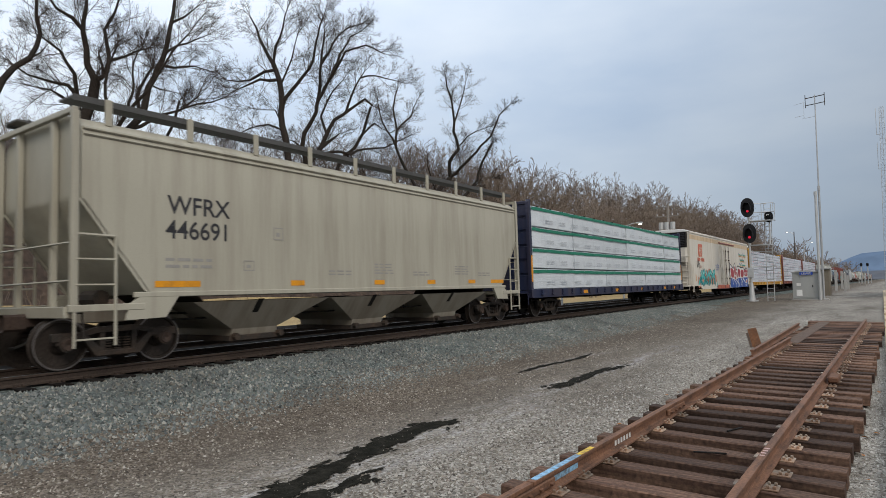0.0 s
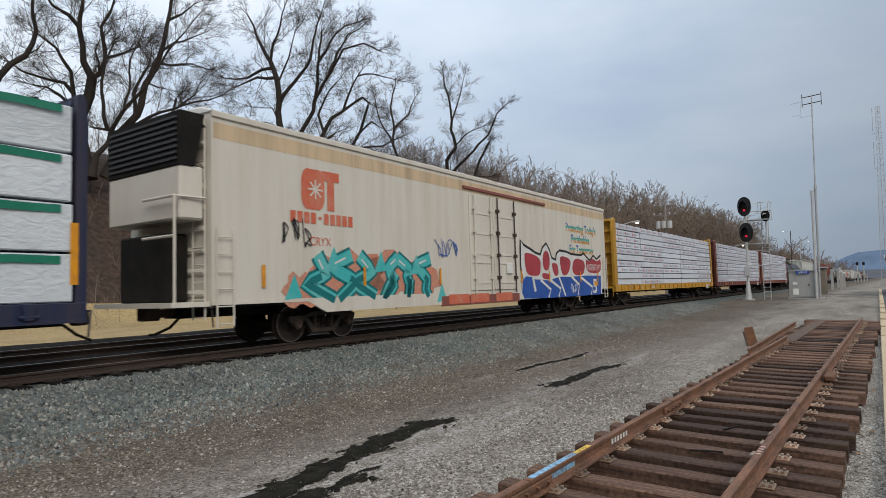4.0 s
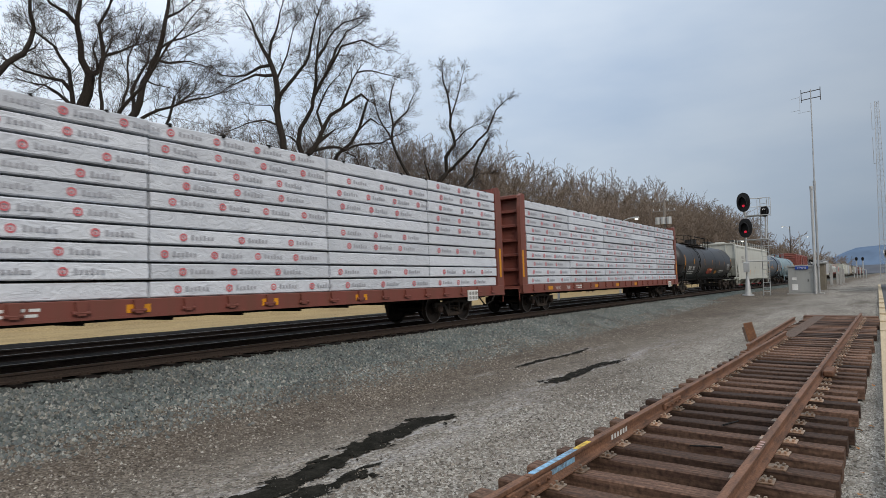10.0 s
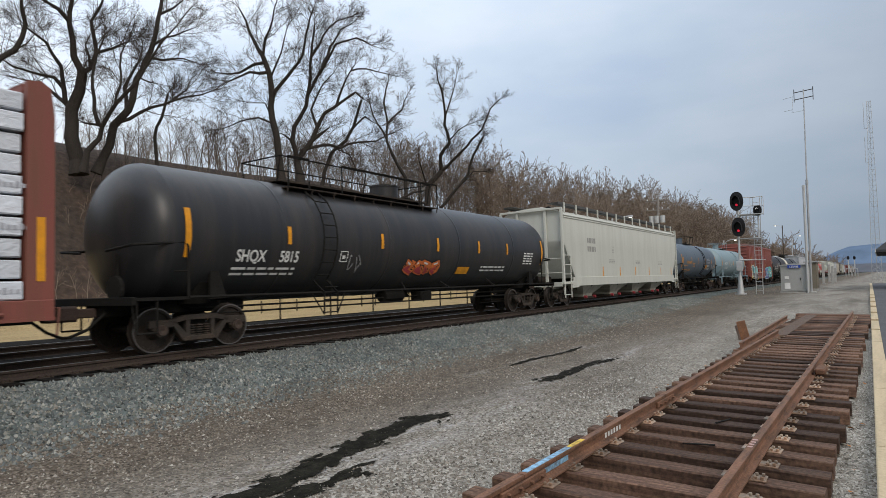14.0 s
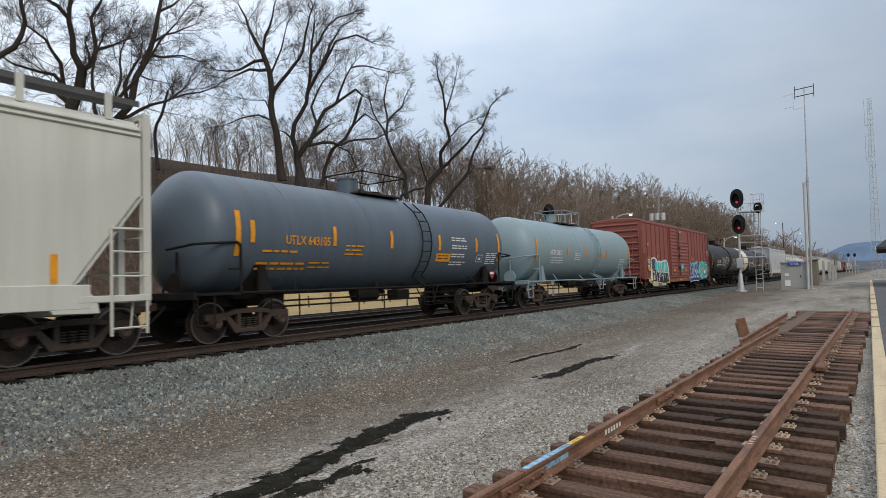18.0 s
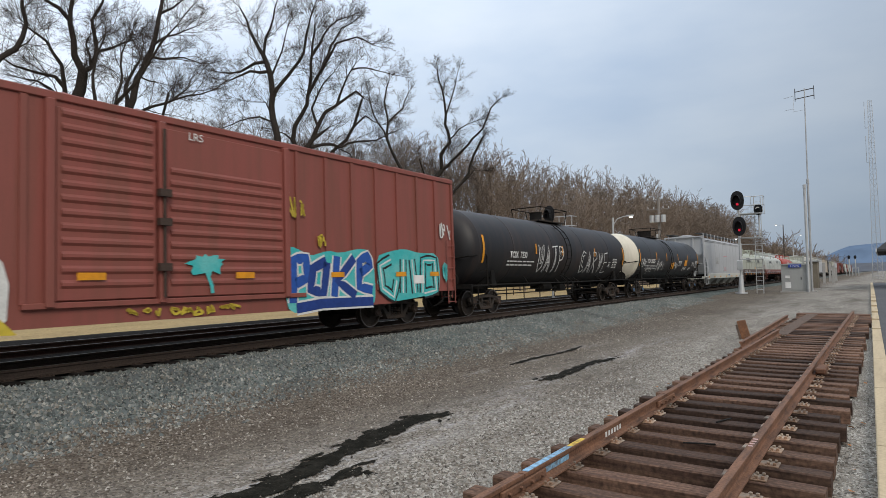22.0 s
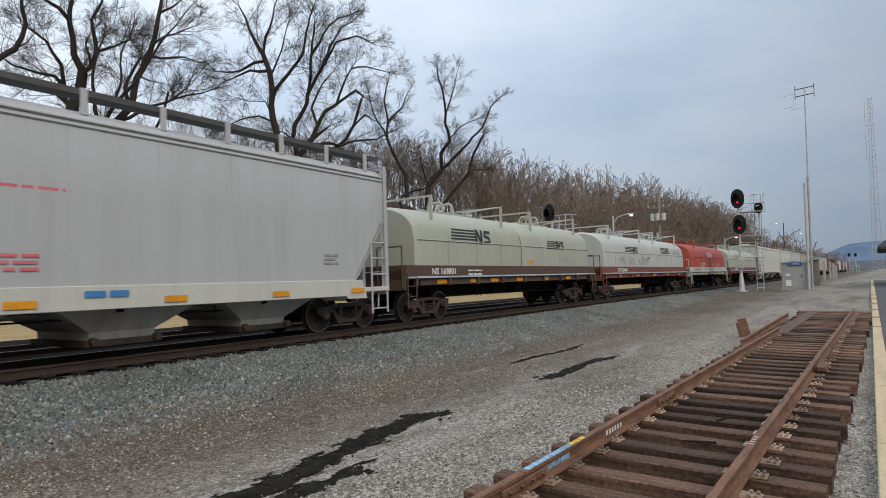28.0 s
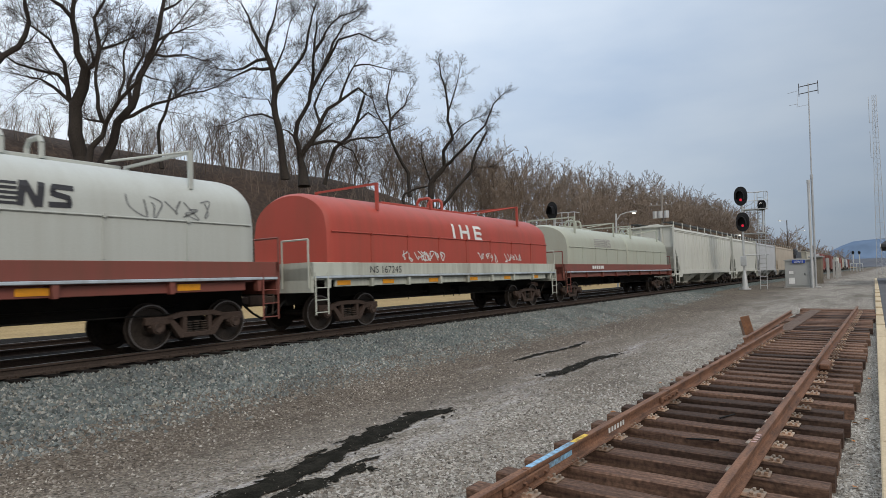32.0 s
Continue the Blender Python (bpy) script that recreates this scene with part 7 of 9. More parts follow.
P_RED = car_paint("oxide_red_paint", (0.195, 0.062, 0.048), 0.5)
P_RED2 = car_paint("dull_oxide_red_paint", (0.21, 0.068, 0.052), 0.5)
P_BLACK = car_paint("black_tank_paint", (0.022, 0.023, 0.026), 0.5, 0.38, (0.07, 0.055, 0.045))
P_BLACK2 = car_paint("dusty_black_tank_paint", (0.017, 0.018, 0.021), 0.5, 0.42, (0.055, 0.046, 0.04))
P_DUSTY = car_paint("rust_dusted_black_tank_paint", (0.015, 0.015, 0.017), 0.55, 0.5, (0.060, 0.038, 0.028))
P_OFFWHITE = car_paint("offwhite_hopper_paint", (0.52, 0.525, 0.475), 0.15)
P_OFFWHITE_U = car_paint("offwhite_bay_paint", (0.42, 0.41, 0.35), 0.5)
P_BLUEGREY = car_paint("blue_grey_tank_paint", (0.085, 0.112, 0.145), 0.4, 0.42, (0.05, 0.06, 0.07))
P_PALEBLUE = car_paint("pale_blue_tank_paint", (0.205, 0.285, 0.325), 0.45, 0.45, (0.20, 0.22, 0.18))
P_BOX = car_paint("boxcar_red_paint", (0.245, 0.074, 0.059), 0.4)
P_IVORY = car_paint("ivory_tank_head_paint", (0.68, 0.64, 0.53), 0.3)
P_GREY = car_paint("light_grey_hopper_paint", (0.42, 0.43, 0.44), 0.12)
P_TAN = car_paint("tan_hopper_paint", (0.42, 0.36, 0.28), 0.4)
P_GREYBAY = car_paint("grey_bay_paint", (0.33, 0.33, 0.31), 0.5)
P_HOOD = car_paint("pale_green_hood_paint", (0.37, 0.39, 0.325), 0.35, dirt_col=(0.30, 0.26, 0.2))
P_HOODW = car_paint("white_hood_paint", (0.43, 0.45, 0.42), 0.3, dirt_col=(0.3, 0.28, 0.24))
P_COILFRAME = car_paint("brown_frame_paint", (0.088, 0.054, 0.043), 0.5)
P_COILRED = car_paint("red_hood_paint", (0.38, 0.065, 0.045), 0.3)
P_COILSTRIPE = car_paint("pale_blue_stripe_paint", (0.42, 0.48, 0.53), 0.5)
P_PALEFRAME = car_paint("pale_green_frame_paint", (0.47, 0.49, 0.43), 0.5)
M_WRAP = wrap_mat("white_lumber_wrap", (0.63, 0.66, 0.71), (0.47, 0.50, 0.56))
M_WRAP2 = wrap_mat("white_lumber_wrap_plain", (0.62, 0.66, 0.69), (0.46, 0.50, 0.55), 0.05, 0.4)
M_PRINT2 = mat("pale_grey_print", (0.50, 0.53, 0.56), 0.45, 0, 40, 0.1, 4)
M_PRINT = mat("faint_grey_print", (0.40, 0.41, 0.45), 0.45, 0, 40, 0.1, 4)
M_GREEN = mat("green_band_print", (0.012, 0.165, 0.10), 0.45, 0, 40, 0.15, 2, (0.05, 0.26, 0.18), 0.5)

M_TEAL = mat("teal_spray_paint", (0.05, 0.42, 0.42), 0.5, 0, 30, 0.12, 1.5, (0.25, 0.55, 0.52), 0.6)
M_SPRAYWHITE = mat("white_spray_paint", (0.66, 0.66, 0.64), 0.55, 0, 30, 0.12, 2, (0.4, 0.4, 0.38), 0.5)
M_SPRAYBLACK = mat("black_spray_paint", (0.02, 0.02, 0.022), 0.5, 0, 30, 0.2, 2)
M_SPRAYRED = mat("red_spray_paint", (0.38, 0.05, 0.06), 0.5, 0, 12, 0.18, 1.6, (0.16, 0.03, 0.04), 0.6)
M_SPRAYBLUE = mat("blue_spray_paint", (0.025, 0.09, 0.36), 0.5, 0, 12, 0.15, 1.6, (0.02, 0.05, 0.2), 0.5)
M_SPRAYNAVY = mat("dark_blue_spray_paint", (0.02, 0.05, 0.22), 0.5, 0, 12, 0.15, 1.6)
M_SPRAYYELLOW = mat("yellow_spray_paint", (0.55, 0.42, 0.05), 0.55, 0, 12, 0.15, 1.6, (0.35, 0.25, 0.05), 0.6)
M_SPRAYORANGE = mat("orange_spray_paint", (0.62, 0.16, 0.04), 0.55, 0, 12, 0.2, 1.6, (0.3, 0.1, 0.04), 0.6)
M_FAINTWHITE = mat("thin_white_spray", (0.30, 0.30, 0.30), 0.6, 0, 20, 0.3, 3, (0.1, 0.1, 0.1), 0.8)
M_ORANGELOGO = mat("orange_red_lettering", (0.55, 0.13, 0.07), 0.55, 0, 30, 0.1, 2, (0.6, 0.4, 0.3), 0.4)
M_BLUELETTER = mat("blue_lettering", (0.06, 0.22, 0.50), 0.55, 0, 30, 0.1, 2)
M_TEXTBLUE = mat("rainbow_text_blue", (0.03, 0.12, 0.42), 0.5)
M_TEXTGREEN = mat("rainbow_text_green", (0.02, 0.36, 0.30), 0.5)
M_TEXTORANGE = mat("rainbow_text_orange", (0.60, 0.28, 0.04), 0.5)
M_FADEDTAG = mat("faded_teal_tag", (0.20, 0.27, 0.27), 0.6, 0, 20, 0.3, 3, (0.35, 0.38, 0.36), 0.8)
M_DARKTAG = mat("faded_dark_tag", (0.13, 0.135, 0.14), 0.6, 0, 20, 0.3, 3, (0.35, 0.36, 0.34), 0.8)
M_PEACH = mat("orange_pink_spray", (0.55, 0.22, 0.14), 0.55, 0, 12, 0.2, 1.6, (0.42, 0.30, 0.24), 0.7)
M_SPRAYDARKTEAL = mat("dark_teal_spray", (0.01, 0.16, 0.17), 0.5, 0, 12, 0.2, 1.6)
M_PRIMER = mat("grey_primer_patch", (0.075, 0.08, 0.095), 0.7, 0, 20, 0.1, 2)

GAPS = [-131.7, -114.23, -97.6, -73.42, -48.31, -23.71, 0.47, 24.85, 44.8, 65.5, 80.49, 95.91, 115.47, 133.78, 152.15, 170.61, 187.08, 205.89, 221.14, 239.84, 260.84, 275.34, 291.34, 312.84]


def scrawl(car, y, z, w, h, surf, material, seed, width=0.045, letters=6, label="scrawled spray-paint tag"):
    """A quick hand-drawn tag: one looping stroke a letter, with an underline."""
    rng, k = random.Random(seed), Kit()
    lw = w / letters
    for i in range(letters):
        x0 = y + i * lw
        pts = [(x0 + rng.uniform(0, 0.3) * lw, z + h * rng.uniform(0.75, 1.0))]
        for j in range(rng.choice((4, 5, 6))):
            pts.append((x0 + lw * rng.uniform(-0.05, 1.05), z + h * rng.uniform(0.0, 1.0)))
        fine = []
        for a, b, c, d in zip(pts[:1] + pts, pts, pts[1:], pts[2:] + pts[-1:]):
            for q in range(5):
                t = q / 5
                f = [0.5 * (2 * b[m] + (c[m] - a[m]) * t + (2 * a[m] - 5 * b[m] + 4 * c[m] - d[m]) * t * t + (3 * b[m] - a[m] - 3 * c[m] + d[m]) * t ** 3) for m in (0, 1)]
                fine.append(tuple(f))
        ribbon(k, fine, width, surf, 0.006 + 0.0006 * i)
    ob = part("graffiti_tag", k, material, car, label)
    ob["kind"] = "stuff"
    return ob


def tall_letters(car, y, z, w, h, surf, material, strokes, width=0.05, label="outlined white spray-paint letters"):
    """Letters drawn as straight strokes on a unit box: lists of (u, v) runs."""
    k = Kit()
    n = len(strokes)
    for i, letter in enumerate(strokes):
        for run in letter:
            pts = []
            for (a, b), (c, d) in zip(run, run[1:]):
                for q in range(4):
                    pts.append((a + (c - a) * q / 4, b + (d - b) * q / 4))
            pts.append(run[-1])
            ribbon(k, [(y + (i + 0.08 + 0.84 * u) * w / n, z + v * h) for u, v in pts], width, surf, 0.006 + 0.0005 * i)
    ob = part("graffiti_tag", k, material, car, label)
    ob["kind"] = "stuff"
    return ob


U_C = [[(0.95, 0.9), (0.5, 1.0), (0.08, 0.75), (0.05, 0.3), (0.4, 0.0), (0.9, 0.15)], [(0.7, 0.8), (0.35, 0.75), (0.3, 0.35), (0.7, 0.25)]]
U_U = [[(0.05, 1), (0.08, 0.25), (0.4, 0.0), (0.8, 0.2), (0.9, 1)], [(0.3, 0.9), (0.4, 0.3), (0.6, 0.35), (0.65, 0.95)]]
U_A = [[(0.0, 0.0), (0.45, 1.0), (0.95, 0.0)], [(0.22, 0.35), (0.75, 0.38)], [(0.2, 0.05), (0.48, 0.7), (0.7, 0.05)]]
U_T = [[(0.0, 0.95), (1.0, 1.0)], [(0.5, 0.97), (0.45, 0.0)], [(0.62, 0.9), (0.6, 0.05)]]
U_P = [[(0.1, 0.0), (0.12, 1.0), (0.7, 0.95), (0.85, 0.7), (0.6, 0.48), (0.15, 0.45)], [(0.3, 0.6), (0.32, 0.82), (0.6, 0.75)]]
U_R = [[(0.1, 0.0), (0.12, 1.0), (0.7, 0.95), (0.8, 0.7), (0.15, 0.5), (0.9, 0.0)]]
U_V = [[(0.0, 1.0), (0.45, 0.0), (0.95, 1.0)], [(0.2, 0.95), (0.46, 0.25), (0.7, 0.95)]]
U_E = [[(0.9, 1.0), (0.1, 0.95), (0.08, 0.5), (0.7, 0.52)], [(0.08, 0.5), (0.05, 0.0), (0.9, 0.05)]]


def bubble(car, y0, y1, z0, z1, surf, rim, fill, low, seed, halo=None, dots=None, n=5, label="bold spray-painted bubble letters"):
    """Big filled letters: halo, outline, fill, lower half in a second colour, and counters."""
    rng = random.Random(seed)
    lw = (y1 - y0) / n
    zc, rz = (z0 + z1) / 2, (z1 - z0) / 2
    group = []
    if halo:
        k = Kit()
        for i in range(n):
            blob(k, y0 + (i + 0.5) * lw, zc, lw * 0.66, rz * 1.10, surf, 0.003 + 0.0004 * i, rng, 0.10)
        group.append(part("graffiti_halo", k, halo, car, "outer glow of the spray-painted letters"))
    for i in range(n):
        x0 = y0 + i * lw
        top, low_ = z1 - rng.uniform(0, 0.12) * rz, z0 + rng.uniform(0, 0.12) * rz
        turns_ = rng.choice((4, 5, 5))
        pts = []
        for j in range(turns_):
            side = (0.16, 0.84)[(j + i) % 2]
            pts.append((x0 + lw * (side + rng.uniform(-0.34, 0.34)), top + (low_ - top) * (j + (rng.uniform(-0.3, 0.3) if 0 < j < turns_ - 1 else 0)) / (turns_ - 1)))
        if rng.random() < 0.5:
            pts.append((x0 + lw * rng.uniform(0.2, 0.9), zc + rz * rng.uniform(-0.2, 0.3)))
        run = steps(pts, 4)
        lift = 0.0062 + 0.0004 * i
        k = Kit()
        ribbon(k, run, lw * 0.52, surf, lift)
        g = part("graffiti_letter", k, rim, car, label)
        k = Kit()
        ribbon(k, run, lw * 0.36, surf, lift + 0.003)
        part("letter_fill", k, fill, g)
        k = Kit()
        ribbon(k, [p for p in run if p[1] < zc + 0.1 * rz] or run[-3:], lw * 0.20, surf, lift + 0.006)
        part("letter_shade", k, low, g)
        k = Kit()
        a, b = run[1], run[3]
        ribbon(k, [(a[0] - 0.05 * lw, a[1]), (b[0] - 0.05 * lw, b[1])], 0.05, surf, lift + 0.008)
        part("letter_shine", k, dots or M_SPRAYWHITE, g)
    return group


def painted(car, name, pts, surf, lift, material, label=""):
    """A filled patch of paint with that outline."""
    k = Kit().add([(surf(y, z) + lift, y, z) for y, z in pts], [tuple(range(len(pts)))])
    return part(name, k, material, car, label)


def rounded(pts, n=3):
    """The closed outline with its corners cut round."""
    for _ in range(n - 1):
        out = []
        for a, b in zip(pts, pts[1:] + pts[:1]):
            out += [(a[0] * 0.78 + b[0] * 0.22, a[1] * 0.78 + b[1] * 0.22), (a[0] * 0.22 + b[0] * 0.78, a[1] * 0.22 + b[1] * 0.78)]
        pts = out
    return pts


def data_block(car, y, z, w, h, surf, material, name="stencil_box"):
    k = Kit()
    for a, b, c, d in ((y, z, w, 0.02), (y, z + h, w, 0.02), (y, z, 0.02, h), (y + w, z, 0.02, h + 0.02)):
        bar(k, a, b, c, d, surf, 0.005, 2)
    bar(k, y + w * 0.3, z + h * 0.3, w * 0.4, h * 0.35, surf, 0.005, 2)
    return part(name, k, material, car)


def rainbow(car, text, size, y, z, surf, stretch=1.0):
    """Three-coloured words: a blue under-letter with green and orange bands over it."""
    words(text, size, y, z, surf, M_TEXTBLUE, car, 0.004, stretch, "blue, green and orange striped lettering", "slogan", bold=0.012)
    for lo, hi, m, lift in ((0.22, 0.48, M_TEXTGREEN, 0.007), (-0.3, 0.22, M_TEXTORANGE, 0.007)):
        ob = words(text, size, y, z, surf, m, car, lift, stretch, "", "slogan_band", bold=0.012)
        bm = bmesh.new()
        bm.from_mesh(ob.data)
        for co, no in (((0, 0, z + hi * size), (0, 0, 1)), ((0, 0, z + lo * size), (0, 0, -1))):
            bmesh.ops.bisect_plane(bm, geom=bm.verts[:] + bm.edges[:] + bm.faces[:], plane_co=co, plane_no=no, clear_outer=True)
        bm.to_mesh(ob.data)
        bm.free()


def steps(pts, n=5):
    """The same run with n points to each stretch, so that it follows a curved side."""
    out = [(a[0] + (b[0] - a[0]) * q / n, a[1] + (b[1] - a[1]) * q / n) for a, b in zip(pts, pts[1:]) for q in range(n)]
    return out + [pts[-1]]


def stripes_logo(car, y, z, h, surf, material, n=5, run=1.5):
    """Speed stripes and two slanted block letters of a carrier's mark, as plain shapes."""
    k = Kit()
    for i in range(n):
        bar(k, y + 0.03 * i, z + h * (i + 0.1) / n, run - 0.03 * i, h / n * 0.55, surf, 0.010)
    part("logo_stripes", k, material, car, "dark speed stripes of the carrier's mark")
    k = Kit()
    x = y + run + 0.02
    ribbon(k, steps([(x, z), (x + 0.16 * h, z + h)]), h * 0.26, surf, 0.012)
    ribbon(k, steps([(x + 0.2 * h, z + h), (x + 0.62 * h, z)]), h * 0.26, surf, 0.0125)
    ribbon(k, steps([(x + 0.66 * h, z), (x + 0.82 * h, z + h)]), h * 0.26, surf, 0.013)
    part("logo_block", k, material, car)
    k = Kit()
    a = x + 1.05 * h
    ribbon(k, steps([(a + 0.95 * h, z + 0.86 * h), (a + 0.2 * h, z + 0.88 * h), (a + 0.12 * h, z + 0.58 * h), (a + 0.72 * h, z + 0.45 * h), (a + 0.75 * h, z + 0.14 * h), (a - 0.05 * h, z + 0.12 * h)]), h * 0.22, surf, 0.012)
    part("logo_block", k, material, car)


def beige_hopper(g0, g1, first):
    car, half, b, surf = hopper(g0, g1, P_BEIGE, P_BEIGE_UNDER, "beige covered hopper car with dark lettering and darker, dirt-streaked bays", bays=3, posts=10, sill_h=0.10)
    if not first:
        return
    words("WFRX", 0.50, -b + 1.74, 2.84, surf, M_DARKMARK, car, stretch=0.98, bold=0.006)
    words("446691", 0.50, -b + 1.70, 2.36, surf, M_DARKMARK, car, stretch=0.96, bold=0.006)
    small_print(car, -b + 1.7, 1.92, 1.0, 2, surf, M_GREYMARK, 0.06, 0.13, 3)
    data_block(car, -3.7, 2.45, 0.26, 0.26, surf, M_GREYMARK)
    data_block(car, -4.5, 1.75, 0.26, 0.2, surf, M_GREYMARK)
    for y in (-2.0, -0.3, 1.4, 3.6, 5.0):
        small_print(car, y, 1.95 if y in (-0.3, 3.6) else 1.75, 0.8, 4 if y in (-0.3, 3.6) else 2, surf, M_GREYMARK, 0.035, 0.08, int(y * 7) + 30)
    sill = lambda y, z: surf(y, z) + 0.032
    for y, w in ((-6.0, 0.95), (-3.0, 0.42), (-0.1, 0.42), (2.3, 0.42), (4.6, 0.42), (6.3, 0.9)):
        k = Kit()
        bar(k, y - w / 2, 1.42, w, 0.12, surf, 0.006)
        part("reflector", k, M_YELLOW, car)


def lumber_marks(car, b, surf, text, m, y0):
    if text:
        words(text, 0.2, y0, 0.90, lambda y, z: surf(y, z) + 0.001, m, car, stretch=1.1)
    for y in (y0 - 2.4, y0 - 0.7, y0 + 4.5, y0 + 7.5, y0 + 10.5):
        if abs(y) < b - 0.8:
            k = Kit()
            bar(k, y, 0.90, 0.45, 0.15, surf, 0.006)
            part("reflector", k, M_YELLOW, car)
    small_print(car, y0 + 2.2, 1.0, 1.0, 2, surf, m, 0.05, 0.09, 4)
    k = Kit().box(1.60, 1.64, b - 2.6, b - 2.0, 0.68, 1.03)
    p = part("lading_board", k, M_WHITE, car, "small white data board")
    k = Kit()
    for i in range(3):
        for j in range(2):
            bar(k, b - 2.56 + 0.19 * i, 0.72 + 0.15 * j, 0.14, 0.11, lambda y, z: 1.64, 0.004)
    part("board_print", k, M_GREYMARK, p)


def reefer(g0, g1):
    car, half, b, surf = box_car(g0, g1, P_CREAM, P_WHITE_ROOF, "cream refrigerator car covered with red and blue graffiti", "refrigerator_car", "refrigerator car", top=5.08, look_="dark", truck_in=3.6, sill_z=0.9)
    # long orange band below the eave, door guide, plug doors
    k = Kit()
    bar(k, -b + 0.05, 4.48, 2 * b - 0.1, 0.34, surf, 0.003)
    part("faded_band", k, P_ORANGE_BAND, car, "faded orange band below the roof")
    k = Kit().box(1.56, 1.63, -1.9, 4.4, 4.56, 4.66, 0.01)
    part("door_guide", k, P_BOX, car, "rusty red door track")
    for y0, y1 in ((-1.55, 0.0), (0.05, 1.75)):
        k = Kit().box(1.56, 1.61, y0, y1, 1.12, 4.42, 0.015)
        d = part("plug_door", k, P_CREAM, car)
        for z in (1.35, 2.05, 2.35, 3.05, 3.75):
            k = Kit().box(1.61, 1.63, y0 + 0.05, y1 - 0.05, z, z + 0.05)
            part("door_rib", k, P_CREAM, d)
        for y in (y0 + 0.22, y1 - 0.22):
            k = Kit().tube((1.66, y, 1.0), (1.66, y, 4.45), 0.025, 6)
            for z in (1.5, 2.3, 3.1, 3.9):
                k.box(1.61, 1.70, y - 0.09, y + 0.09, z, z + 0.12)
            part("locking_bar", k, M_TRUCK_RUST if y > 0 else P_CREAM, d)
    k = Kit().box(1.62, 1.68, 0.85, 1.25, 1.7, 2.1, 0.02)
    part("door_lever", k, M_WHITE, car)
    for y in (-9.4, -7.6, -5.8, -4.0, -2.4, 2.1, 3.1, 4.3, 5.5, 6.7, 8.2, 9.6):
        k = Kit().box(1.558, 1.567, y - 0.012, y + 0.012, 1.1, 4.5)
        part("panel_joint", k, P_CREAM, car)
    k = Kit().box(1.56, 1.585, -3.3, 1.9, 0.66, 0.98, 0.01)
    part("sill_plate", k, P_BOX, car, "rust-orange sill plate")
    # slogan
    rainbow(car, "Protecting Today's", 0.52, 6.55, 3.66, surf, 0.93)
    rainbow(car, "Perishables", 0.52, 7.13, 3.16, surf, 0.93)
    rainbow(car, "For Tomorrow", 0.52, 6.88, 2.68, surf, 0.90)
    # red, white and blue shield letters
    rng = random.Random(40)
    s3 = lambda y, z: 1.582
    crown = [(2.11, 3.03), (2.36, 2.84), (3.0, 2.68), (3.35, 2.57), (3.82, 2.5), (4.05, 2.8), (4.41, 3.0), (4.7, 2.74), (4.92, 2.39), (5.29, 2.32), (5.41, 2.6), (5.74, 2.74), (6.45, 2.71), (6.99, 2.62), (8.17, 2.6), (8.43, 2.7), (9.1, 2.41), (9.31, 2.42), (9.68, 2.63), (10.13, 2.46), (10.69, 2.68)]
    painted(car, "graffiti_ground", crown + [(10.72, 0.72), (2.2, 0.72), (2.05, 1.3)], s3, 0.0, M_SPRAYWHITE, "white underpaint of the graffiti")
    k = Kit()
    ribbon(k, [(2.2, 1.5), (2.06, 2.0)] + crown, 0.10, s3, 0.003)
    part("graffiti_outline", k, M_SPRAYBLACK, car, "black jagged outline of the graffiti")
    painted(car, "graffiti_band", [(2.1, 0.98), (2.2, 1.46), (2.5, 1.61), (2.98, 1.58), (3.29, 1.48), (3.83, 1.48), (4.71, 1.42), (5.01, 1.51), (5.65, 1.59), (6.87, 1.59), (8.68, 1.65), (10.67, 1.65), (10.70, 0.72), (4.59, 0.71), (2.27, 0.74)], s3, 0.004, M_SPRAYBLUE, "blue lower half of the graffiti")
    for shape in ([(2.43, 2.6), (3.83, 2.37), (3.79, 1.85), (3.65, 1.63), (2.82, 1.63), (2.5, 1.77), (2.4, 2.2)], [(4.35, 2.70), (4.62, 2.6), (4.72, 2.27), (4.62, 1.93), (4.36, 1.83), (4.1, 1.9), (4.0, 2.24), (4.1, 2.58)], [(3.92, 1.77), (4.77, 1.69), (4.62, 1.46), (3.95, 1.52)],
                  [(4.88, 2.2), (5.5, 2.15), (5.55, 1.66), (5.14, 1.62), (4.96, 1.87)], [(5.72, 2.54), (6.96, 2.39), (6.76, 1.91), (6.44, 1.66), (5.94, 1.66), (5.76, 2.04)], [(7.27, 2.46), (8.63, 2.35), (8.42, 1.69), (7.44, 1.64), (6.98, 1.87)], [(8.69, 2.46), (9.1, 2.32), (9.6, 2.5), (10.1, 2.34), (10.7, 2.52), (10.67, 1.76), (8.73, 1.78)]):
        painted(car, "graffiti_letter", rounded(shape), s3, 0.006, M_SPRAYRED, "red upper part of a shield letter")
    for run, w in (([(3.05, 1.62), (3.26, 1.0)], 0.17), ([(3.75, 1.46), (4.71, 1.06), (4.46, 0.73)], 0.12), ([(4.66, 1.46), (5.72, 1.08), (5.46, 0.73)], 0.12), ([(5.5, 1.66), (5.94, 1.11), (6.19, 0.76)], 0.13), ([(6.88, 1.62), (7.79, 1.23), (7.61, 0.75)], 0.12), ([(7.92, 1.6), (9.4, 1.11), (9.22, 0.74)], 0.12), ([(8.66, 2.45), (8.68, 1.66)], 0.09), ([(10.66, 1.66), (10.58, 0.76)], 0.12)):
        k = Kit()
        ribbon(k, run, w, s3, 0.008)
        part("graffiti_stroke", k, M_SPRAYWHITE, car)
    surf = s3
    words("INTERSTATE", 0.42, 8.80, 1.90, surf, M_SPRAYWHITE, car, 0.012, 0.78, "white painted letters")
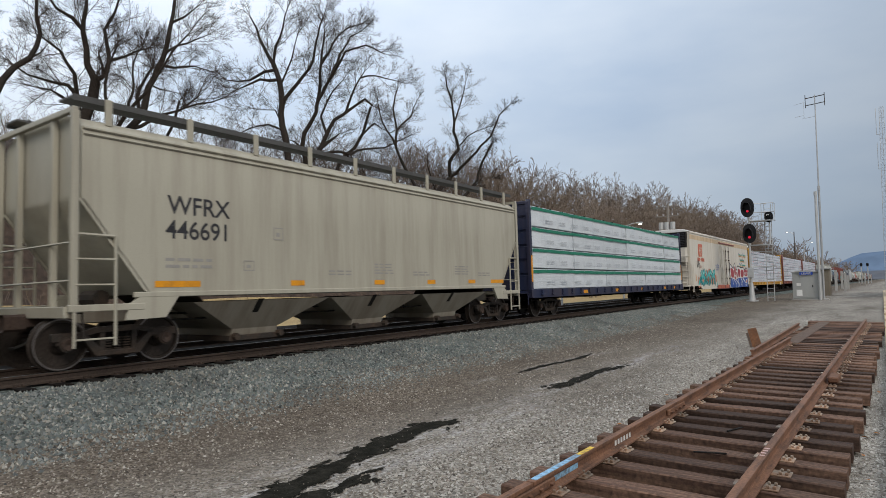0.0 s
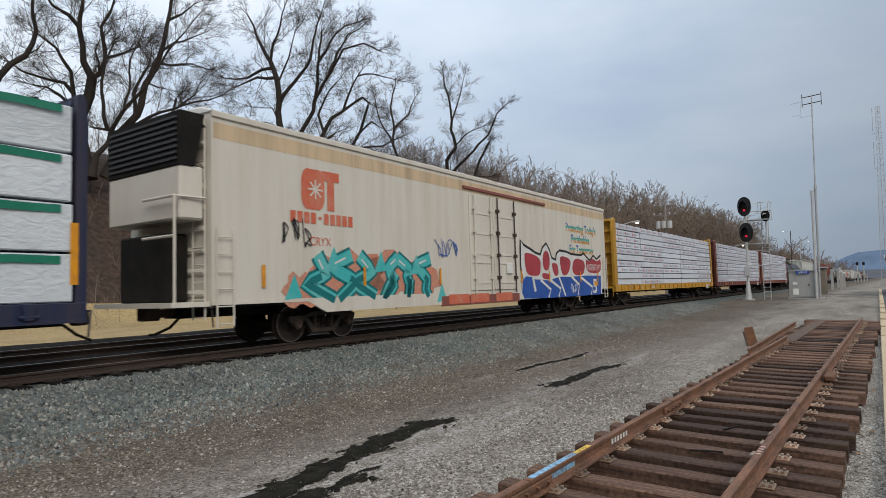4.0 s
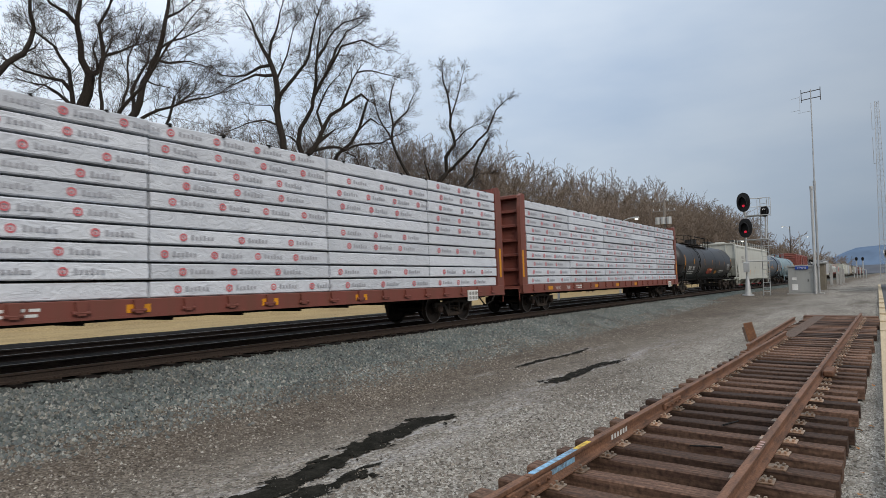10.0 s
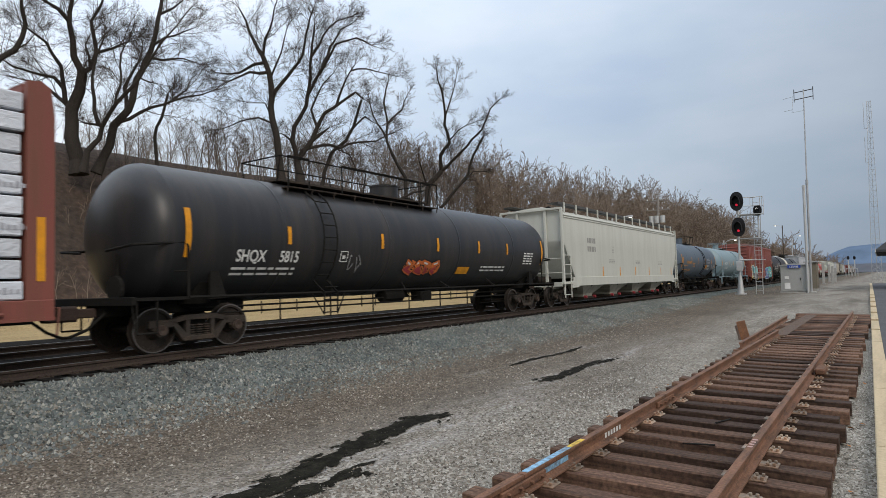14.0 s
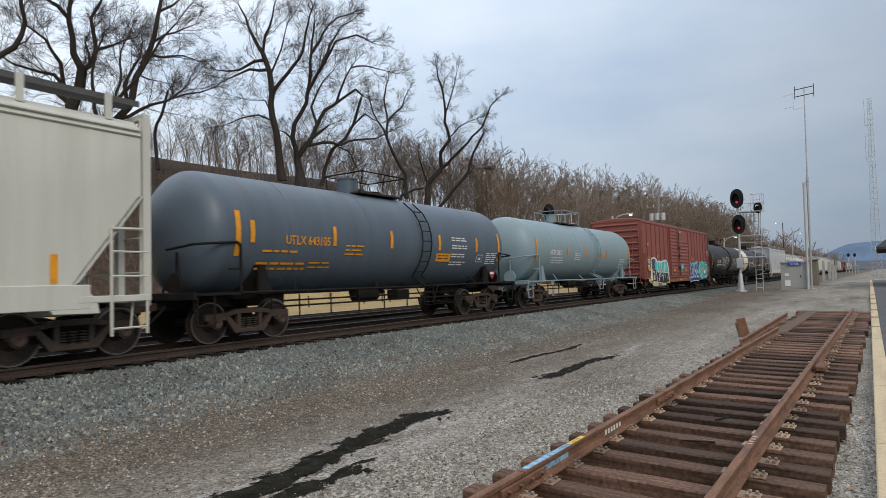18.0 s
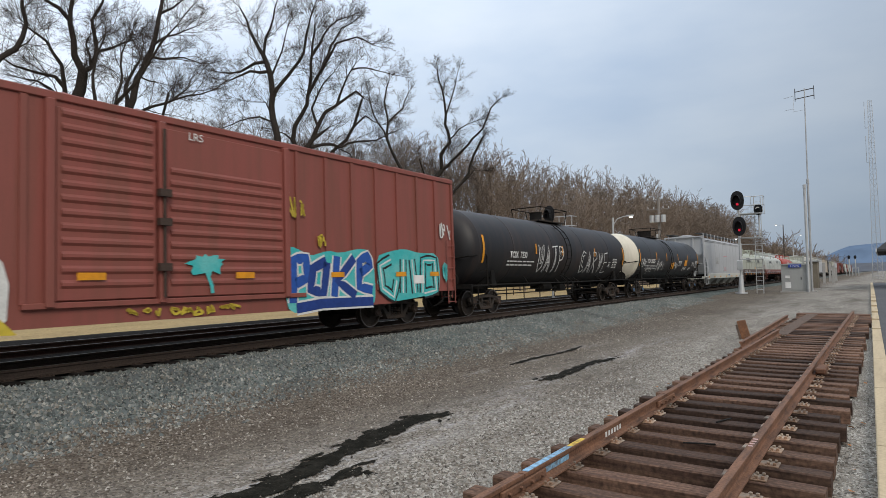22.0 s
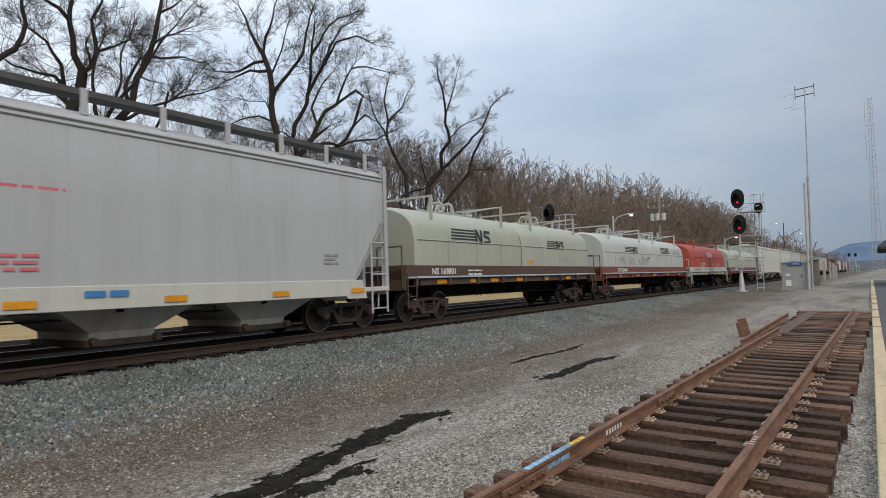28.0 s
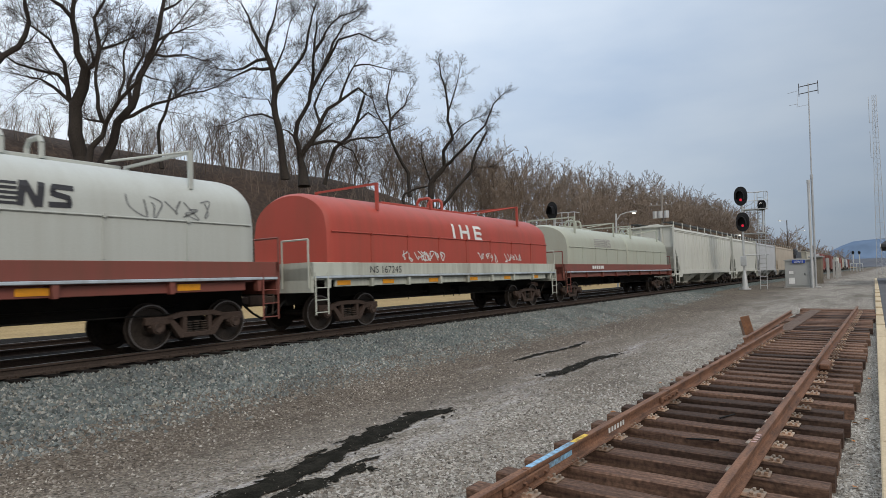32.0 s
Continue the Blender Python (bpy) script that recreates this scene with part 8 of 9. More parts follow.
    words("5", 0.95, 9.45, 0.82, surf, M_SPRAYWHITE, car, 0.012, 1.25, "white painted figure", bold=0.02)
    scrawl(car, 6.8, 0.85, 0.75, 0.42, surf, M_SPRAYWHITE, 5, 0.035, 3)
    k = Kit()
    bar(k, 9.66, 1.17, 0.5, 0.2, surf, 0.016)
    part("placard", k, M_YELLOW, car)
    for y, z, h in ((0.1, 0.72, 0.30), (-1.6, 0.72, 0.30), (-2.9, 0.72, 0.30)):
        k = Kit()
        bar(k, y, z, 1.2, h, lambda a, c: 1.585, 0.005)
        part("rust_patch", k, M_ORANGELOGO, car, "rust-orange paint on the sill")
    # left half: orange mark, teal and flesh-coloured pieces
    flat = lambda y, z: 1.568
    k = Kit()
    blob(k, -8.62, 3.72, 0.38, 0.50, flat, 0.005, rng, 0.02, 24, 4.0)
    bar(k, -8.35, 3.98, 0.62, 0.24, flat, 0.0055)
    bar(k, -8.15, 3.24, 0.24, 0.8, flat, 0.006)
    lg = part("square_logo", k, M_ORANGELOGO, car, "squarish orange-red mark with a pale star")
    k = Kit()
    for a in range(4):
        c, s_ = math.cos(a * math.pi / 4) * 0.24, math.sin(a * math.pi / 4) * 0.24
        ribbon(k, [(-8.55 - c, 3.72 - s_), (-8.55 + c, 3.72 + s_)], 0.045, flat, 0.011 + 0.0004 * a)
    part("logo_star", k, P_CREAM, lg)
    k = Kit()
    for i in range(10):
        if i != 4:
            bar(k, -9.35 + 0.215 * i, 2.88, 0.165, 0.27, flat, 0.006)
    bar(k, -8.46, 3.0, 0.11, 0.06, flat, 0.006)
    part("logo_bar", k, M_ORANGELOGO, car, "orange-red lettering bar")
    words("CRYX", 0.30, -8.75, 2.35, flat, M_ORANGELOGO, car, 0.005, 0.9)
    k = Kit()
    for y, z, ry, rz in ((-8.2, 1.45, 0.75, 0.6), (-7.0, 1.6, 1.0, 0.62), (-5.6, 1.65, 1.0, 0.60), (-4.3, 1.5, 0.9, 0.5), (-9.1, 1.25, 0.5, 0.4)):
        blob(k, y, z, ry, rz, flat, 0.004 + 0.0003 * ry, rng, 0.22, 20)
    part("graffiti_halo", k, M_PEACH, car, "orange-pink cloud behind the graffiti")
    bubble(car, -8.9, -3.6, 0.98, 2.15, flat, M_SPRAYDARKTEAL, M_TEAL, M_SPRAYDARKTEAL, 41, n=6, label="jagged teal spray-painted letters")
    for i, (a, c) in enumerate(((-9.3, 1.55), (-8.0, 2.25), (-6.2, 2.2), (-4.6, 2.15), (-3.3, 1.3))):
        k = Kit().add([(1.581, a - 0.25, c - 0.5), (1.581, a + 0.28, c - 0.45), (1.581, a + 0.05, c + 0.1)], [(0, 1, 2)])
        part("graffiti_spike", k, M_TEAL, car)
    scrawl(car, -9.6, 2.3, 0.9, 0.7, surf, M_SPRAYBLACK, 42, 0.03, 3)
    scrawl(car, -3.6, 2.2, 1.3, 0.6, surf, M_SPRAYBLUE, 43, 0.03, 4)
    for y in (-10.2, -6.9, -3.4, 2.05, 4.55, 7.9, 10.1):
        k = Kit()
        bar(k, y, 1.35, 0.1, 0.5, surf, 0.019)
        part("reflector", k, M_YELLOW, car)
    small_print(car, 0.5, 1.9, 0.5, 4, surf, M_ORANGELOGO, 0.03, 0.07, 44)
    # cooling unit on the end platform
    k = Kit().box(-1.35, 1.42, -b - 0.62, -b - 0.08, 2.75, 3.85, 0.04)
    u = part("cooling_unit", k, P_CREAM, car, "refrigeration unit with a dark grille")
    k = Kit().prism_x([(-b - 0.64, 3.85), (-b - 0.64, 4.95), (-b - 0.08, 4.95), (-b - 0.3, 3.85)], -1.35, 1.45)
    gr = part("grille_housing", k, M_BLACK, u, "black grille housing")
    for i in range(8):
        k = Kit().box(-1.25, 1.38, -b - 0.675, -b - 0.63, 3.95 + 0.12 * i, 4.0 + 0.12 * i)
        part("grille_slat", k, M_DARKMARK, u)
    k = Kit()
    k.line([(1.45, -b - 0.75, 1.0), (1.45, -b - 0.75, 3.2), (0.3, -b - 0.75, 3.2)], 0.03, 6)
    k.line([(1.45, -b - 0.75, 2.4), (0.3, -b - 0.75, 2.4)], 0.03, 6)
    k.line([(1.5, -b - 0.1, 3.2), (1.45, -b - 0.75, 3.2)], 0.03, 6)
    part("end_handrail", k, P_CREAM, car)
    k = Kit().box(-1.5, 1.5, -b - 0.85, -b, 0.98, 1.08)
    part("end_platform", k, P_CREAM, car)
    k = Kit().box(-0.9, 0.9, -b - 0.6, -b - 0.1, 1.08, 2.5, 0.04)
    part("fuel_tank", k, M_BLACK, car)


def tank_marks_7(car, b, surf):
    words("SHQX", 0.36, -7.05, 1.84, surf, M_WHITEMARK, car, stretch=0.82, bold=0.008)
    words("5815", 0.36, -5.85, 1.84, surf, M_WHITEMARK, car, stretch=0.82, bold=0.008)
    small_print(car, -7.1, 1.66, 1.8, 2, surf, M_WHITEMARK, 0.05, 0.12, 70)
    reflectors(car, (-5.6, -2.2, 0.55, 3.1, 5.2), 2.25, 0.11, 0.42, surf, n=3)
    data_block(car, -3.85, 1.86, 0.26, 0.26, surf, M_WHITEMARK)
    bubble(car, -1.0, 0.75, 1.56, 1.92, surf, M_SPRAYBLACK, M_SPRAYORANGE, M_SPRAYRED, 71, halo=M_SPRAYORANGE, n=4, label="small orange spray-painted piece")
    k = Kit()
    bar(k, 1.9, 1.53, 0.75, 0.24, surf, 0.006, 2)
    part("placard", k, M_YELLOW, car)
    small_print(car, 3.4, 1.75, 1.8, 2, surf, M_WHITEMARK, 0.05, 0.12, 72)
    small_print(car, 6.6, 2.3, 0.8, 5, surf, M_WHITEMARK, 0.05, 0.1, 73)
    scrawl(car, -3.5, 1.6, 0.5, 0.5, surf, M_FAINTWHITE, 74, 0.03, 2)


def tank_marks_9(car, b, surf):
    reflectors(car, (-5.4, -2.82, -0.5, 1.94, 4.24), 2.2, 0.12, 0.5, surf, n=3)
    k = Kit()
    bar(k, 1.8, 1.85, 0.82, 0.26, surf, 0.006, 2)
    p = part("placard", k, M_YELLOW, car, "yellow placard")
    small_print(p, 1.9, 2.02, 0.6, 2, lambda y, z: surf(y, z) + 0.004, M_DARKMARK, 0.03, 0.09, 90)
    words("UTLX 643105", 0.30, -4.45, 2.2, surf, M_YELLOW, car, stretch=0.85, bold=0.004)
    small_print(car, -5.1, 2.0, 1.2, 1, surf, M_YELLOW, 0.05, 0.1, 94)
    small_print(car, -5.2, 1.72, 1.6, 2, surf, M_YELLOW, 0.05, 0.12, 95)
    small_print(car, -2.4, 2.2, 0.7, 3, surf, M_YELLOW, 0.04, 0.11, 91)
    small_print(car, -3.6, 1.75, 0.8, 2, surf, M_YELLOW, 0.04, 0.11, 93)
    for z in (2.62, 2.36, 2.08, 1.82):
        small_print(car, 2.65, z, 0.95, 2, surf, M_WHITEMARK, 0.035, 0.08, int(z * 50))
    data_block(car, 4.3, 1.85, 0.4, 0.24, surf, M_WHITEMARK)
    small_print(car, 4.95, 2.15, 0.8, 6, surf, M_WHITEMARK, 0.03, 0.07, 92)
    k = Kit().add([(surf(0, 1.46) + 0.06, 5.6, 1.46), (surf(0, 1.46) + 0.06, 5.83, 1.23), (surf(0, 1.46) + 0.06, 6.06, 1.46), (surf(0, 1.46) + 0.06, 5.83, 1.69)], [(0, 1, 2, 3)])
    d = part("diamond_placard", k, M_SPRAYRED, car, "red and white diamond placard")
    k = Kit()
    bar(k, 5.7, 1.42, 0.26, 0.08, lambda y, z: surf(0, 1.46) + 0.06, 0.004)
    part("placard_bar", k, M_WHITE, d)


def tank_marks_10(car, b, surf):
    words("HCPX 21813", 0.30, -4.68, 2.24, surf, M_WHITEMARK, car, stretch=0.78, bold=0.008)
    small_print(car, -4.5, 2.08, 1.3, 3, surf, M_WHITEMARK, 0.04, 0.11, 100)
    reflectors(car, (-2.75, -0.45, 2.4), 2.2, 0.11, 0.42, surf, n=3)
    small_print(car, -1.9, 2.3, 0.7, 4, surf, M_WHITEMARK, 0.035, 0.09, 101)
    small_print(car, 1.2, 2.35, 0.9, 2, surf, M_YELLOW, 0.06, 0.12, 102)
    small_print(car, 4.6, 2.1, 0.8, 4, surf, M_WHITEMARK, 0.035, 0.09, 103)
    data_block(car, 4.7, 1.6, 0.25, 0.2, surf, M_WHITEMARK)


def red_boxcar(g0, g1):
    car, half, b, surf = box_car(g0, g1, P_BOX, P_BOX, "oxide red ribbed boxcar covered with graffiti", "boxcar", "boxcar", top=4.62, ribs=19, door=(-2.95, 2.0), truck_in=2.5)
    for y0, y1 in ((-2.9, -1.15), (-0.95, 1.95)):
        k = Kit().box(1.56, 1.63, y0, y1, 1.1, 4.35, 0.015)
        d = part("sliding_door", k, P_BOX, car, "ribbed red sliding door")
        z = 1.3
        while z < (4.2 if y0 < -2 else 3.6):
            k = Kit().prism_y([(1.63, z), (1.665, z + 0.05), (1.665, z + 0.10), (1.63, z + 0.15)], y0 + 0.08, y1 - 0.08)
            part("door_corrugation", k, P_BOX, d)
            z += 0.24
    for y in (-3.0, -1.05, 2.02):
        k = Kit().box(1.56, 1.70, y - 0.07, y + 0.07, 1.0, 4.45, 0.015)
        part("door_post", k, P_BOX, car)
    k = Kit().tube((1.74, -1.05, 1.1), (1.74, -1.05, 4.3), 0.028, 6)
    for z in (1.6, 2.45, 3.0):
        k.box(1.68, 1.80, -1.17, -0.93, z, z + 0.14)
    part("locking_bar", k, M_TRUCK_RUST, car)
    k = Kit().box(1.56, 1.66, -3.4, 2.6, 0.98, 1.08, 0.01)
    part("door_track", k, P_BOX, car)
    s2 = lambda y, z: 1.615
    words("LRS", 0.36, -8.36, 1.94, s2, M_WHITEMARK, car, 0.004, 0.85, bold=0.006)
    words("328", 0.36, -8.36, 1.59, s2, M_WHITEMARK, car, 0.004, 0.85, bold=0.006)
    # teal and black block letters
    painted(car, "graffiti_halo", rounded([(-7.78, 2.24), (-7.1, 2.34), (-6.44, 2.26), (-6.36, 2.06), (-5.87, 2.14), (-5.4, 2.08), (-4.6, 2.21), (-4.0, 2.18), (-3.55, 1.6), (-3.6, 0.62), (-4.62, 0.60), (-8.0, 0.78), (-7.72, 1.5)], 2), s2, 0.003, M_SPRAYWHITE, "white outer line of the spray-painted letters")
    painted(car, "graffiti_letter", [(-7.68, 2.15), (-7.13, 2.24), (-6.52, 2.16), (-6.44, 1.97), (-5.87, 2.04), (-5.4, 1.98), (-4.6, 2.11), (-4.08, 2.09), (-3.72, 1.56), (-3.72, 1.33), (-6.4, 1.37), (-6.9, 1.54), (-7.6, 1.56)], s2, 0.006, M_TEAL, "teal upper part of the spray-painted letters")
    painted(car, "graffiti_letter", [(-7.45, 1.54), (-6.82, 1.54), (-6.49, 1.37), (-3.79, 1.29), (-3.74, 0.66), (-4.62, 0.64), (-5.88, 0.70), (-6.98, 0.78), (-7.45, 0.80)], s2, 0.0065, M_SPRAYBLACK, "black lower part of the spray-painted letters")
    for run in ([(-7.70, 2.14), (-7.62, 1.58), (-7.94, 0.8)], [(-6.4, 2.0), (-6.36, 1.64), (-5.92, 1.15), (-6.01, 0.81)], [(-6.65, 1.4), (-6.41, 0.80)], [(-5.87, 2.05), (-5.74, 1.54), (-5.65, 1.0)], [(-5.45, 2.0), (-5.36, 1.14), (-5.07, 1.13), (-5.0, 0.8)], [(-4.6, 2.1), (-4.71, 1.57), (-4.61, 1.0)], [(-4.02, 2.05), (-3.8, 1.56), (-4.0, 0.85)], [(-7.3, 1.4), (-6.98, 1.38), (-6.94, 0.92), (-7.3, 0.94)], [(-4.46, 1.85), (-4.34, 1.68), (-4.46, 1.5)]):
        k = Kit()
        ribbon(k, steps(run, 3), 0.085, s2, 0.009)
        part("graffiti_stroke", k, M_SPRAYWHITE, car)
    for shape in ([(-8.36, 0.78), (-8.27, 1.04), (-8.0, 0.92), (-7.75, 1.02), (-7.75, 0.76)], [(-6.57, 0.72), (-6.49, 0.95), (-6.25, 0.70)], [(-3.95, 0.62), (-3.68, 0.86), (-3.45, 0.60)], [(-7.28, 1.19), (-7.04, 1.18), (-7.04, 0.99), (-7.28, 1.0)], [(-5.09, 1.57), (-4.94, 1.57), (-4.95, 1.24), (-5.09, 1.24)]):
        painted(car, "graffiti_patch", shape, s2, 0.011, M_SPRAYYELLOW)
    k = Kit()
    bar(k, -7.5, 1.56, 0.64, 0.66, s2, 0.018)
    part("primer_patch", k, M_PRIMER, car, "grey primer patch")
    # blue letters with white outlines on a teal cloud
    painted(car, "graffiti_halo", rounded([(1.95, 2.07), (2.15, 2.18), (2.46, 2.09), (2.75, 1.95), (3.37, 2.11), (3.8, 2.05), (4.5, 2.19), (4.93, 2.16), (5.11, 1.83), (5.16, 1.0), (5.09, 0.67), (2.74, 0.62), (2.1, 0.62), (1.95, 1.1)], 2), s2, 0.003, M_TEAL, "teal cloud behind the blue letters")
    blue = ([(2.2, 0.85), (2.22, 1.86), (2.62, 1.91), (2.66, 1.44), (2.3, 1.3)], [(3.30, 1.85), (2.85, 1.66), (2.75, 1.15), (3.2, 1.06), (3.33, 1.81)], [(3.68, 1.97), (3.56, 0.95)], [(4.32, 1.94), (3.68, 1.35), (4.36, 0.95)], [(4.55, 1.54), (4.96, 1.75), (4.84, 2.01), (4.52, 1.86), (4.5, 1.18), (5.03, 1.08)], [(2.3, 0.72), (3.15, 0.80), (5.05, 0.78)])
    for i, run in enumerate(blue):
        for w, m, lift in ((0.34, M_SPRAYWHITE, 0.006), (0.24, M_SPRAYNAVY if i % 2 else M_SPRAYBLUE, 0.009)):
            k = Kit()
            ribbon(k, steps(run, 3), w, s2, lift + 0.0004 * i)
            part("graffiti_letter", k, m, car, "" if w > 0.3 else "blue spray-painted letter")
    painted(car, "graffiti_halo", rounded([(5.22, 2.0), (5.77, 2.14), (6.48, 2.25), (7.23, 2.13), (8.2, 2.15), (8.32, 1.48), (8.2, 0.9), (7.04, 0.8), (5.88, 0.72), (5.25, 1.08)], 2), s2, 0.0035, M_TEAL, "teal cloud behind the dark letters")
    for i, run in enumerate(([(5.84, 1.92), (5.36, 1.74), (5.46, 1.11), (5.95, 0.85), (6.1, 1.32)], [(6.42, 1.93), (6.38, 0.96)], [(6.84, 1.94), (6.97, 0.94)], [(7.35, 0.93), (7.41, 1.92), (8.02, 1.92), (8.08, 1.0), (7.43, 0.92)])):
        for w, m, lift in ((0.34, M_SPRAYBLACK, 0.006), (0.22, M_TEAL, 0.009), (0.05, M_SPRAYWHITE, 0.012)):
            k = Kit()
            ribbon(k, steps(run, 3), w, s2, lift + 0.0004 * i)
            part("graffiti_letter", k, m, car, "teal spray-painted letter with a black edge" if m is M_TEAL else "")
    k = Kit()
    blob(k, -0.1, 1.74, 0.42, 0.2, lambda a, c: 1.668, 0.004, random.Random(7), 0.3, 26)
    ribbon(k, [(-0.1, 1.55), (0.0, 1.3), (0.02, 1.15)], 0.08, lambda a, c: 1.668, 0.005)
    part("graffiti_patch", k, M_TEAL, car, "small teal tag on the door")
    for y, z, w, h, m, sd in ((-8.39, 2.98, 0.5, 0.28, M_SPRAYYELLOW, 1), (-8.35, 2.24, 0.38, 0.18, M_SPRAYYELLOW, 2), (-6.28, 2.30, 0.28, 0.22, M_SPRAYYELLOW, 3), (2.1, 2.85, 0.5, 0.55, M_SPRAYYELLOW, 4), (8.35, 2.6, 0.6, 0.55, M_SPRAYWHITE, 6), (3.04, 2.2, 0.26, 0.28, M_SPRAYYELLOW, 7), (8.45, 1.1, 0.4, 0.8, M_TEAL, 8), (-1.7, 0.74, 2.4, 0.17, M_SPRAYYELLOW, 9)):
        scrawl(car, y, z, w, h, s2 if abs(y) > 2 or z < 1 else (lambda a, c: 1.67), m, 120 + sd, 0.05, 3 if w < 1 else 9)
    for y in (-8.3, -5.7, -2.6, 0.57, 3.45, 6.05, 7.75):
        k = Kit()
        bar(k, y, 1.44, 0.48, 0.13 if y > -8 else 0.2, lambda a, c: 1.675 if -3 < a < 2 else 1.615, 0.022)
        part("reflector", k, M_YELLOW, car)
    k = Kit()
    bar(k, 6.92, 1.22, 0.5, 0.25, s2, 0.022)
    part("data_board", k, M_WHITE, car)
    words("LRS", 0.22, -0.5, 4.2, lambda a, c: 1.61, M_WHITEMARK, car, 0.06)


def locomotive(g0, g1):
    """A black six-axle diesel in the train, cab and lit lamps towards the head."""
    car, half = start_car("locomotive", "black diesel locomotive with lit headlights in the train", "locomotive", g0, g1)
    b = half - 0.6
    k = Kit().box(-1.5, 1.5, -b, b, 1.15, 1.55, 0.03)
    part("frame", k, M_BLACK, car)
    k = Kit().box(-0.9, 0.9, -4.6, b - 1.2, 1.55, 4.35, 0.08)
    part("long_hood", k, P_BLACK, car)
    k = Kit().prism_x([(-7.0, 1.55), (-4.5, 1.55), (-4.5, 4.62), (-6.5, 4.62), (-6.75, 4.35), (-7.0, 3.55)], -1.52, 1.52)
    cab_ = part("cab", k, P_BLACK, car)
    for x in (-0.75, 0.75):
        k = Kit().box(x - 0.5, x + 0.5, -6.93, -6.86, 3.62, 4.22, 0.02)
        part("windshield", k, M_SIGBLACK, cab_)
    k = Kit().box(1.50, 1.54, -6.2, -4.9, 3.5, 4.2, 0.01)
    part("side_window", k, M_SIGBLACK, cab_)
    k = Kit().prism_x([(-8.9, 1.55), (-7.0, 1.55), (-7.0, 3.5), (-8.5, 3.3), (-8.9, 2.9)], -1.0, 1.0)
    part("nose", k, P_BLACK, car)
    for x, y, z, r in ((-0.16, -6.9, 4.46, 0.13), (0.16, -6.9, 4.46, 0.13), (-0.75, -b - 0.03, 1.75, 0.12), (0.75, -b - 0.03, 1.75, 0.12)):
        k = Kit().tube((x, y - 0.10, z), (x, y, z), r, 14)
        part("headlight", k, M_HEADLIGHT, car, "glowing warm headlight")
    for y in (-1.5, 1.5, 4.4, 6.6):
        k = Kit().tube((0, y, 4.35), (0, y, 4.6), 0.65 if y > 3 else 0.4, 16)
        part("roof_fan", k, M_BLACK, car)
    for s in (1, -1):
        k = Kit().line([(s * 1.48, -4.4, 2.6), (s * 1.48, b, 2.6)], 0.025, 5)
        for i in range(9):
            y = -4.4 + i * (b + 4.4) / 8
            k.tube((s * 1.48, y, 1.5), (s * 1.48, y, 2.6), 0.022, 5)
        part("side_handrail", k, M_WHITE, car)
    k = Kit().tube((0, -2.6, 0.75), (0, 2.6, 0.75), 0.62, 14)
    part("fuel_tank", k, M_BLACK, car)
    k = Kit().prism_y([(-1.5, 1.3), (1.5, 1.3), (1.2, 0.2), (-1.2, 0.2)], -b - 0.1, -b)
    part("pilot", k, M_BLACK, car)
    couplers(car, half)
    trucks(car, (-b + 2.6, -b + 4.4, b - 4.4, b - 2.6), "dark")


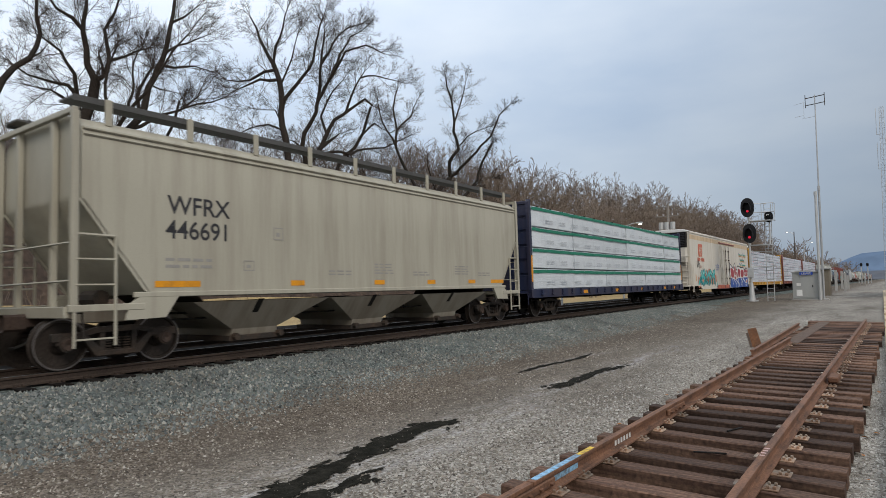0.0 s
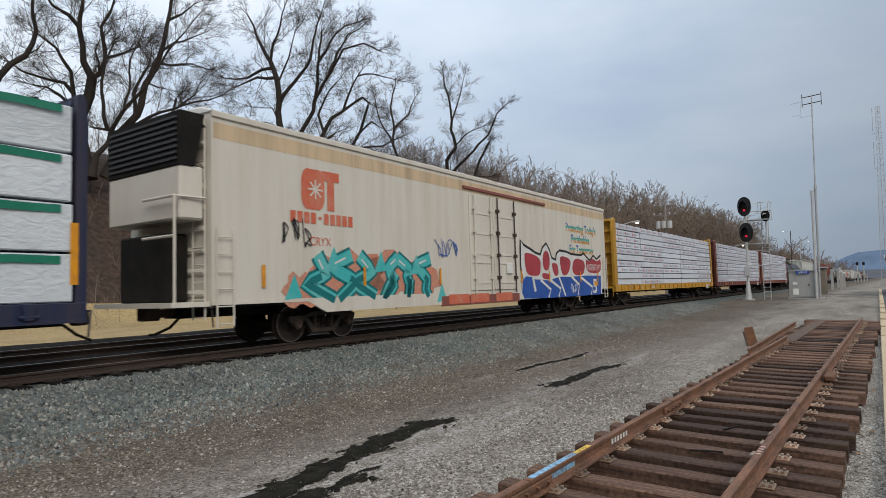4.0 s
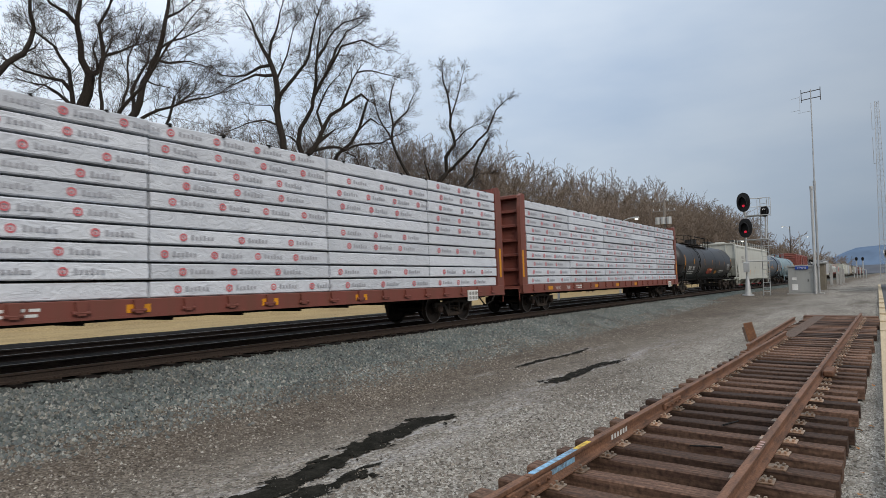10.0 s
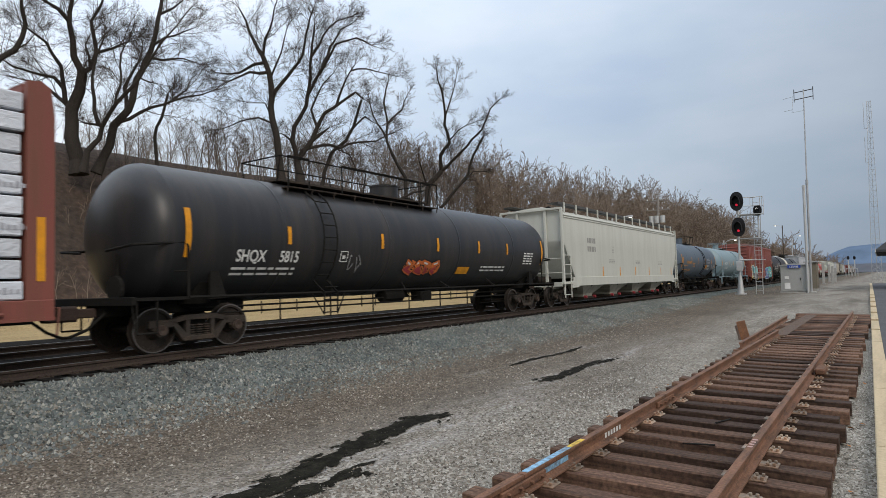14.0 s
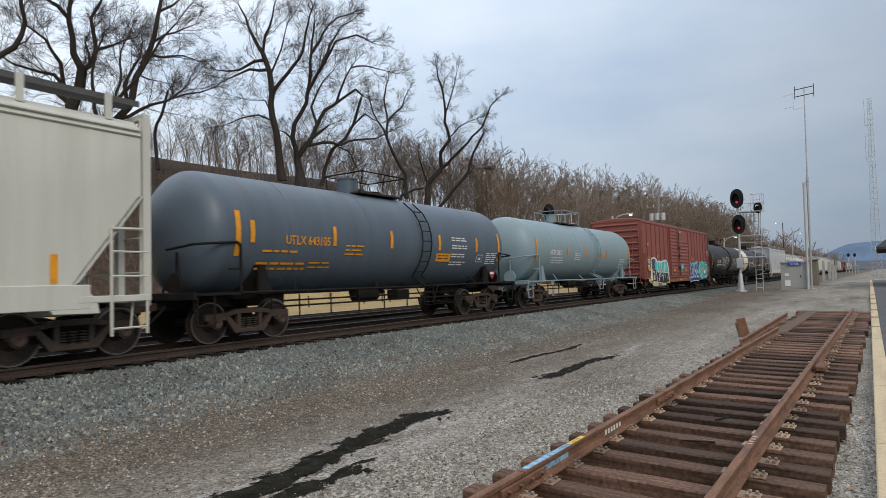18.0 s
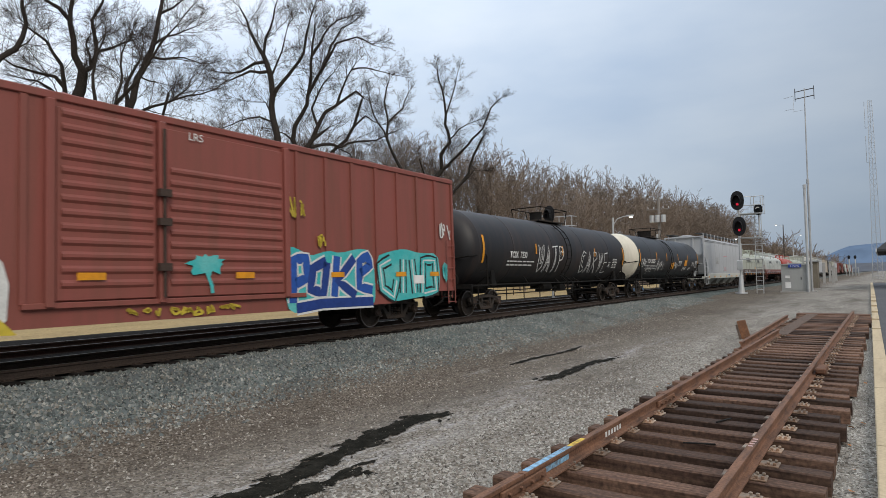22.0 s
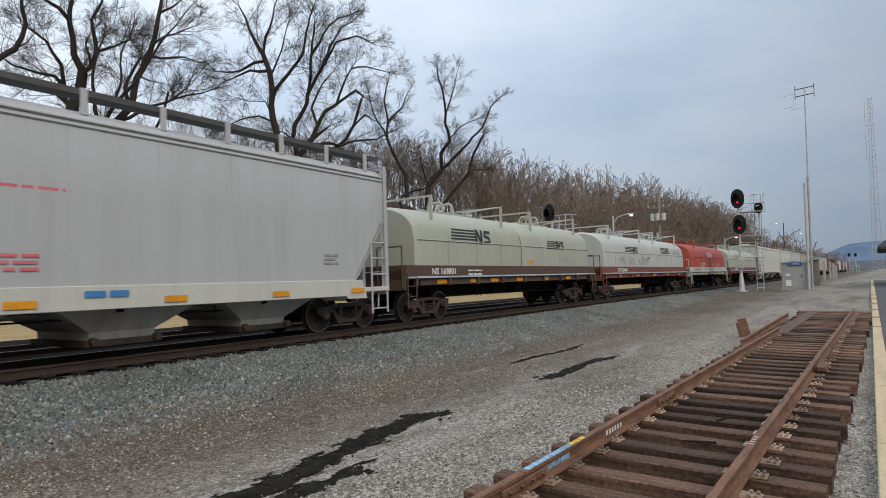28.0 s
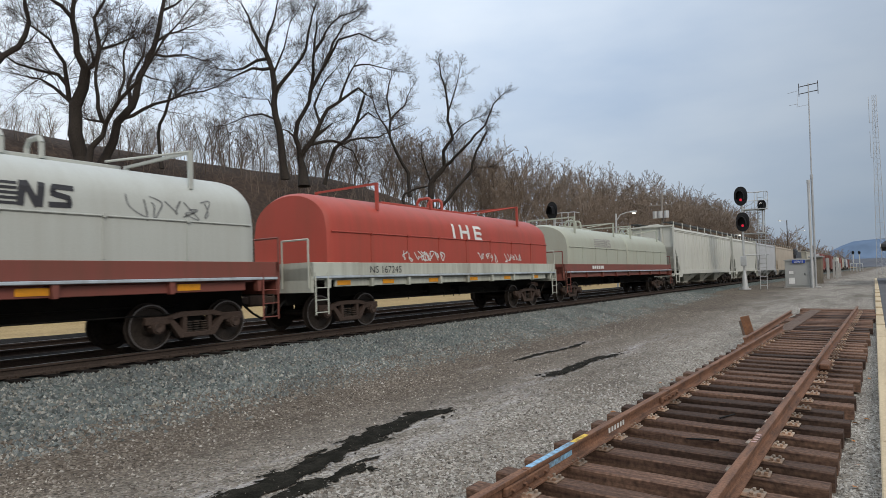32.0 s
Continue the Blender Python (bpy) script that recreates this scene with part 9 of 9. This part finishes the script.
def build_train():
    G = GAPS
    beige_hopper(G[1] - 18.9, G[1] - 0.9, False)
    beige_hopper(G[1], G[2], True)
    car, half, b, surf = lumber_car(G[2], G[3], P_NAVY, "navy centerbeam flatcar loaded with white-wrapped lumber", M_WRAP2, 4, 6, (4.42, 3.57, 2.72, 1.87), seed=2, th=0.18)
    for y in (-6.2, -2.0, 2.2, 6.6, 9.0):
        k = Kit()
        bar(k, y, 0.90, 0.5, 0.15, surf, 0.006)
        part("reflector", k, M_YELLOW, car)
    rng = random.Random(31)
    for z in (3.98, 3.13, 2.28, 1.43):
        for i in range(15):
            small_print(car, -9.8 + 1.33 * i + rng.uniform(-0.1, 0.1), z, 0.7, 2, lambda y, q: 1.575, M_PRINT2, 0.045, 0.1, i, "wrap_print")
            k = Kit()
            bar(k, -10.0 + 1.33 * i + rng.uniform(-0.05, 0.05), z - 0.38, 0.016, 0.62, lambda y, q: 1.572, 0.004, 2)
            part("wrap_fold", k, M_PRINT2, car)
    reefer(G[3] + 1.15, G[4])
    car, half, b, surf = lumber_car(G[4], G[5], P_YELLOW, "yellow centerbeam flatcar loaded with white-wrapped lumber", M_WRAP, 10, 5, seed=3, prints=0.6, edge=P_YELLOW)
    lumber_marks(car, b, surf, "TTZX", M_WHITEMARK, -7.6)
    car, half, b, surf = lumber_car(G[5], G[6], P_RED, "oxide red centerbeam flatcar loaded with white-wrapped lumber", M_WRAP, 10, 5, seed=4, prints=0.85)
    lumber_marks(car, b, surf, "", M_WHITEMARK, -7.2)
    car, half, b, surf = lumber_car(G[6], G[7], P_RED2, "dull red centerbeam flatcar loaded with white-wrapped lumber", M_WRAP, 10, 5, seed=5, prints=0.85, clear=(-8.22, -7.14))
    lumber_marks(car, b, surf, "HLSC", M_WHITEMARK, -8.52)
    words("3086", 0.2, -7.39, 0.90, surf, M_WHITEMARK, car, 0.005, 1.1)
    car, half, b, surf = tank_car(G[7], G[8], P_BLACK, "black tank car with white lettering and top walkway", dome="walk", seed=7, dome_y=-0.25, deck=(-5.2, 1.25), ladder_y=-4.6)
    tank_marks_7(car, b, surf)
    car, half, b, surf = hopper(G[8], G[9], P_OFFWHITE, P_OFFWHITE_U, "off-white four-bay covered hopper car", bays=4, posts=14, sill=P_OFFWHITE, sill_h=0.42, gate=M_SPRAYRED)
    small_print(car, -b + 3.0, 3.0, 1.1, 2, surf, M_GREYMARK, 0.26, 0.42, 85)
    data_block(car, -b + 6.5, 2.6, 0.3, 0.3, surf, M_GREYMARK)
    for y in (-4, 0.5, 5.2):
        small_print(car, y, 2.2, 0.9, 3, surf, M_GREYMARK, 0.035, 0.08, int(y) + 82)
    reflectors(car, (-4.97, -2.32, 0.39, 3.13, 5.75, 8.32), 1.36, 0.12, 0.49, surf)
    car, half, b, surf = tank_car(G[9], G[10], P_BLUEGREY, "dark blue-grey tank car with yellow placards", radius=1.45, seed=9, look_="rust", dome_y=-0.75, deck=(-0.9, 1.1), ladder_y=0.85, dome_r=0.3)
    tank_marks_9(car, b, surf)
    car, half, b, surf = tank_car(G[10], G[11], P_PALEBLUE, "weathered pale blue tank car with white lettering", radius=1.42, zc=2.47, seed=10, dome_y=-1.35, deck=(-1.7, 0.5), dome_r=0.26, ladder_y=0.75, frame_paint=P_PALEBLUE, look_="rust")
    tank_marks_10(car, b, surf)
    red_boxcar(G[11], G[12])
    car, half, b, surf = tank_car(G[12], G[13], P_DUSTY, "dusty black tank car with white scrawled graffiti", seed=12, dome="dark", look_="dark", deck=(-1.2, 1.7), dome_y=-0.2, ladder_y=-0.45, dome_r=0.28, inset=0.5)
    words("TCIX  7230", 0.34, -5.65, 2.12, surf, M_WHITEMARK, car, stretch=0.88, bold=0.008)
    small_print(car, -5.8, 1.95, 2.3, 2, surf, M_WHITEMARK, 0.05, 0.14, 121)
    tall_letters(car, -3.2, 1.55, 2.75, 1.15, surf, M_SPRAYWHITE, (U_U, U_A, U_T, U_P), 0.045)
    tall_letters(car, 1.45, 1.5, 3.9, 1.05, surf, M_SPRAYWHITE, (U_C, U_A, U_R, U_V, U_E), 0.045)
    reflectors(car, (-3.4, -0.7, 3.3), 2.3, 0.11, 0.42, surf, n=3)
    small_print(car, 6.0, 2.2, 0.7, 6, surf, M_WHITEMARK, 0.04, 0.09, 122)
    data_block(car, 5.4, 1.8, 0.24, 0.24, surf, M_WHITEMARK)
    car, half, b, surf = tank_car(G[13], G[14], P_BLACK2, "black tank car with an ivory end and yellow placards", head_paint=P_IVORY, seed=13, caps="blue", dome="dark", look_="dark", deck=(-2.4, 0.2), dome_y=-1.45, ladder_y=-0.9)
    words("TCLX 258255", 0.34, -5.98, 2.10, surf, M_WHITEMARK, car, stretch=0.86, bold=0.008)
    small_print(car, -6.2, 1.88, 2.4, 2, surf, M_WHITEMARK, 0.05, 0.14, 131)
    reflectors(car, (-4.0, -1.6, 1.38, 4.2), 2.3, 0.12, 0.5, surf, n=3)
    for y in (-0.3, 3.3):
        k = Kit()
        bar(k, y, 1.75 if y < 0 else 1.95, 0.72, 0.42, surf, 0.007, 3)
        part("placard", k, M_YELLOW, car)
    data_block(car, -3.75, 2.05, 0.3, 0.3, surf, M_WHITEMARK)
    for y, z, w, h, n in ((-7.2, 1.85, 1.0, 0.5, 4), (-5.95, 1.38, 1.2, 0.36, 4), (-3.8, 1.5, 1.55, 0.75, 6), (0.5, 1.6, 0.9, 0.6, 4), (3.0, 1.6, 0.9, 0.3, 4), (4.6, 1.6, 0.7, 0.3, 3), (5.5, 1.85, 0.7, 0.4, 3)):
        scrawl(car, y, z, w, h, surf, M_SPRAYWHITE, int(abs(y) * 20) + 200, 0.035, n)
    small_print(car, 1.6, 2.25, 0.9, 4, surf, M_WHITEMARK, 0.035, 0.09, 133)
    small_print(car, 6.6, 2.3, 0.7, 6, surf, M_WHITEMARK, 0.04, 0.09, 134)
    car, half, b, surf = hopper(G[14], G[15], P_GREY, P_GREYBAY, "light grey covered hopper car with bowed sides and red stencils", bays=4, posts=12, ribs=(-7.9, -6.25, -4.6, -2.9, -1.25, 0.4, 2.03, 3.67, 5.37, 7.01), sill=P_OFFWHITE, sill_h=0.42, curved=0.05, rib_out=0.006)
    small_print(car, -1.2, 2.88, 1.7, 1, surf, M_REDMARK, 0.09, 0.1, 141)
    small_print(car, -1.0, 1.82, 1.05, 3, surf, M_REDMARK, 0.05, 0.11, 142)
    small_print(car, -4.6, 2.7, 1.2, 6, surf, M_GREYMARK, 0.05, 0.1, 143)
    small_print(car, 6.35, 1.95, 0.5, 3, surf, M_GREYMARK, 0.05, 0.1, 144)
    sill = lambda y, z: surf(y, z) + 0.03
    small_print(car, 0.65, 1.14, 0.8, 1, sill, M_BLUELETTER, 0.11, 0.1, 145)
    for y in (-7.9, -5.7, -3.2, -0.55, 2.1, 4.7, 7.3):
        k = Kit()
        bar(k, y, 1.0, 0.48, 0.12, sill, 0.006)
        part("reflector", k, M_YELLOW, car)
    # coil cars
    car, half, b, surf, hz, top = coil_car(G[15], G[16], P_HOOD, P_COILFRAME, P_COILSTRIPE, "pale green coil car on a brown frame with a blue stripe")
    stripes_logo(car, -5.15, 2.50, 0.52, surf, M_DARKMARK, run=1.6)
    stripes_logo(car, 2.3, 2.48, 0.38, surf, M_DARKMARK, run=1.05)
    fs = lambda y, z: 1.505
    words("NS 169801", 0.28, -6.35, 1.46, fs, M_WHITEMARK, car, stretch=1.12, bold=0.006)
    small_print(car, -4.2, 1.55, 0.9, 2, fs, M_WHITEMARK, 0.05, 0.13, 151)
    for y in (-6.0, -4.0, -2.6, -0.6, 1.8, 4.2):
        k = Kit()
        bar(k, y, 1.16, 0.55, 0.13, lambda a, c: 1.45, 0.006)
        part("reflector", k, M_YELLOW, car)
    k = Kit()
    bar(k, 0.35, 1.82, 0.5, 0.14, surf, 0.008)
    part("placard", k, M_YELLOW, car)
    scrawl(car, 3.6, 1.9, 1.0, 0.35, surf, M_GREYMARK, 152, 0.02, 3)
    car, half, b, surf, hz, top = coil_car(G[16], G[17], P_HOODW, P_RED, P_COILSTRIPE, "white coil car on a brown frame with scrawled tags")
    stripes_logo(car, -4.9, 2.50, 0.42, surf, M_DARKMARK, run=1.5)
    stripes_logo(car, 2.35, 2.62, 0.42, surf, M_DARKMARK, run=1.3)
    words("CP 628040", 0.28, -6.35, 1.46, fs, M_WHITEMARK, car, stretch=1.22, bold=0.006)
    for y, w, m in ((-6.05, 1.2, M_FADEDTAG), (-4.6, 1.25, M_FADEDTAG), (-2.55, 2.3, M_DARKTAG), (5.4, 1.9, M_DARKTAG)):
        scrawl(car, y, 1.82 if y < 4 else 2.5, w, 0.52, surf, m, int(w * 100), 0.03, 5, "faded scrawled tag")
    for y in (-6.2, -3.0, 0.4, 3.6, 6.4):
        k = Kit()
        bar(k, y, 1.16, 0.5, 0.13, lambda a, c: 1.45, 0.006)
        part("reflector", k, M_YELLOW, car)
    car, half, b, surf, hz, top = coil_car(G[17], G[18], P_COILRED, P_PALEFRAME, P_COILSTRIPE, "red hooded coil car on a pale green frame", hoods=1, band_paint=P_PALEFRAME)
    k = Kit()
    for y in (-0.7, -0.25, 0.2, 0.65):
        ribbon(k, steps([(y, 2.55), (y, 3.05)], 8), 0.13, surf, 0.012)
    ribbon(k, [(-0.25, 2.8), (0.2, 2.8)], 0.1, surf, 0.0125)
    for z in (2.6, 2.8, 3.0):
        ribbon(k, [(0.65, z), (1.0, z), (1.06, z - 0.06)], 0.1, surf, 0.013)
    part("logo_block", k, M_WHITEMARK, car, "white block mark of a carrier")
    words("NS 167245", 0.27, -5.0, 1.46, fs, M_DARKMARK, car, stretch=1.15)
    for y in (-3.5, -2.75, 0.7, 2.6):
        scrawl(car, y, 1.80, 1.4, 0.32, surf, M_SPRAYWHITE, int(y * 10) + 70, 0.035, 5)
    for y in (-6.2, -4.4, -2.2, 0.2, 2.6, 5.0):
        k = Kit()
        bar(k, y, 1.16, 0.5, 0.12, lambda a, c: 1.45, 0.006)
        part("reflector", k, M_YELLOW, car)
    car, half, b, surf, hz, top = coil_car(G[18], G[19], P_HOOD, P_RED, P_COILSTRIPE, "pale green coil car on a dark red frame")
    stripes_logo(car, -5.0, 2.60, 0.45, surf, M_GREYMARK)
    small_print(car, -5.5, 1.5, 1.6, 1, fs, M_WHITEMARK, 0.16, 0.2, 181)
    hopper(G[19], G[20], P_OFFWHITE, P_OFFWHITE_U, "off-white ribbed hopper car further back in the train", bays=3, posts=9, ribs=tuple(-7.2 + 0.9 * i for i in range(17)))
    hopper(G[20], G[21], P_OFFWHITE, P_OFFWHITE_U, "white covered hopper car further back in the train", bays=3)
    hopper(G[21], G[22], P_GREY, P_GREYBAY, "grey covered hopper car further back in the train", bays=3)
    hopper(G[22], G[23], P_TAN, P_GREYBAY, "tan covered hopper car ahead of a locomotive", bays=3)
    locomotive(G[23], G[23] + 22.5)
    # tail of the train, never near
    global NEAR_WHEELS
    NEAR_WHEELS = len(WHEELSETS)
    g = G[23] + 22.5
    for kind, n, paint in (("h", 15.5, P_BEIGE), ("h", 17, P_GREY), ("b", 18.5, P_BOX), ("t", 17, P_BLACK), ("b", 18.5, P_RED), ("t", 16, P_BLACK2), ("h", 16, P_OFFWHITE), ("b", 18.5, P_BOX), ("h", 17, P_BEIGE), ("t", 16, P_BLUEGREY), ("h", 17, P_GREY), ("b", 18.5, P_RED2)):
        if kind == "h":
            hopper(g, g + n, paint, P_GREYBAY, "covered hopper car in the tail of the train", posts=6)
        elif kind == "b":
            box_car(g, g + n, paint, paint, "red boxcar in the tail of the train", "boxcar", "boxcar", ribs=12)
        else:
            tank_car(g, g + n, paint, "dark tank car in the tail of the train")
        g += n


build_train()


def motions():
    times = [0.5 * i for i in range(65)]
    for car, at in TRAIN:
        walk(car, [(t, line_pose(at - travel(t))) for t in times])
    spins = [i / 15 for i in range(481)]
    for w, y in WHEELSETS[:NEAR_WHEELS]:
        loc = w.matrix_basis.translation.copy()
        walk(w, [(t, pose(*loc, math.degrees(travel(t) / WHEEL_R))) for t in spins])


motions()
